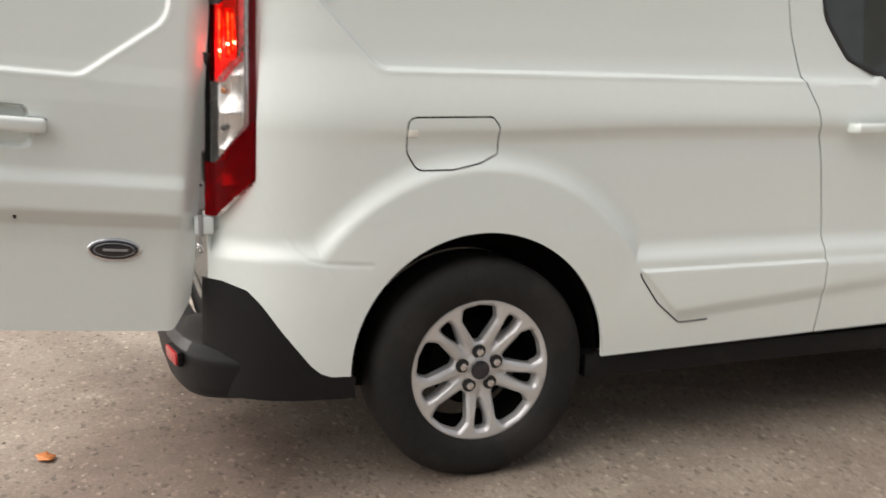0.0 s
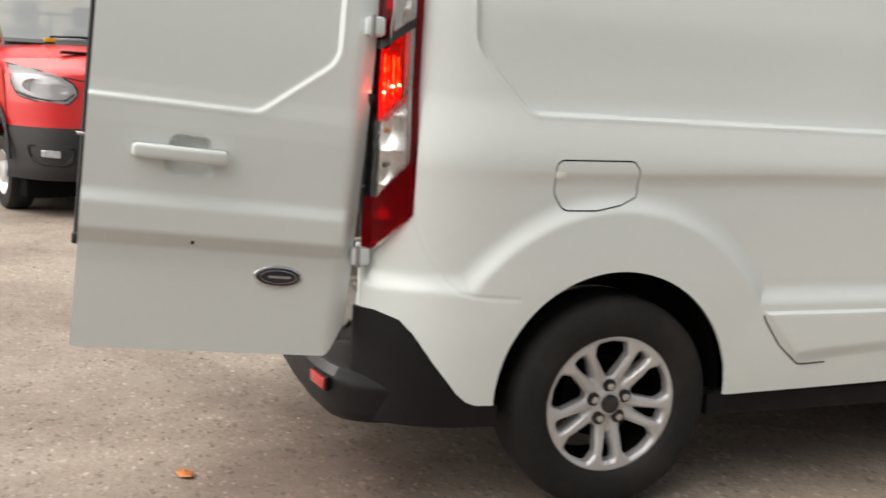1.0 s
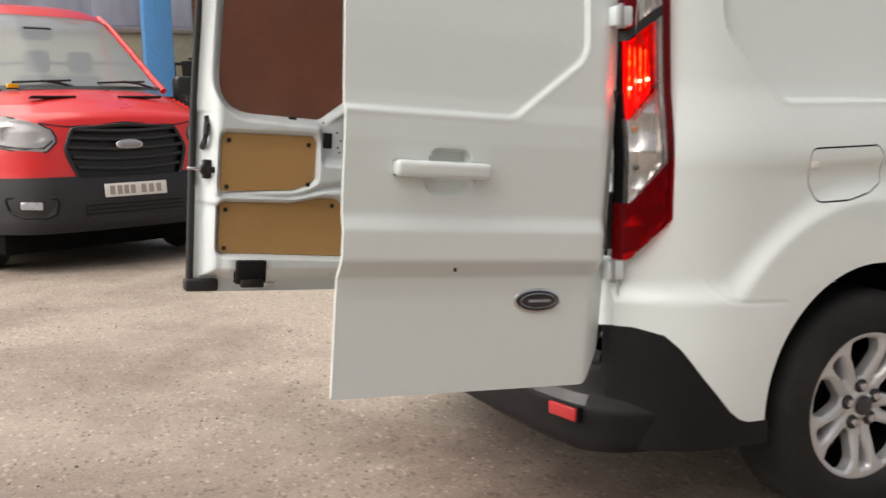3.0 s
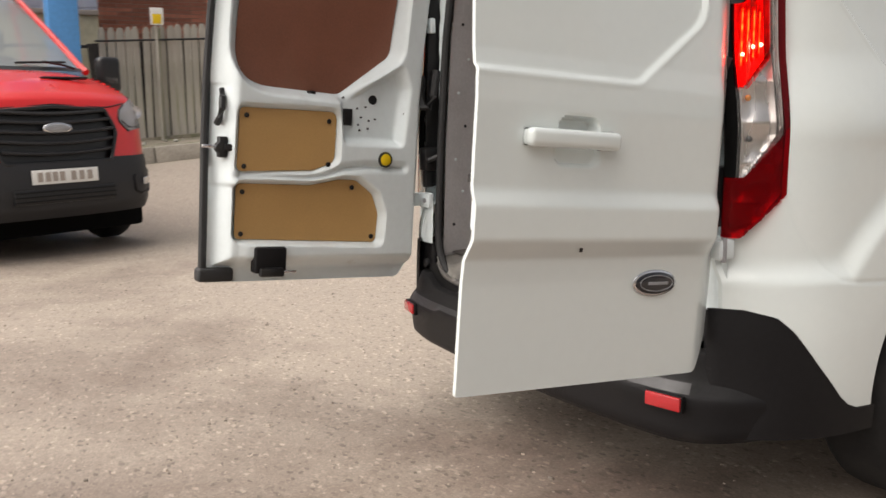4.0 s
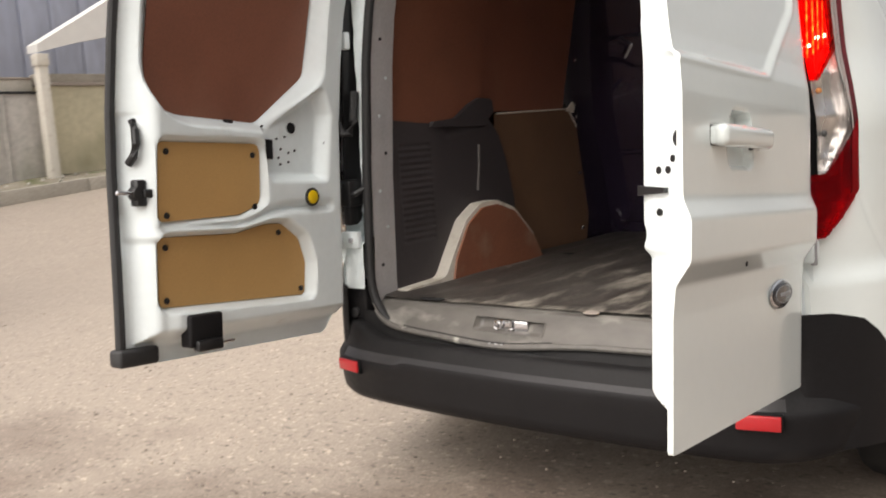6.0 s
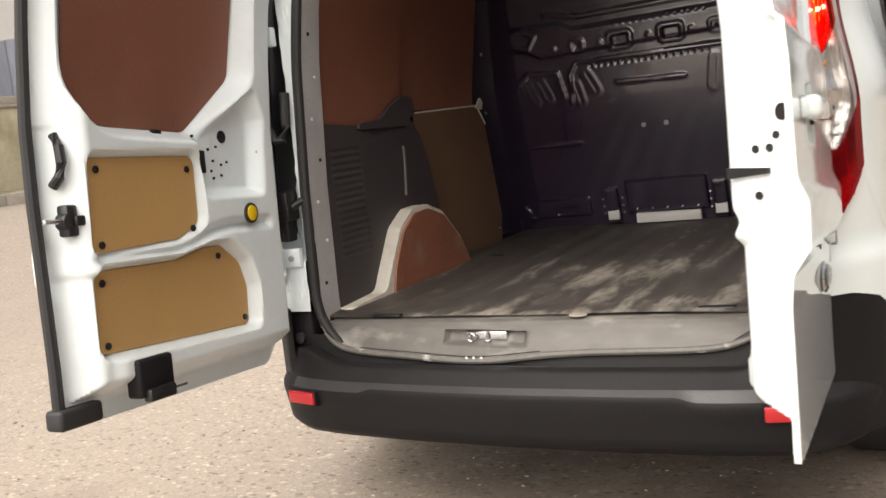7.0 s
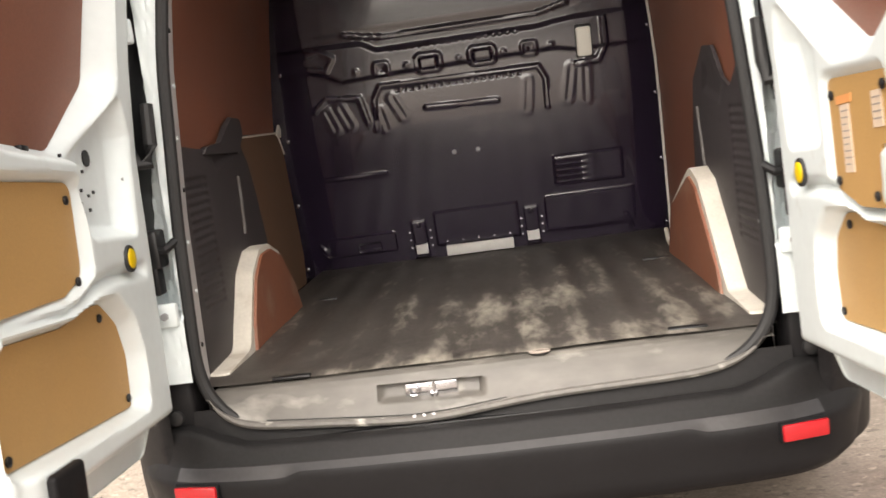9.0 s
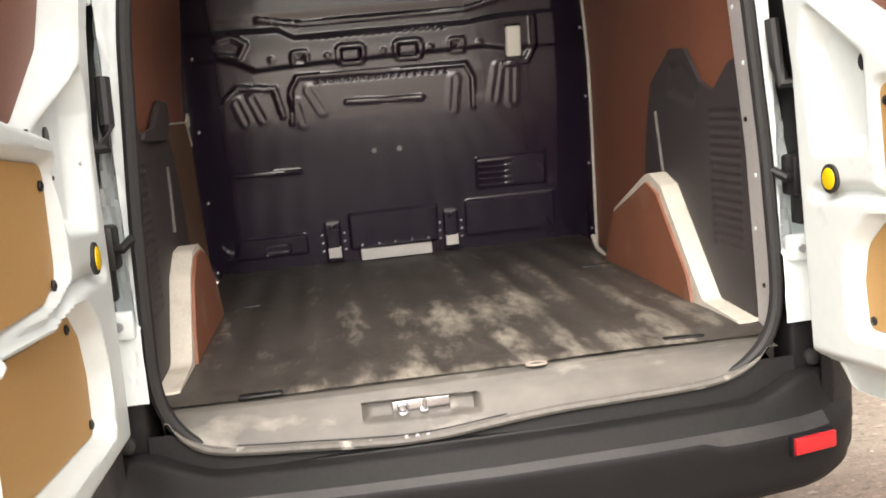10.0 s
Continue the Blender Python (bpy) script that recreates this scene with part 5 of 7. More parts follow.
# hinges, check straps and pillar faces
for sign in (1, -1):
    for z in (0.753, 1.378):
        y = 0.205 + rear_lean(z)
        hin = part("hinge", box(sign * 0.722, sign * 0.758, y - 0.028, y + 0.022, z - 0.024, z + 0.024, 0.006, 2), WHITE_IN, van, "white door hinge")
        part("hinge_pin", cyl(0.007, 0.058, pose(sign * 0.755, y - 0.012, z), 12, bevel=0.001), PRIMER, hin)
        part("hinge_arm", box(sign * 0.658, sign * 0.735, y + 0.002, y + 0.024, z - 0.027, z + 0.027, 0.006), WHITE_IN, hin)
        part("hinge_bolt", cyl(0.009, 0.01, pose(sign * 0.685, y, z, 90, 0, 0), 6), PRIMER, hin)

    def pillar(x, z):
        deep = smooth01((x - 0.662) / 0.012) * smooth01((0.742 - x) / 0.02) * smooth01((z - 0.735) / 0.02)
        lumps = 0.008 * np.sin(z * 61 + 9 * np.sin(x * 70)) * np.sin(x * 120 + z * 23) * smooth01((z - 0.6) / 0.05)
        return sign * x, 0.222 + 0.024 * smooth01((z - 0.735) / 0.02) + rear_lean(z) + 0.064 * deep + lumps * (0.3 + 0.7 * deep), z
    edge_line = [(0.60, 1.76), (0.60, 1.60), (0.60, 1.45), (0.620, 1.30), (0.644, 0.95), (0.652, 0.70), (0.652, 0.595), (0.744, 0.595), (0.744, 1.76)]
    sheet("pillar_face", steps(0.59, 0.744, 0.006), steps(0.595, 1.76, 0.012), pillar, WHITE_IN, van, lambda x, z: -poly_dist(edge_line, x, z), flip=sign > 0)
    part("check_strap", box(sign * 0.672, sign * 0.722, 0.205, 0.262, 0.86, 0.945, 0.008, 2, bm=box(sign * 0.684, sign * 0.712, 0.21, 0.25, 0.80, 0.87, 0.006)), BLACK, van, "black door check box")
    part("check_arm", tube([(sign * 0.70, 0.22, 0.90), (sign * 0.66, 0.215, 0.90), (sign * 0.645, 0.24, 0.915)], 0.010, 8), BLACK, van)
    part("loom_gaiter", tube([(sign * 0.715, 0.225, 1.20), (sign * 0.70, 0.205, 1.13), (sign * 0.685, 0.205, 1.09), (sign * 0.667, 0.22, 1.09), (sign * 0.66, 0.235, 1.13), (sign * 0.66, 0.25, 1.22)], 0.0145, 10), RUBBER, van, "black rubber cable gaiter")

    def strip(q, z):
        x = np.interp(z, [0.5, 0.6, 0.95, 1.3, 1.45, 1.75], [0.638, 0.640, 0.632, 0.608, 0.588, 0.52])
        return sign * (x + 0.035 * q), 0.262 + rear_lean(z) + 0.14 * q, z
    sheet("pillar_strip", steps(0, 1, 0.25), steps(0.50, 1.75, 0.05), strip, STRIP, van, flip=sign < 0)
    for i, z in enumerate((0.66, 0.78, 0.90, 1.02, 1.14, 1.26, 1.38)):
        x, y, _ = strip(np.array(0.35 + 0.3 * (i % 2)), np.array(z))
        part("pillar_rivet", cyl(0.0055, 0.006, pose(float(x) - sign * 0.001, float(y), z, 0, 90, 0), 12, bevel=0.001), WHITE_IN if i % 3 else BLACK, van)

# rubber seal round the load opening, dipping under the latch
SILL_LINE = [(-0.645, 0.62), (-0.634, 0.568), (-0.614, 0.528), (-0.58, 0.496), (-0.53, 0.478), (-0.45, 0.470), (-0.35, 0.463), (-0.25, 0.455), (-0.165, 0.450), (-0.08, 0.453),
             (0.0, 0.462), (0.08, 0.470), (0.17, 0.476), (0.40, 0.482), (0.48, 0.487), (0.54, 0.500), (0.59, 0.526), (0.622, 0.566), (0.641, 0.62)]


def soft_line(points, count, width):
    """A line of (x, z) evenly spaced and eased."""
    p = np.array(points, float)
    d = np.concatenate([[0], np.cumsum(np.hypot(*np.diff(p, axis=0).T))])
    g = np.linspace(0, d[-1], count)
    k = np.ones(2 * width + 1) / (2 * width + 1)
    return [tuple(q) for q in np.stack([np.convolve(np.pad(np.interp(g, d, p[:, i]), width, mode="reflect", reflect_type="odd"), k, "valid") for i in (0, 1)], -1)]


post = [(0.644, 0.70), (0.636, 0.95), (0.612, 1.30), (0.588, 1.45), (0.555, 1.60), (0.50, 1.70), (0.42, 1.735), (0.0, 1.745)]
loop = [(-x, z) for x, z in post[::-1]] + SILL_LINE + post


def seal_y(z):
    return 0.243 + rear_lean(z)


ring = soft_line(loop, 220, 2)
def low_part(z):
    return float(smooth01(np.array((0.54 - z) / 0.07)))


part("opening_seal", tube([(x, seal_y(z), z - 0.004 * low_part(z)) for x, z in ring], [0.0145 - 0.0045 * low_part(z) for x, z in ring], 10, side=(0, 1, 0)), RUBBER, van, "black rubber opening seal")
low_ring = [(x, z) for x, z in soft_line(SILL_LINE, 120, 2) if z < 0.535]
part("sill_lip", tube([(x, 0.214, z + 0.002) for x, z in low_ring], [0.003 + 0.006 * float(smooth01(np.array((0.535 - z) / 0.05))) for x, z in low_ring], 8, side=(0, 1, 0)), LIP, van, "scuffed grey lip of the sill plate")
ring_x, ring_z = np.array(sorted((x, z) for x, z in low_ring if z < 0.60)).T
sheet("sill_apron", steps(-0.665, 0.665, 0.02), steps(0, 1, 0.125), lambda x, v: (x, 0.200 + 0.022 * v, 0.425 + v * (np.interp(x, ring_x, ring_z) - 0.43)), LEDGE, van, flip=True)
part("lip_groove", tube([(x, 0.2175, z + 0.0135) for x, z in low_ring if -0.5 < x < 0.05], 0.0014, 6, side=(0, 1, 0)), BLACK, van)

# ---- load space ----
LATCH_HOLE = rounded([(-0.245, 0.488), (-0.005, 0.482), (-0.005, 0.522), (-0.245, 0.527)], 0.006)


def sill_place(x, q):
    ys = [0.44, 0.31, 0.292, 0.280, 0.268, 0.254, 0.240, 0.228, 0.219]
    fall = [0.05, 0.0, 0.015, 0.08, 0.22, 0.42, 0.64, 0.84, 1.0]
    qs = np.linspace(0, 1, 9)
    lx, lz = np.array(SILL_LINE).T
    low = np.minimum(np.interp(x, lx, lz), 0.548)
    y, z = np.interp(q, qs, ys), 0.551 - np.interp(q, qs, fall) * (0.551 - low)
    hole_d = poly_dist(LATCH_HOLE, x, z)
    y = y + 0.022 * smooth01(-hole_d / 0.008)
    return x, y, z


sheet("sill_plate", steps(-0.632, 0.632, 0.008), steps(0, 1, 0.02), sill_place, SILL, van, label="worn scuffed grey plastic sill plate", flip=True)
lk = part("floor_latch", box(-0.185, -0.065, 0.262, 0.275, 0.488, 0.521, 0.003), STEEL, van, "bright steel door striker plate")
part("striker_ring", tube([(-0.165 + 0.011 * math.cos(t), 0.254, 0.506 + 0.011 * math.sin(t)) for t in np.linspace(0, 2 * math.pi, 17)[:-1]], 0.0035, 8, closed=True), STEEL, lk)
part("striker_bar", cyl(0.004, 0.034, pose(-0.118, 0.256, 0.504), 10), STEEL, lk)
part("striker_post", box(-0.128, -0.112, 0.252, 0.265, 0.492, 0.50, 0.002), STEEL, lk)
for i in range(3):
    part("sill_rivet", cyl(0.004, 0.006, pose(-0.165 + 0.022 * i, 0.212, 0.462, 80, 0, 0), 10), STEEL, van)
for x, y in ((0.128, 0.292),):
    part("lashing_ring", tube([(x + 0.022 * math.cos(t), y + 0.011 * math.sin(t), 0.555) for t in np.linspace(0, 2 * math.pi, 21)[:-1]], 0.003, 8, closed=True), INK, van)
    part("ring_cup", cyl(0.021, 0.004, Matrix.Translation((x, y, 0.552)) @ Matrix.Diagonal((1, 0.6, 1, 1)), 20), BLACK, van)


def floor_place(x, y):
    ribs = 0.0035 * np.cos(x * 2 * math.pi / 0.118) * smooth01((y - 0.36) / 0.05) * smooth01((1.85 - y) / 0.1)
    wear = 0.0025 * np.sin(x * 9 + 2 * np.sin(y * 5)) * np.cos(y * 7 + x * 3)
    cut = 0.004 * smooth01((y - 0.300) / 0.02)
    return x, y, 0.5565 + ribs + wear + cut * 0.5


sheet("floor_mat", steps(-0.70, 0.70, 0.012), steps(0.298, 1.985, 0.012), floor_place, MAT, van, label="dusty black rubber load floor mat")
for x, y in ((-0.56, 1.28), (0.56, 1.30), (-0.45, 0.305), (0.47, 0.335)):
    part("lashing_slot", box(x - 0.045, x + 0.045, y - 0.012, y + 0.012, 0.555, 0.563, 0.004), BLACK, van)


# wheel boxes with boards
def wheel_box(sign, outline, board):
    bm = plate(outline, 0.075, 0.0, lambda y, z, w: (sign * (0.626 + w), y, z))
    part("wheel_box", bm, CREAM, van, "cream painted wheel box edge")
    part("wheel_box_board", plate(board, 0.008, 0.002, lambda y, z, w: (sign * (0.626 - w), y, z)), PLY_ARCH, van, "worn brown board on the wheel box")


wheel_box(-1, rounded([(0.395, 0.545), (0.395, 0.562), (0.60, 0.570), (0.645, 0.635), (0.735, 0.757), (0.83, 0.808), (0.93, 0.811), (1.04, 0.772), (1.16, 0.66), (1.23, 0.545)], 0.05),
          rounded([(0.636, 0.549), (0.662, 0.63), (0.74, 0.742), (0.83, 0.792), (0.93, 0.795), (1.04, 0.758), (1.16, 0.645), (1.22, 0.549)], [0.0, 0.05, 0.05, 0.05, 0.05, 0.05, 0.05, 0.0]))
wheel_box(1, rounded([(0.395, 0.545), (0.395, 0.562), (0.60, 0.572), (0.658, 0.635), (0.850, 0.842), (0.94, 0.872), (0.98, 0.862), (1.28, 0.740), (1.40, 0.545)], 0.03),
          rounded([(0.650, 0.549), (0.678, 0.62), (0.87, 0.822), (0.95, 0.848), (1.27, 0.728), (1.395, 0.549)], [0.0, 0.02, 0.03, 0.03, 0.02, 0.0]))

# side walls: trim, boards and steel behind
TRIM_EDGE = rounded([(0.385, 0.555), (0.385, 1.17), (0.50, 1.15), (0.60, 1.085), (0.68, 1.115), (0.76, 1.20), (0.86, 1.205), (1.02, 1.12), (1.08, 0.98), (1.12, 0.80), (1.12, 0.555)], 0.03)


TRIM_EDGE_LEFT = rounded([(0.385, 0.555), (0.385, 1.13), (0.55, 1.115), (0.74, 1.10), (0.98, 1.115), (1.04, 1.05), (1.08, 0.95), (1.12, 0.80), (1.12, 0.555)], 0.03)


def wall_lean(z):
    return -0.10 * np.clip(z - 1.15, 0, 1) ** 1.5


for sign in (1, -1):
    def trim(y, z):
        x = 0.676 + wall_lean(z) + 0.012 * smooth01((0.42 - y) / 0.05)
        ribs = 0.004 * (np.sin(z * 2 * math.pi / 0.0215) > 0.1)
        zone = smooth01((y - 0.455) / 0.006) * smooth01((0.625 - y) / 0.006) * smooth01((z - 0.70) / 0.006) * smooth01((1.045 - z) / 0.006)
        x = x + ribs * zone
        pocket = poly_dist([(0.66, 1.10), (0.78, 1.18), (0.88, 1.17), (0.92, 1.08), (0.72, 1.04)], y, z)
        x = x + 0.007 * smooth01(-pocket / 0.03)
        return sign * x, y, z
    edge = TRIM_EDGE if sign > 0 else TRIM_EDGE_LEFT
    sheet("side_trim", steps(0.37, 1.14, 0.0065), steps(0.55, 1.22, 0.0054), trim, TRIM, van, lambda y, z: -poly_dist(edge, y, z), skirt=(0.01 * sign, 0, 0), flip=sign < 0, label="dark grey ribbed plastic side trim")

    def upper(y, z):
        return sign * (0.690 + wall_lean(z) + 0.0 * y), y, z
    ply = rounded([(0.40, 1.05), (1.02 if sign < 0 else 0.98, 1.05), (1.05, 0.545), (1.70, 0.545), (1.62, 1.66), (0.46, 1.66)], [0, 0, 0, 0.02, 0.05, 0.05]) if sign > 0 else \
        rounded([(0.40, 1.09), (0.95, 1.09), (0.95, 1.20), (1.0, 1.50), (1.03, 1.66), (0.46, 1.66)], [0.0, 0.05, 0.05, 0.02, 0.02, 0.02])
    sheet("side_board", steps(0.38, 1.74, 0.02), steps(0.54, 1.70, 0.02), upper, PLY_RED, van, lambda y, z: -poly_dist(ply, y, z), skirt=(0.006 * sign, 0, 0), flip=sign < 0, label="red-brown board lining the side")
    sheet("side_steel", steps(0.36, 2.0, 0.04), steps(0.5, 1.75, 0.04), lambda y, z: (sign * (0.735 + wall_lean(z)), y, z), BULKHEAD, van, lambda y, z: arch_cut(y, z) - 0.025, flip=sign < 0)
    if sign < 0:
        second = rounded([(0.90, 1.14), (1.575, 1.14), (1.64, 1.40), (1.69, 1.66), (0.90, 1.66)], 0.012)
        sheet("front_upper_board", steps(0.88, 1.70, 0.02), steps(1.12, 1.68, 0.02), lambda y, z: (-(0.712 + wall_lean(z)), y, z), PLY_RED, van, lambda y, z: -poly_dist(second, y, z), skirt=(-0.006, 0, 0), flip=True, label="red-brown board further forward")
        lip = rounded([(0.62, 1.094), (0.64, 1.114), (0.77, 1.122), (0.85, 1.168), (0.92, 1.193), (1.005, 1.188), (1.012, 1.138), (0.945, 1.086)], [0.005, 0.01, 0.05, 0.04, 0.02, 0.02, 0.02, 0.02])
        part("trim_lip", plate(lip, 0.014, 0.006, lambda y, z, w: (-(0.682 - w), y, z)), TRIM, van, "grey moulded lip of the side trim")
    line = [(0.906, 1.021), (0.900, 0.95), (0.882, 0.852)] if sign < 0 else [(0.985, 1.04), (0.978, 1.0), (0.965, 0.94), (0.937, 0.806)]
    part("grab_slot", tube([(sign * 0.674, y, z) for y, z in line], 0.006, 8), SLOT_GREY, van)
    edge_y = 1.70 if sign > 0 else 1.60
    if sign > 0:
        part("board_edge_strip", tube([(sign * (0.684 + float(wall_lean(np.array(z)))), edge_y - 0.075 * (z - 0.55) * (sign > 0), z) for z in np.linspace(0.56, 1.62, 9)], 0.005, 6), LAMP_WHITE, van)
    for z in (0.62, 0.86, 1.10, 1.34):
        part("edge_stud", cyl(0.008, 0.01, pose(sign * (0.676 + float(wall_lean(np.array(z)))), edge_y + 0.03 - 0.075 * (z - 0.55) * (sign > 0), z, 0, 90, 0), 12, bevel=0.002), STEEL, van)
front_board = rounded([(1.08, 1.132), (1.62, 1.138), (1.685, 1.06), (1.755, 0.66), (1.73, 0.552), (1.0, 0.552), (1.06, 0.75)], [0.01, 0.03, 0.05, 0.03, 0.02, 0.01, 0.02])
part("front_side_board", plate(front_board, 0.008, 0.002, lambda y, z, w: (-(0.722 - w), y, z)), PLY_OLIVE, van, "dark olive-brown board ahead of the wheel box")
part("board_edge", tube([(-0.713, y, z) for y, z in front_board[8:26]], 0.004, 6), CREAM, van)
part("board_tip", plate([(1.60, 1.130), (1.66, 1.120), (1.675, 1.150), (1.655, 1.168)], 0.008, 0.002, lambda y, z, w: (-(0.715 - w), y, z)), CREAM, van, "torn pale tip of the board")
part("scrap_strip", tube([(0.66, 1.66, 0.60), (0.655, 1.60, 0.565), (0.65, 1.52, 0.556), (0.645, 1.46, 0.554)], 0.008, 6), CREAM, van, "loose cream strip")
# unseen ceiling, made white to bounce light into the load space
part("bounce_ceiling", box(-0.62, 0.62, 0.35, 1.95, 1.73, 1.75, 0.004), WHITE_IN, van)


# bulkhead
def ridge(points, half, x, z, soft=0.006):
    return smooth01((half + soft - line_dist(points, x, z)) / soft)


def frame_ring(poly, half, x, z):
    return smooth01((half + 0.005 - np.abs(poly_dist(poly, x, z))) / 0.005)


def rect(x0, x1, z0, z1, r=0.012):
    return rounded([(x0, z0), (x1, z0), (x1, z1), (x0, z1)], r)


def bulkhead_place(x, z):
    t = np.clip((z - 0.98) / 0.30, 0, 1)
    rise = z - 0.85 * (0.30 * (t ** 3 - t ** 4 / 2) + np.maximum(z - 1.28, 0))
    y = 1.96 - 0.257 * (rise - 0.61) + 0.05 * smooth01((np.abs(x) - 0.60) / 0.16)
    r = 0.0 * x
    top_band = [(-0.62, 1.445), (-0.385, 1.44), (-0.33, 1.408), (0.29, 1.412), (0.36, 1.422), (0.44, 1.428), (0.60, 1.43)]
    low_band = [(-0.60, 1.334), (-0.54, 1.318), (-0.48, 1.287), (-0.30, 1.295), (0.346, 1.305), (0.43, 1.288), (0.52, 1.29)]
    tx, tz = np.array(top_band).T
    lx, lz = np.array(low_band).T
    inside = np.minimum(np.interp(x, tx, tz) - z, z - np.interp(x, lx, lz))
    r = r + 0.022 * smooth01(inside / 0.018)
    r = r + 0.012 * ridge([(-0.45, 1.47), (-0.30, 1.445), (0.28, 1.45), (0.40, 1.475)], 0.006, x, z)
    r = r + 0.010 * smooth01((z - 1.46) / 0.03)
    for cx in (-0.318, 0.246):
        r = r + 0.008 * frame_ring(rect(cx - 0.026, cx + 0.026, 1.302, 1.348), 0.004, x, z)
        r = r - 0.010 * smooth01((0.007 - np.hypot(x - cx, z - 1.325)) / 0.004)
    for cx in (-0.137, 0.069):
        r = r + 0.012 * frame_ring(rect(cx - 0.046, cx + 0.046, 1.296, 1.356, 0.02), 0.006, x, z)
        r = r - 0.03 * smooth01(-poly_dist(rect(cx - 0.036, cx + 0.036, 1.303, 1.348, 0.016), x, z) / 0.008)
    for cx in (-0.418, -0.22, -0.02, 0.15, 0.33):
        r = r + 0.006 * smooth01((0.013 - np.hypot(x - cx, z - 1.328)) / 0.005)
    apron = [(-0.37, 1.10), (-0.363, 1.218), (-0.335, 1.262), (0.272, 1.257), (0.295, 1.21), (0.292, 1.10)]
    r = r + 0.012 * ridge(apron, 0.005, x, z) + 0.010 * ridge([(-0.60, 1.20), (-0.55, 1.24), (-0.42, 1.228), (-0.40, 1.13)], 0.007, x, z)
    teeth = (np.sin(x * 2 * math.pi / 0.028) > 0.2) * smooth01((x + 0.29) / 0.01) * smooth01((0.22 - x) / 0.01)
    r = r - 0.007 * teeth * smooth01((0.008 - np.abs(z - 1.238)) / 0.004) - 0.007 * teeth * smooth01((0.006 - np.abs(z - 1.392)) / 0.004)
    for a, b in (((-0.294, 1.212), (-0.258, 1.139)), ((0.227, 1.206), (0.212, 1.10)), ((-0.345, 1.17), (-0.33, 1.10)), ((0.395, 1.235), (0.37, 1.12)), ((0.448, 1.23), (0.44, 1.11)),
                 ((-0.50, 1.20), (-0.47, 1.13)), ((-0.555, 1.19), (-0.53, 1.12))):
        d = line_dist([a, b], x, z)
        r = r + 0.0035 * smooth01((0.016 - np.abs(d - 0.014)) / 0.012)
    r = r + 0.010 * ridge([(-0.168, 1.160), (0.105, 1.152)], 0.006, x, z)
    r = r + 0.010 * ridge([(-0.60, 1.36), (-0.53, 1.345), (-0.50, 1.39), (-0.55, 1.42), (-0.60, 1.41)], 0.006, x, z)
    r = r + 0.012 * ridge([(0.42, 1.245), (0.50, 1.25), (0.53, 1.30), (0.53, 1.40)], 0.008, x, z)
    r = r + 0.007 * ridge([(-0.615, 0.930), (-0.365, 0.926)], 0.005, x, z)
    vent = poly_dist(rect(0.287, 0.565, 0.785, 0.912, 0.01), x, z)
    r = r + 0.014 * smooth01(-vent / 0.010)
    louvre = 0.006 * (np.sin(z * 2 * math.pi / 0.023) > -0.1) * smooth01((0.44 - x) / 0.06) * smooth01(-vent / 0.012 - 0.5)
    r = r - louvre
    r = r + 0.020 * smooth01(-poly_dist(rect(-0.21, 0.136, 0.60, 0.748, 0.012), x, z) / 0.008)
    r = r + 0.016 * smooth01(-poly_dist(rect(-0.655, -0.365, 0.605, 0.690, 0.016), x, z) / 0.010)
    r = r - 0.014 * smooth01(-poly_dist(rect(-0.53, -0.43, 0.62, 0.655, 0.012), x, z) / 0.006)
    r = r + 0.010 * smooth01(-poly_dist(rect(0.235, 0.60, 0.60, 0.755, 0.02), x, z) / 0.012)
    for cx in (-0.27, 0.182):
        r = r + 0.026 * smooth01(-poly_dist(rect(cx - 0.030, cx + 0.030, 0.56, 0.722, 0.008), x, z) / 0.008)
        r = r - 0.010 * smooth01((0.010 - np.hypot(x - cx, (z - 0.70) * 1.5)) / 0.005)
    r = r + 0.008 * np.sin(x * 3.1 + 0.4) * np.cos(z * 5.2) * smooth01((1.1 - z) / 0.3)
    r = r + 0.012 * ridge([(0.555, 0.64), (0.575, 0.60), (0.58, 0.575)], 0.005, x, z) + 0.012 * ridge([(-0.69, 0.66), (-0.66, 0.62)], 0.006, x, z)
    return x, y - r * (1 - 0.45 * smooth01((z - 1.0) / 0.1)), z


bulk = sheet("bulkhead", steps(-0.755, 0.755, 0.0058), steps(0.53, 1.74, 0.0058), bulkhead_place, BULKHEAD, van, label="glossy black pressed steel bulkhead")


def on_bulkhead(x, z, off=0.0):
    return float(bulkhead_place(np.array(float(x)), np.array(float(z)))[1]) - off


for cx in (-0.27, 0.182):
    part("bracket_label", box(cx - 0.024, cx + 0.024, on_bulkhead(cx, 0.61, 0.003), on_bulkhead(cx, 0.61) + 0.01, 0.583, 0.625, 0.0015), PAPER, bulk, "pale bracket label")
    for k in range(3):
        for s in (-1, 1):
            part("bracket_bolt", cyl(0.0045, 0.008, pose(cx + s * 0.042, on_bulkhead(cx + s * 0.042, 0.61 + 0.032 * k, 0.002), 0.61 + 0.032 * k, 90, 0, 0), 8), STEEL, bulk)
part("pale_strip", box(-0.172, 0.100, on_bulkhead(0, 0.62, 0.012), on_bulkhead(0, 0.62) + 0.01, 0.562, 0.604, 0.003), PAPER, bulk, "pale grey strip along the floor")
for x in np.linspace(-0.165, 0.09, 5):
    part("strip_rivet", cyl(0.004, 0.008, pose(x, on_bulkhead(x, 0.622, 0.002), 0.622, 90, 0, 0), 8), STEEL, bulk)
for x, z in ((-0.086, 0.975), (0.007, 0.974)):
    part("bulkhead_stud", cyl(0.010, 0.008, pose(x, on_bulkhead(x, z, 0.003), z, 80, 0, 0), 14, bevel=0.002), PRIMER, bulk)
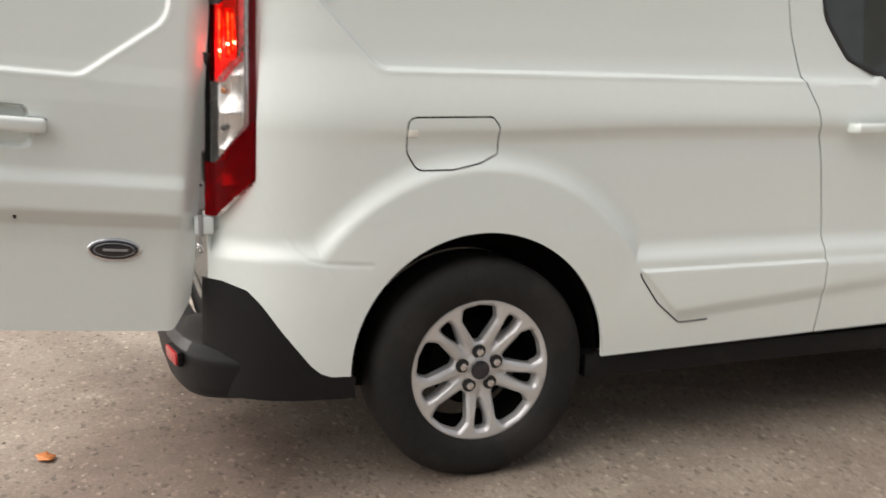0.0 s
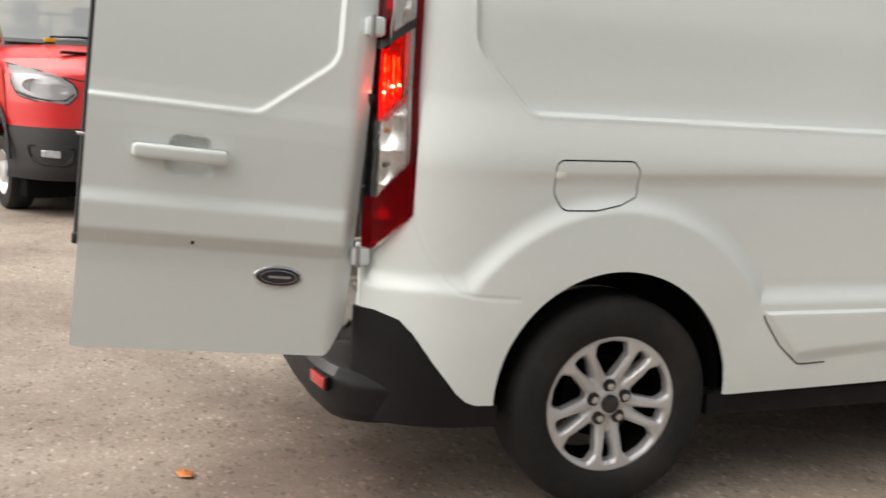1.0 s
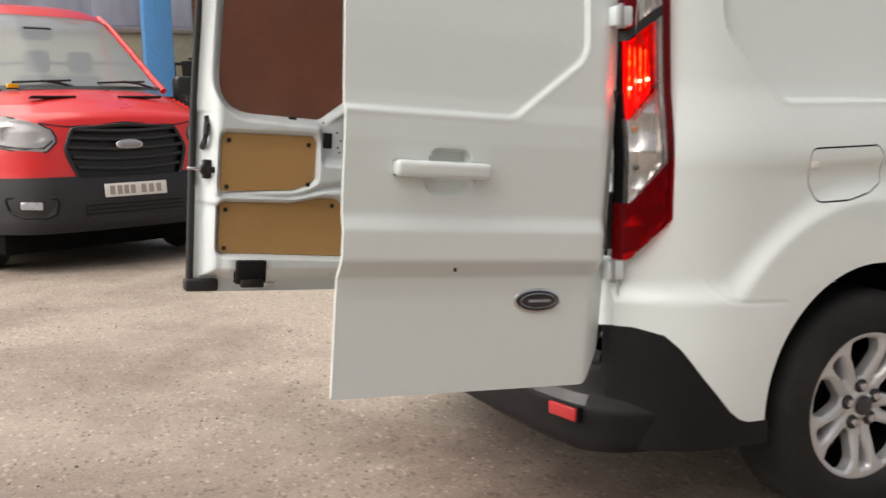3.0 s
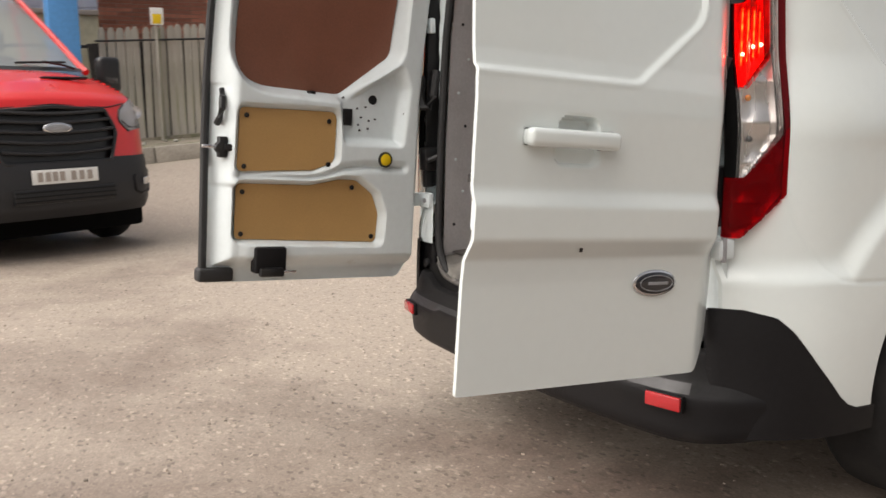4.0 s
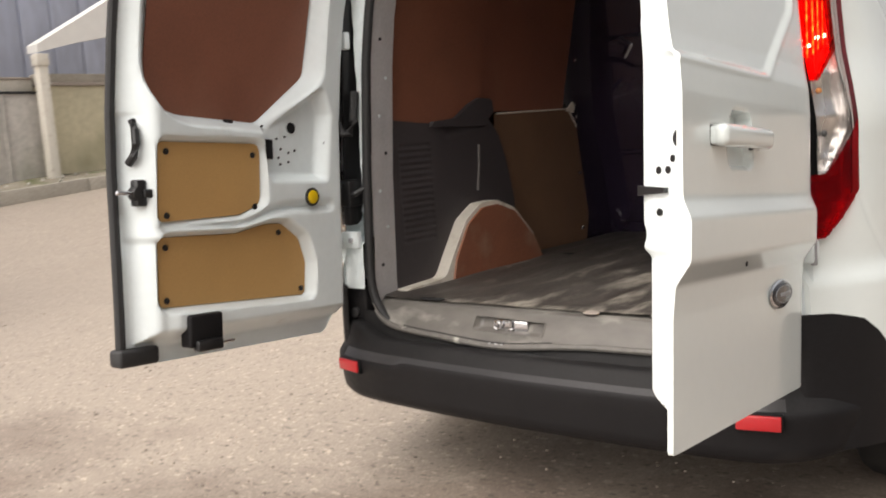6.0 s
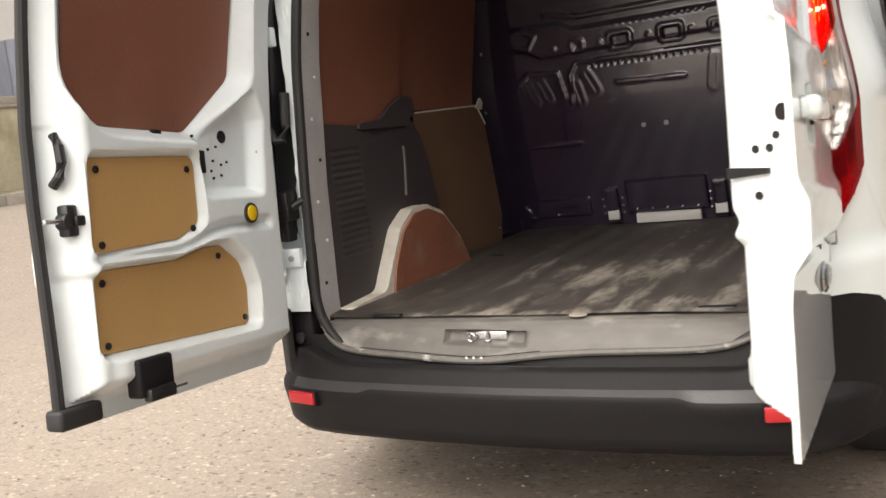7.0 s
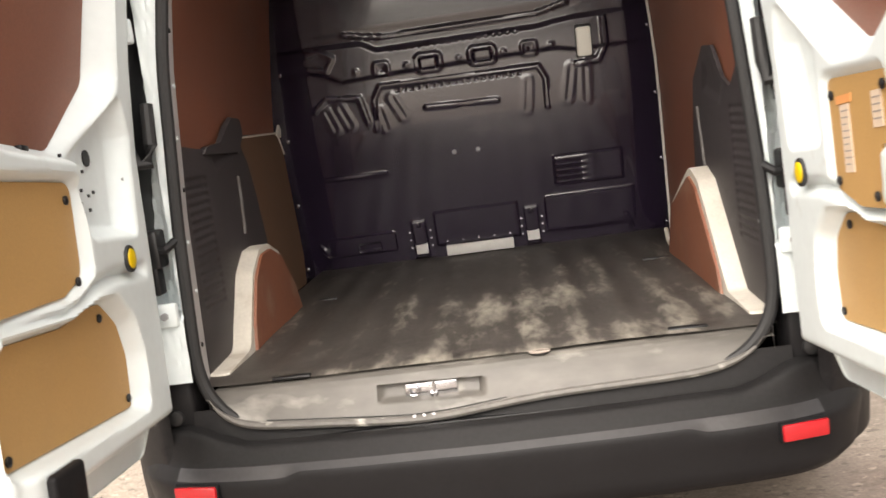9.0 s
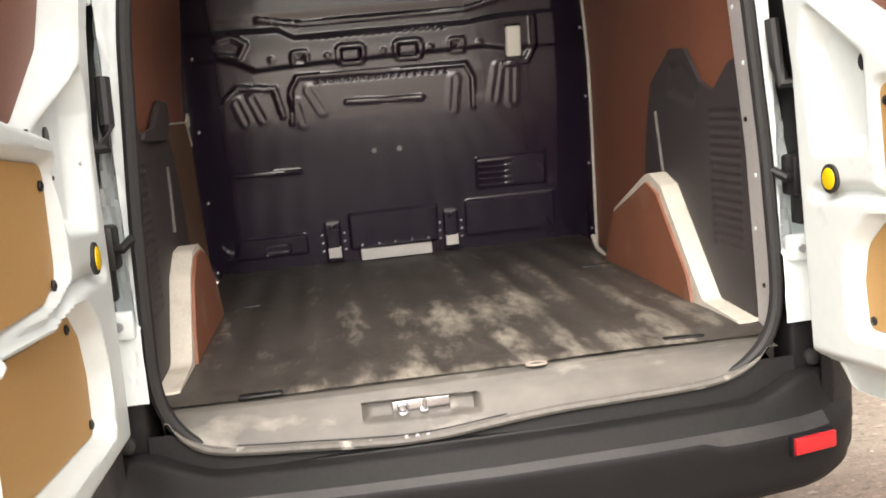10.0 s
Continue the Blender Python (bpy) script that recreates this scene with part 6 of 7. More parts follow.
lampbox = part("load_lamp", box(-0.027, 0.027, -0.012, 0.014, -0.054, 0.054, 0.008, 3), LOAD_LAMP, van, "white load space lamp, a faint glow standing in for its reflection", m=pose(0.452, on_bulkhead(0.452, 1.327, 0.008), 1.322, 14, 0, 0))
part("lamp_base", box(-0.031, 0.031, 0.004, 0.022, -0.060, 0.060, 0.004), BLACK, lampbox)


# ---- red van ----
red = empty("red_van", pose(-5.56, -0.30, float(ground_height(np.array(-6.4), np.array(-0.6))), 0, 0, 20) @ Matrix.Diagonal((1, 1.06, 1, 1)), "parked red pickup van with black grille and bumper", "van")
# its own axes: x towards the nose, y to its left, z up; the nose is at x = 0
NOSE = [(0.00, -0.06, 0.26), (0.05, 0.0, 0.34), (0.16, 0.01, 0.50), (0.24, -0.01, 0.64), (0.30, -0.035, 0.73), (0.40, -0.06, 0.90), (0.50, -0.10, 1.06), (0.56, -0.15, 1.15),
        (0.60, -0.22, 1.195), (0.70, -0.48, 1.29), (0.80, -0.86, 1.38), (0.84, -1.10, 1.415)]
SCREEN = [(0.0, -1.03, 1.40), (0.1, -1.14, 1.47), (0.9, -2.05, 2.165), (1.0, -2.20, 2.245)]


def raised(z):
    """The body sits high on its wheels."""
    return z + 0.08 + 0.05 * np.clip((z - 0.7) / 0.5, 0, 1)


def along(table, q):
    t, x, z = np.array(table).T
    return np.interp(q, t, x), raised(np.interp(q, t, z))


def nose_place(off=0.0):
    def place(y, q):
        x, z = along(NOSE, q)
        a = np.abs(y)
        x = x - 0.22 * np.clip(a, 0, 2) ** 2.5 - 0.42 * np.clip((a - 0.55) / 0.45, 0, 1.2) ** 3.2
        return x + off, y, z - 0.06 * a ** 2 * smooth01((q - 0.45) / 0.2) + off * smooth01((q - 0.5) / 0.2)
    return place


ys = steps(-0.995, 0.995, 0.02)
LAMP_SHAPE = rounded([(0.552, 0.470), (0.556, 0.445), (0.630, 0.402), (0.84, 0.414), (0.93, 0.436), (0.955, 0.50), (0.935, 0.660), (0.79, 0.585), (0.63, 0.530), (0.575, 0.505)],
                     [0.01, 0.01, 0.02, 0.05, 0.03, 0.03, 0.012, 0.05, 0.05, 0.02])
GRILLE_SHAPE = rounded([(-0.42, 0.278), (0.42, 0.278), (0.505, 0.405), (0.43, 0.505), (0.0, 0.522), (-0.43, 0.505), (-0.505, 0.405)], [0.04, 0.04, 0.05, 0.04, 0.2, 0.04, 0.05])


def red_front(y, q):
    k = np.minimum(poly_dist(LAMP_SHAPE, np.abs(y), q), poly_dist(GRILLE_SHAPE, y, q))
    return np.minimum(k, q - 0.286)


sheet("bonnet", ys, steps(0.25, 0.84, 0.014), nose_place(), RED_PAINT, red, red_front, flip=True)
sheet("front_bumper", ys, steps(0.0, 0.30, 0.02), nose_place(0.014), FADED, red, lambda y, q: np.minimum(0.292 - q + 0 * y, poly_dist(GRILLE_SHAPE, y, q)), flip=True)
sheet("grille_backing", steps(-0.53, 0.53, 0.03), steps(0.24, 0.55, 0.02), nose_place(-0.035), BLACK, red, flip=True)
rim_pts = [tuple(float(c) for c in nose_place(0.006)(np.array(y), np.array(q))) for y, q in GRILLE_SHAPE]
grille = part("grille_frame", tube(rim_pts, 0.016, 8, closed=True), BLACK, red)
for q, w in ((0.318, 0.425), (0.362, 0.455), (0.406, 0.475), (0.450, 0.46), (0.490, 0.43)):
    bar = [tuple(float(c) for c in nose_place(0.0)(np.array(y), np.array(q + 0.014 * (y / w) ** 2))) for y in np.linspace(-w, w, 15)]
    part("grille_bar", tube(bar, 0.021, 8, squash=0.75), FADED, grille)
hood_gap = [tuple(float(c) for c in nose_place(0.003)(np.array(y), np.array(q))) for y, q in ((-0.94, 0.668), (-0.79, 0.594), (-0.63, 0.540), (-0.50, 0.522), (-0.43, 0.518), (0.0, 0.534), (0.43, 0.518), (0.50, 0.522), (0.63, 0.540), (0.79, 0.594), (0.94, 0.668))]
part("bonnet_gap", tube(hood_gap, 0.0055, 6), BLACK, red)
bx, by, bz = (float(c) for c in nose_place(0.018)(np.array(0.0), np.array(0.425)))
bm = bmesh.new()
bmesh.ops.create_uvsphere(bm, u_segments=28, v_segments=12, radius=1.0, matrix=Matrix.Translation((bx, 0, bz)) @ Matrix.Diagonal((0.014, 0.115, 0.046, 1)))
rb = part("badge", bm, CHROME, red, "oval badge with chrome rim")
bm = bmesh.new()
bmesh.ops.create_uvsphere(bm, u_segments=28, v_segments=12, radius=1.0, matrix=Matrix.Translation((bx + 0.004, 0, bz)) @ Matrix.Diagonal((0.014, 0.102, 0.036, 1)))
part("badge_face", bm, PRIMER, rb)
for sign in (1, -1):
    def lamp_keep(y, q):
        return -poly_dist(LAMP_SHAPE, np.abs(y), q)
    hl = sheet("headlamp", steps(0.46, 0.98, 0.012), steps(0.38, 0.68, 0.008), lambda y, q: nose_place(0.004)(sign * y, q), HEAD_LENS, red, lambda y, q: lamp_keep(y, q), flip=sign > 0, label="clear headlamp")
    sheet("headlamp_reflector", steps(0.46, 0.98, 0.015), steps(0.38, 0.68, 0.01), lambda y, q: nose_place(-0.05)(sign * y, q), LAMP_BEZEL, hl, lambda y, q: lamp_keep(y, q) + 0.012, flip=sign > 0)
    for y, q, r in ((0.68, 0.468, 0.050), (0.83, 0.490, 0.058)):
        c = [float(v) for v in nose_place(-0.03)(np.array(sign * y), np.array(q))]
        bm = lathe([(0.012, r * 1.25), (0.008, r * 1.2), (-0.004, r), (-0.014, r * 0.6), (-0.018, r * 0.1)], 24)
        bm.transform(Matrix.Translation(c) @ pose(0, 0, 0, 0, 0, sign * 25) @ Matrix.Diagonal((1, 1.25, 0.8, 1)))
        bowl = part("headlamp_bowl", bm, LAMP_BEZEL, hl)
        bm = bmesh.new()
        bmesh.ops.create_uvsphere(bm, u_segments=14, v_segments=8, radius=r * 0.26, matrix=Matrix.Translation((c[0] - 0.010, c[1], c[2])))
        part("headlamp_bulb", bm, LAMP_GLASS, bowl)
    blade = [tuple(float(v) for v in nose_place(-0.008)(np.array(sign * y), np.array(q))) for y, q in ((0.575, 0.452), (0.64, 0.420), (0.75, 0.418), (0.86, 0.430), (0.925, 0.452))]
    part("headlamp_blade", tube(blade, 0.018, 8, squash=0.6), FADED, hl, "dark lower blade of the headlamp")
    rim = [tuple(float(v) for v in nose_place(0.003)(np.array(sign * y), np.array(q))) for y, q in LAMP_SHAPE]
    part("headlamp_seal", tube(rim, 0.007, 6, closed=True), BLACK, hl)
    def fog_at(y, q, off):
        return tuple(float(c) for c in nose_place(off)(np.array(sign * y), np.array(q)))
    fog_edge = rounded([(0.62, 0.110), (0.60, 0.190), (0.90, 0.200), (0.88, 0.125), (0.82, 0.095), (0.68, 0.090)], 0.02)
    fog = part("fog_surround", tube([fog_at(y, q, 0.016) for y, q in fog_edge], 0.012, 6, closed=True), PLASTIC, red)
    part("fog_recess", plate(fog_edge, 0.004, 0.0, lambda y, q, w: fog_at(y, q, 0.0155 + w)), BLACK, fog)
    part("fog_lamp", plate(rounded([(0.71, 0.135), (0.71, 0.175), (0.83, 0.178), (0.83, 0.138)], 0.01), 0.016, 0.004, lambda y, q, w: fog_at(y, q, 0.018 + w)), LAMP_GLASS, fog, "small clear fog lamp")
    part("bonnet_slot", box(-0.028, 0.028, -0.19, 0.19, -0.010, 0.005, 0.004), BLACK, red, m=pose(-0.62, sign * 0.37, 1.455, 0, -16, -sign * 7))
    part("mirror_arm", box(-1.47, -1.37, sign * 0.92, sign * 1.16, 1.42, 1.48, 0.015), BLACK, red)
    mir = part("mirror", box(-0.07, 0.07, -0.11, 0.11, -0.17, 0.17, 0.05, 4), BLACK, red, m=pose(-1.40, sign * 1.21, 1.52))
    part("mirror_indicator", box(0.062, 0.078, -0.05, 0.06, -0.09, -0.02, 0.008), CLEAR_LENS, mir)

    def cab(x, z):
        y = 0.975 + 0.02 * np.sin((z - 0.3) * 2.2) - 0.13 * np.clip(z - 1.35, 0, 2) ** 1.3 - 0.26 * np.clip(x + 0.55, 0, 1) ** 1.4
        return x, sign * y, raised(z)
    pane = rounded([(-1.30, 1.34), (-1.46, 1.45), (-2.10, 1.98), (-2.45, 2.02), (-2.48, 1.36)], 0.04)

    def cab_keep(x, z):
        t, sx, sz = np.array(SCREEN).T
        nx, nz = [-3, -2.42, -2.26, -1.34, -1.10, -0.86, -0.48, -0.26], [2.16, 2.13, 2.07, 1.46, 1.41, 1.37, 1.29, 1.19]
        k = np.minimum(np.interp(x, nx, nz) - z, z - 0.42)
        k = np.minimum(k, poly_dist(pane, x, z))
        k = np.minimum(k, np.interp(z, [row[2] for row in NOSE], [row[1] for row in NOSE]) - 0.592 - x)
        return np.minimum(k, np.hypot(x + 0.98, z - 0.38) - 0.46)
    sheet("cab_side", steps(-2.55, -0.50, 0.025), steps(0.40, 2.2, 0.025), cab, RED_PAINT, red, cab_keep, flip=sign > 0)
    sheet("side_glass", steps(-2.5, -1.0, 0.05), steps(1.3, 2.1, 0.05), lambda x, z: (x, cab(x, z)[1] - sign * 0.015, raised(z)), GLASS_SKY, red, lambda x, z: -poly_dist(pane, x, z) + 0.01, flip=sign > 0)

    def cladding(x, z):
        return x, cab(x, z)[1] + sign * 0.014, raised(z)
    sheet("side_cladding", steps(-2.5, -0.60, 0.02), steps(0.42, 0.98, 0.02), cladding, FADED, red,
          lambda x, z: np.minimum(np.minimum(np.hypot(x + 0.98, z - 0.38) - 0.45, z - 0.50), np.maximum(0.66 - z, 0.53 - np.hypot(x + 0.98, z - 0.38))), flip=sign > 0)
    arch_pts = [(-0.98 + 0.47 * math.cos(a), sign * (float(cab(np.array(-0.98), np.array(0.8))[1]) * sign + 0.006), 0.46 + 0.47 * math.sin(a)) for a in np.linspace(0.1, math.pi - 0.1, 20)]
    part("arch_lip", tube(arch_pts, 0.016, 8), FADED, red)
    part("cab_step", box(-2.4, -1.5, sign * 0.80, sign * 0.97, 0.38, 0.50, 0.02), DARK, red)
    for wx in (-0.98, -4.0):
        wh = new("wheel")
        wh.parent = red
        wh.matrix_basis = pose(wx, sign * 0.86, 0.345, 0, 0, 90 * sign)
        part("tyre", lathe([(-0.10, 0.21), (-0.112, 0.27), (-0.10, 0.325), (-0.06, 0.345), (0.06, 0.345), (0.10, 0.325), (0.112, 0.27), (0.10, 0.21)], 48), TYRE, wh)
        part("rim", lathe([(0.09, 0.215), (0.10, 0.205), (0.06, 0.17), (0.02, 0.15), (0.05, 0.11), (0.10, 0.10), (0.115, 0.06), (0.115, 0.0)], 40), ALLOY, wh)
        for i in range(10):
            a = 2 * math.pi * i / 10
            part("rim_hole", cyl(0.021, 0.02, pose(0.040, math.cos(a) * 0.152, math.sin(a) * 0.152, 0, 90, 0), 14), BLACK, wh)


def screen_place(off=0.0):
    def place(y, q):
        x, z = along(SCREEN, q)
        half = 0.925 - 0.09 * q
        return x - 0.22 * np.abs(y) ** 2.4 + off, y * half, z + off - 0.045 * np.abs(y) ** 6 * np.clip(q, 0, 1) ** 2
    return place


sheet("windscreen", steps(-0.93, 0.93, 0.05), steps(0.04, 0.90, 0.05), screen_place(), GLASS_SKY, red, flip=True, label="windscreen with its pale reflection put into the glass colour")
sheet("scuttle", steps(-0.95, 0.95, 0.05), np.array([0.0, 0.02, 0.05]), screen_place(0.004), BLACK, red, flip=True)
sheet("header_rail", steps(-1, 1, 0.05), np.array([0.89, 0.93, 0.97, 1.0]), screen_place(0.002), RED_PAINT, red, flip=True)
for s in (1, -1):
    part("screen_pillar", tube([tuple(float(c) for c in screen_place()(np.array(s * 0.985), np.array(q))) for q in np.linspace(0, 1, 8)], 0.032, 8), RED_PAINT, red)


def roof_place(y, t):
    x, side, z = screen_place(0.002)(y, np.ones_like(t))
    return x - t, side * (1 + 0.03 * t), z + 0.05 * smooth01(t / 0.25)


sheet("cab_roof", steps(-1, 1, 0.05), steps(0, 0.75, 0.05), roof_place, RED_PAINT, red, skirt=(0, 0, -0.06), flip=True)

part("cab_back", box(-2.56, -2.50, -0.90, 0.90, 0.6, 1.45, 0.03), RED_PAINT, red)
part("cab_lining", box(-2.495, -2.46, -0.86, 0.86, 0.7, 1.44, 0.01), LAMP_WHITE, red)
part("dashboard", box(-1.62, -1.18, -0.88, 0.88, 1.15, 1.50, 0.08, 3), TRIM, red)
part("roof_sensor", box(-1.96, -1.84, -0.14, 0.14, 2.04, 2.16, 0.03), BLACK, red)
for y0, y1 in ((-0.50, -0.02), (0.22, 0.70)):
    wip = part("wiper", tube([(-1.11 - 0.22 * abs(y) ** 2.4, y, 1.600 + 0.04 * (y - y0)) for y in np.linspace(y0, y1, 8)], 0.011, 6), BLACK, red)
    part("wiper_arm", tube([(-1.08, y1 + 0.02, 1.555), (-1.11, y1 - 0.1, 1.595), (-1.13, (y0 + y1) / 2, 1.615)], 0.012, 6), BLACK, wip)
part("paper_tag", box(-1.11, -1.08, -0.56, -0.47, 1.548, 1.585, 0.002), YELLOW, red, "small yellow tag under the wiper")
for y in (-0.45, 0.10, 0.52):
    st = part("seat_back", box(-2.28, -2.13, y - 0.2, y + 0.2, 1.1, 1.72, 0.06, 3), TRIM, red, "grey seat back behind the screen")
    part("headrest", box(-2.26, -2.16, y - 0.12, y + 0.12, 1.74, 1.96, 0.05, 3), TRIM, st)
np_y = [tuple(float(c) for c in nose_place(0.016)(np.array(0.0), np.array(0.213)))]
px, _, pz = np_y[0]
plate_ob = part("number_plate", box(-0.006, 0.006, -0.26, 0.26, -0.056, 0.056, 0.004), PAPER, red, "white front number plate with dark bars", m=pose(px + 0.008, 0, pz, 0, -4, 0))
for i, y in enumerate((-0.20, -0.14, -0.085, -0.03, 0.06, 0.125, 0.19)):
    part("plate_bar", box(0.0055, 0.0085, y - 0.020, y + 0.020, -0.036, 0.036, 0.0), INK, plate_ob)
part("lower_grille", box(-0.03, 0.026, -0.40, 0.40, 0.465, 0.58, 0.01), BLACK, red)
for z in (0.49, 0.525, 0.56):
    part("lower_grille_bar", box(0.015, 0.034, -0.40, 0.40, z - 0.008, z + 0.008, 0.004), PLASTIC, red)
# chassis filled out low and full width, to deepen the shade on the ground
part("chassis_shade_box", box(-5.4, -0.42, -0.90, 0.90, 0.16, 0.52, 0.03), DARK, red)
for sign in (1, -1):
    part("side_guard", box(-3.6, -2.6, sign * 0.80, sign * 0.96, 0.42, 0.80, 0.02), DARK, red)
part("drop_side_bed", box(-5.6, -2.75, -1.02, 1.02, 0.92, 1.36, 0.02, 2, bm=box(-5.6, -2.75, -1.0, 1.0, 0.80, 0.90, 0.01)), RED_PAINT, red, "red drop-side load bed")
part("bed_headboard", box(-2.75, -2.68, -1.0, 1.0, 0.9, 1.45, 0.02), RED_PAINT, red)

# ---- fence, verge and buildings ----
FX = -13.4


def base_z(y):
    """Foot of the fence, which climbs along the yard's far side."""
    return 0.585 + 0.064 * (np.clip(y, -4, 7) - 2.3)


fence = empty("palisade_fence", pose(FX, 0, 0), "weathered grey palisade fence streaked with moss", "fence")
pale_rng = random.Random(21)
pale_meshes = []
for wide in (0.104, 0.118, 0.131):
    pale_bm = bmesh.new()
    plate([(0, -0.1), (wide, -0.1), (wide, 1.775), (wide * 0.72, 1.845), (wide * 0.28, 1.845), (0, 1.775)], 0.022, 0.003, lambda u, v, w: (w, u, v), bm=pale_bm)
    first = part("pale", pale_bm, FENCE, fence, m=pose(0.0, 1.52 + len(pale_meshes) * 0.134, float(base_z(1.6))))
    pale_meshes.append(first.data)
for i in range(3, 24):
    y = 1.52 + i * 0.134
    if 3.50 < y < 4.02:
        continue
    o = new("pale", pale_rng.choice(pale_meshes))
    o.parent = fence
    o.matrix_local = pose(pale_rng.uniform(-0.008, 0.008), y, float(base_z(y)) + pale_rng.uniform(-0.03, 0.03), pale_rng.uniform(-0.8, 0.8), 0, 0)
for y0, y1 in ((1.45, 2.45), (2.46, 3.56), (4.02, 4.74)):
    a, b = float(base_z(y0)), float(base_z(y1))
    turn = math.degrees(math.atan2(b - a, y1 - y0))
    # dark sheet added behind the pales, standing in for shade in the gaps
    part("gap_shade_panel", box(-0.040, -0.030, 0.0, y1 - y0, -0.1, 1.60, 0.0), SHADOW_BOARD, fence, m=pose(0, y0, a, turn, 0, 0))
    part("bottom_rail", box(0.022, 0.060, 0.0, y1 - y0, -0.03, 0.05, 0.006), SOIL, fence, m=pose(0, y0, a, turn, 0, 0))
part("top_rail", tube([(0.085, y, float(base_z(y)) + 1.60 - 0.02 * (y - 3)) for y in np.linspace(1.45, 4.76, 10)], 0.016, 8), BLACK, fence)
for y in (2.44, 4.72):
    z0 = float(base_z(y))
    part("fence_post", box(0.02, 0.08, y - 0.035, y + 0.035, z0 - 0.3, z0 + 1.80, 0.01), FENCE, fence)

panel_wall = empty("panel_wall", pose(FX, 4.76, 0.50), "grey concrete panel wall with a dark top rail", "wall")
for k in range(2):
    part("wall_panel", box(-0.06, 0.03, k * 0.605 + 0.005, k * 0.605 + 0.600, -0.3, 1.70, 0.01), PANEL_PALE, panel_wall)
    part("panel_post", box(-0.06, 0.06, k * 0.605 - 0.02, k * 0.605 + 0.02, -0.3, 1.70, 0.008), PANEL_PALE, panel_wall)
part("top_rail", box(-0.02, 0.06, 0.0, 1.21, 1.69, 1.73, 0.005), BLACK, panel_wall)
part("capping_band", box(-0.30, -0.10, 0.0, 1.21, 1.70, 1.93, 0.01), CAP_PALE, panel_wall)
part("gutter", box(-0.34, -0.08, 0.0, 1.21, 1.93, 1.97, 0.01), INK, panel_wall)

tagged(sheet("verge", np.array([-14.2, -13.4, -13.0, -12.6, -12.2]), steps(-8, 14, 0.3),
             lambda x, y: (x, y, base_z(y) + 0.005 - 0.075 * np.clip((x + 13.4) / 1.2, 0, 1) + 0.02 * np.sin(y * 3.1 + x * 5)), SOIL), "soil verge with litter below the fence", "verge", kind="structure")
rng = random.Random(9)
for k in range(11):
    y0 = -8 + k * 2.0
    a, b = float(base_z(y0)), float(base_z(y0 + 2.0))
    tagged(part("kerb", box(-0.07, 0.07, 0.006, 1.994, -0.4, 0.0, 0.018), CONCRETE, None, m=pose(-12.25, y0, a - 0.045, math.degrees(math.atan2(b - a, 2.0)), 0, 0)),
           "pale concrete kerb edging the yard", "kerb", "kerb stones", kind="structure")
litter = bmesh.new()
for i in range(60):
    y = rng.uniform(-2, 8)
    x = rng.uniform(-13.2, -12.4)
    s = rng.uniform(0.012, 0.045)
    z = float(base_z(y)) - 0.07 * (x + 13.4) / 1.2 + 0.02
    bmesh.ops.create_cone(
        litter, cap_ends=True, segments=6, radius1=s, radius2=s * 0.6, depth=0.04, matrix=Matrix.Translation((x, y, z)) @ pose(0, 0, 0, rng.uniform(-25, 25), rng.uniform(-25, 25), 0))
tagged(part("verge_litter", litter, PAPER_DIRTY, None, smooth=False), "pale scraps and stones lying on the verge", "litter", kind="stuff")

sign_post = empty("sign_post", pose(FX + 0.15, 2.40, 0.40), "grey post with a small yellow and white sign", "sign")
part("post", cyl(0.026, 2.7, pose(0, 0, 0.9), 14), FENCE, sign_post)
part("sign_panel", box(0.05, 0.07, -0.105, 0.105, 2.03, 2.30, 0.006), PAPER, sign_post, "white sign panel")
part("sign_face", box(0.068, 0.076, -0.070, 0.070, 2.05, 2.20, 0.003), YELLOW, sign_post, "yellow sign face")

pillar_thing = empty("blue_post", pose(FX - 0.10, 3.79, 0.50), "tall blue painted steel post, faded near its foot", "post")
part("shaft", box(-0.16, 0.16, -0.225, 0.225, 1.70, 7.0, 0.03), BLUE, pillar_thing)
part("lower_shaft", box(-0.158, 0.158, -0.222, 0.222, -0.3, 1.70, 0.03), BLUE_WORN, pillar_thing, "faded streaked lower part of the post")

post_far = empty("blue_post", pose(FX + 0.35, 0.94, 0.30), "tall blue painted steel post beside the clad unit", "post")
part("shaft", box(-0.20, 0.20, -0.22, 0.22, -0.3, 7.0, 0.03), BLUE, post_far)
part("base_plate", box(-0.26, 0.26, -0.28, 0.28, -0.3, 0.10, 0.02), BLUE, post_far)
unit = empty("clad_unit", pose(-14.2, -9.0, 0.3), "slate grey clad unit with a pale lower wall", "building")
part("lower_wall", box(-0.3, 0.0, 0, 10.7, -0.6, 2.38, 0.02), CREAM_WALL, unit)
part("upper_wall", box(-0.3, 0.03, 0, 10.7, 2.40, 7.0, 0.02), PANEL_GREY, unit)
part("flashing", box(-0.1, 0.06, 0, 10.7, 2.34, 2.42, 0.01), INK, unit)
for i in range(12):
    part("cladding_rib", box(0.025, 0.05, i * 0.9 + 0.06, i * 0.9 + 0.78, 2.46, 7.0, 0.01), PANEL_GREY, unit)
part("roof", box(-8, 0.3, -0.2, 10.9, 7.0, 7.3, 0.05), PANEL_GREY, unit)
part("guard_rail", box(0.70, 0.76, 0, 10.6, 1.76, 1.81, 0.01), BLACK, unit)
for i in range(4):
    part("rail_post", box(0.70, 0.76, 1.2 + i * 3.0, 1.26 + i * 3.0, -0.5, 1.78, 0.01), BLACK, unit)

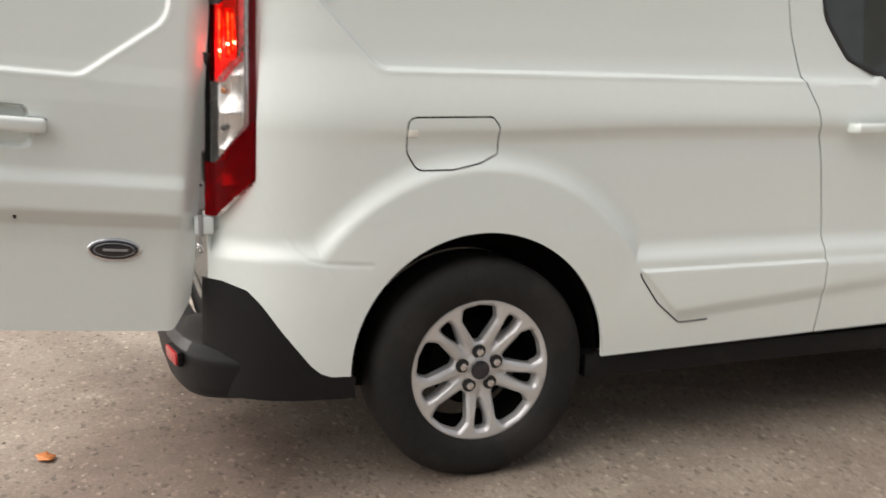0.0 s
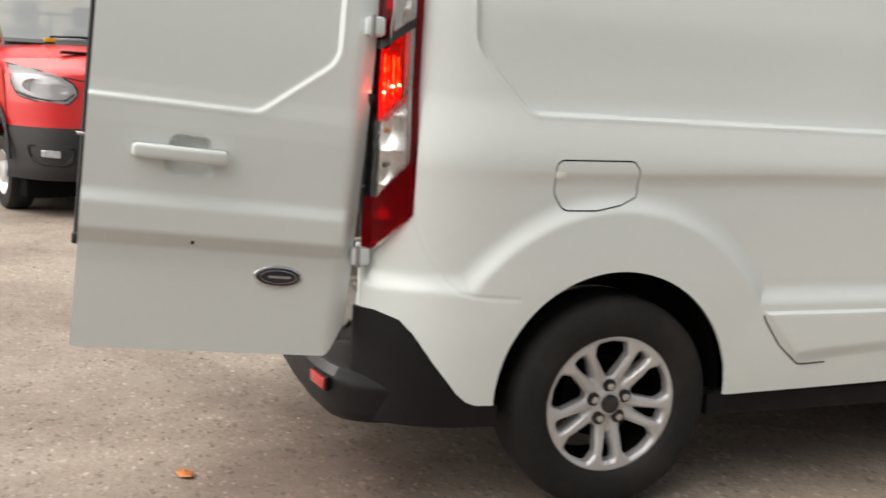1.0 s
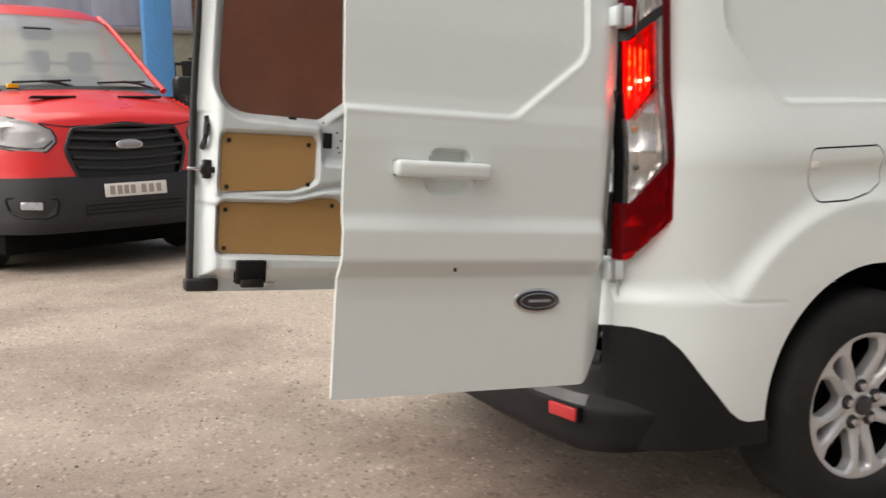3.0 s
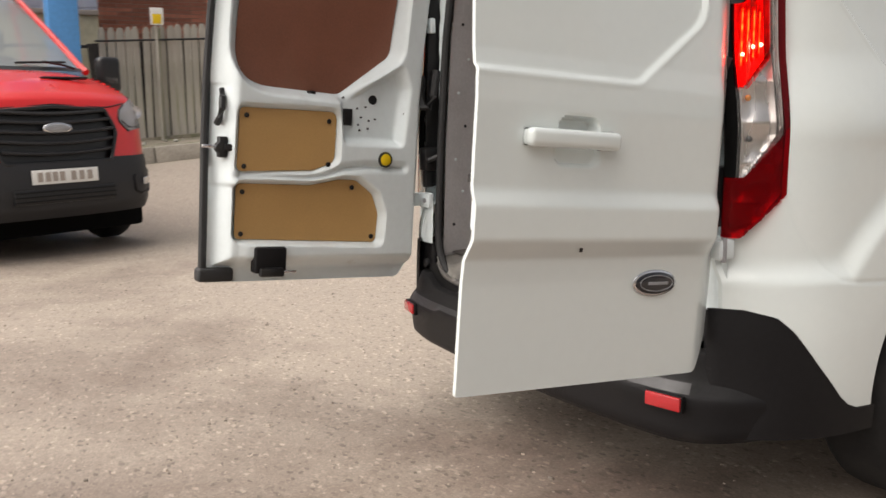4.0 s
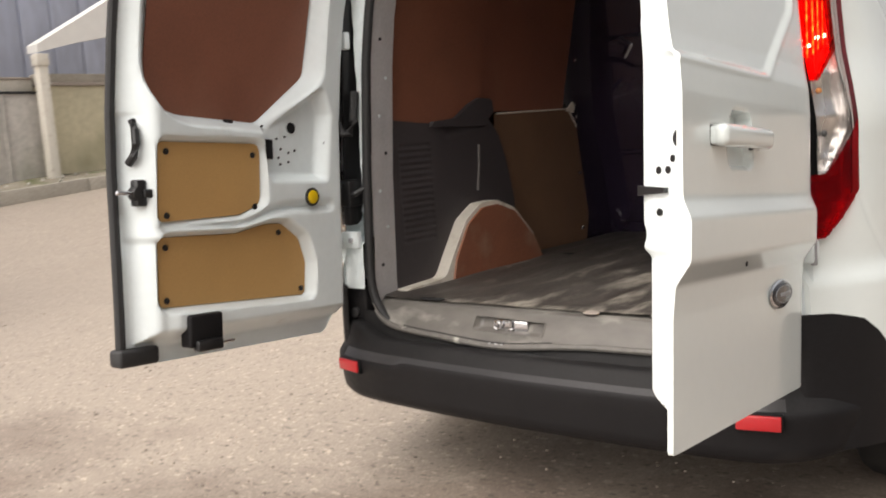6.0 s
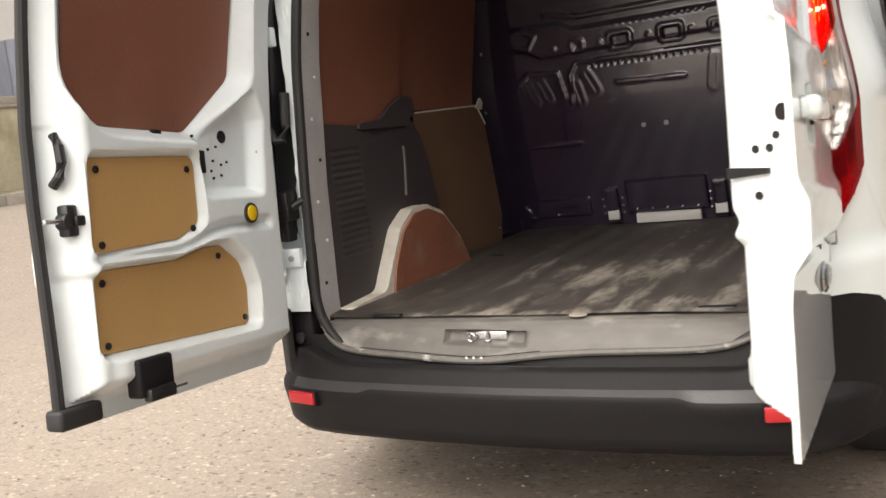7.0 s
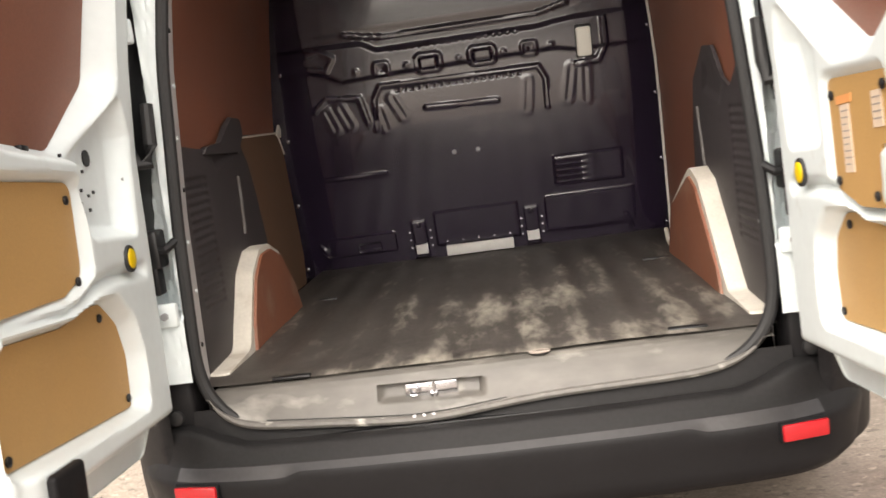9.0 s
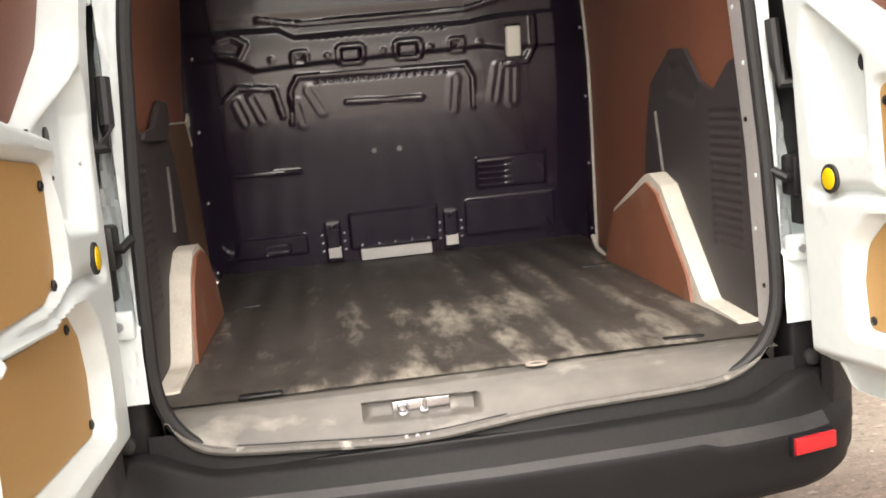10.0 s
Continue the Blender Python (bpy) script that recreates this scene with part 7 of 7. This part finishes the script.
brick_house = empty("brick_building", pose(-17.5, -16.0, 0.4), "red brick industrial building behind the fence", "building")
part("wall", box(-0.3, 0.0, 0, 21.0, -1, 8.0, 0.02), MORTAR, brick_house)
rows_bm = bmesh.new()
for r in range(46):
    for c in range(12):
        y0 = 13.6 + c * 0.60 + (0.3 if r % 2 else 0)
        z0 = 1.0 + r * 0.082
        vs = [rows_bm.verts.new((0.008, y0 + a, z0 + b)) for a, b in ((0, 0), (0.588, 0), (0.588, 0.072), (0, 0.072))]
        rows_bm.faces.new(vs)
tagged(part("brick_course", rows_bm, BRICK, brick_house, smooth=False), kind="stuff")
part("roof", box(-8, 0.3, -0.3, 20.8, 8.0, 8.3, 0.05), CONCRETE, brick_house)
part("downpipe", cyl(0.06, 8, pose(0.08, 18.2, 3.0), 10), PRIMER, brick_house)

shed = empty("clad_shed", pose(-17.0, 5.05, 0.5), "grey-blue profiled steel shed behind the wall", "building")
part("wall", box(-0.25, -0.05, 0, 22, -1, 9.0, 0.02), INK, shed)
for i in range(30):
    part("cladding_sheet", box(-0.06, 0.03, i * 0.66 + 0.012, i * 0.66 + 0.648, 2.20, 9.0, 0.015), PANEL_GREY, shed)
part("base_wall", box(-0.06, 0.05, 0, 22, -1, 2.18, 0.02), CAP_PALE, shed)
part("roof", box(-8, 0.3, -0.2, 22.2, 9.0, 9.3, 0.05), PANEL_GREY, shed)

cream = empty("cream_wall", pose(FX, 6.0, 0.66), "cream rendered yard wall with a dark coping", "wall")
part("wall", box(-0.25, 0.0, 0.02, 12, -0.4, 1.66, 0.02), CREAM_WALL, cream)
part("coping", box(-0.29, 0.04, 0.0, 12, 1.66, 1.72, 0.015), INK, cream)
part("capping_band", box(-0.22, 0.01, 0.0, 12, 1.72, 1.86, 0.01), CONCRETE, cream)
post2 = empty("canopy_post", pose(FX + 0.25, 5.965, 0.45), "cream painted post below a white canopy", "post")
part("post", box(-0.085, 0.085, -0.085, 0.085, -0.4, 2.20, 0.015), CREAM, post2)
part("cap", box(-0.11, 0.11, -0.105, 0.105, 2.16, 2.36, 0.02), CREAM, post2)
canopy = empty("white_canopy", pose(FX, 6.0, 0.0), "white sloping canopy roof beside the yard wall", "canopy")
bm = bmesh.new()
plate([(-0.08, 2.83), (0.6, 3.0), (1.7, 3.22), (5.5, 3.8), (5.5, 5.4), (3.2, 4.8), (1.7, 3.98), (0.62, 3.36), (-0.08, 2.96)], 0.35, 0.0, lambda u, v, w: (0.3 - w, u, v), bm=bm)
part("roof_skin", bm, PAPER, canopy)
part("far_post", box(-0.1, 0.1, 5.2, 5.4, 0.2, 3.6, 0.01), CREAM, canopy)

# unseen plain wall added behind the camera, to darken reflections in the van's side
tagged(part("reflection_wall_east", box(10.0, 10.4, -16.0, 8.7, -0.5, 4.6, 0.02), PANEL_WALL, None), "unseen plain grey wall closing the yard, added for reflections", "wall", kind="structure")

# ---- loose leaves and grit ----
leaf_bm = bmesh.new()
prof = [(0.035 * math.cos(t) * (1 + 0.15 * math.cos(3 * t)), 0.024 * math.sin(t) * (1 + 0.2 * math.cos(5 * t))) for t in np.linspace(0, 2 * math.pi, 19)[:-1]]
top = [leaf_bm.verts.new((x, y, 0.006 + 3.5 * x * x + 2.0 * y * y)) for x, y in prof]
mid = leaf_bm.verts.new((0, 0, 0.004))
for i in range(18):
    leaf_bm.faces.new((top[i], top[(i + 1) % 18], mid))
leaf = part("fallen_leaf", leaf_bm, LEAF, None, m=pose(0.415, -0.249, 0.001, 0, 0, 30))
leaf.modifiers.new("thick", "SOLIDIFY").thickness = 0.0012
tagged(leaf, "curled dry orange leaf lying on the tarmac", "leaf")

rng = random.Random(4)
grit_points, grit_faces = [], []
for i in range(2600):
    x, y = rng.uniform(-5.5, 3.2), rng.uniform(-2.2, 1.6)
    r = rng.uniform(0.003, 0.007) * (1.7 if rng.random() < 0.05 else 1)
    z, turn, k = float(ground_height(np.array(x), np.array(y))) - 0.002, rng.uniform(0, 6), len(grit_points)
    for f, h in ((1.0, 0.0), (0.55, rng.uniform(0.5, 0.9))):
        for q in range(5):
            a = turn + q * 2 * math.pi / 5
            grit_points.append((x + r * f * math.cos(a) * 1.2, y + r * f * math.sin(a), z + r * h))
    grit_faces += [(k + q, k + (q + 1) % 5, k + 5 + (q + 1) % 5, k + 5 + q) for q in range(5)] + [tuple(range(k + 5, k + 10))]
GRIT = material("loose_grit", (0.29, 0.245, 0.205), 0.9, var=0.3, scale=30, fine=200, island=0.45)
tagged(mesh_object("loose_grit", grit_points, grit_faces, GRIT, smooth=False), "loose stone grit scattered over the tarmac", "grit", kind="stuff")
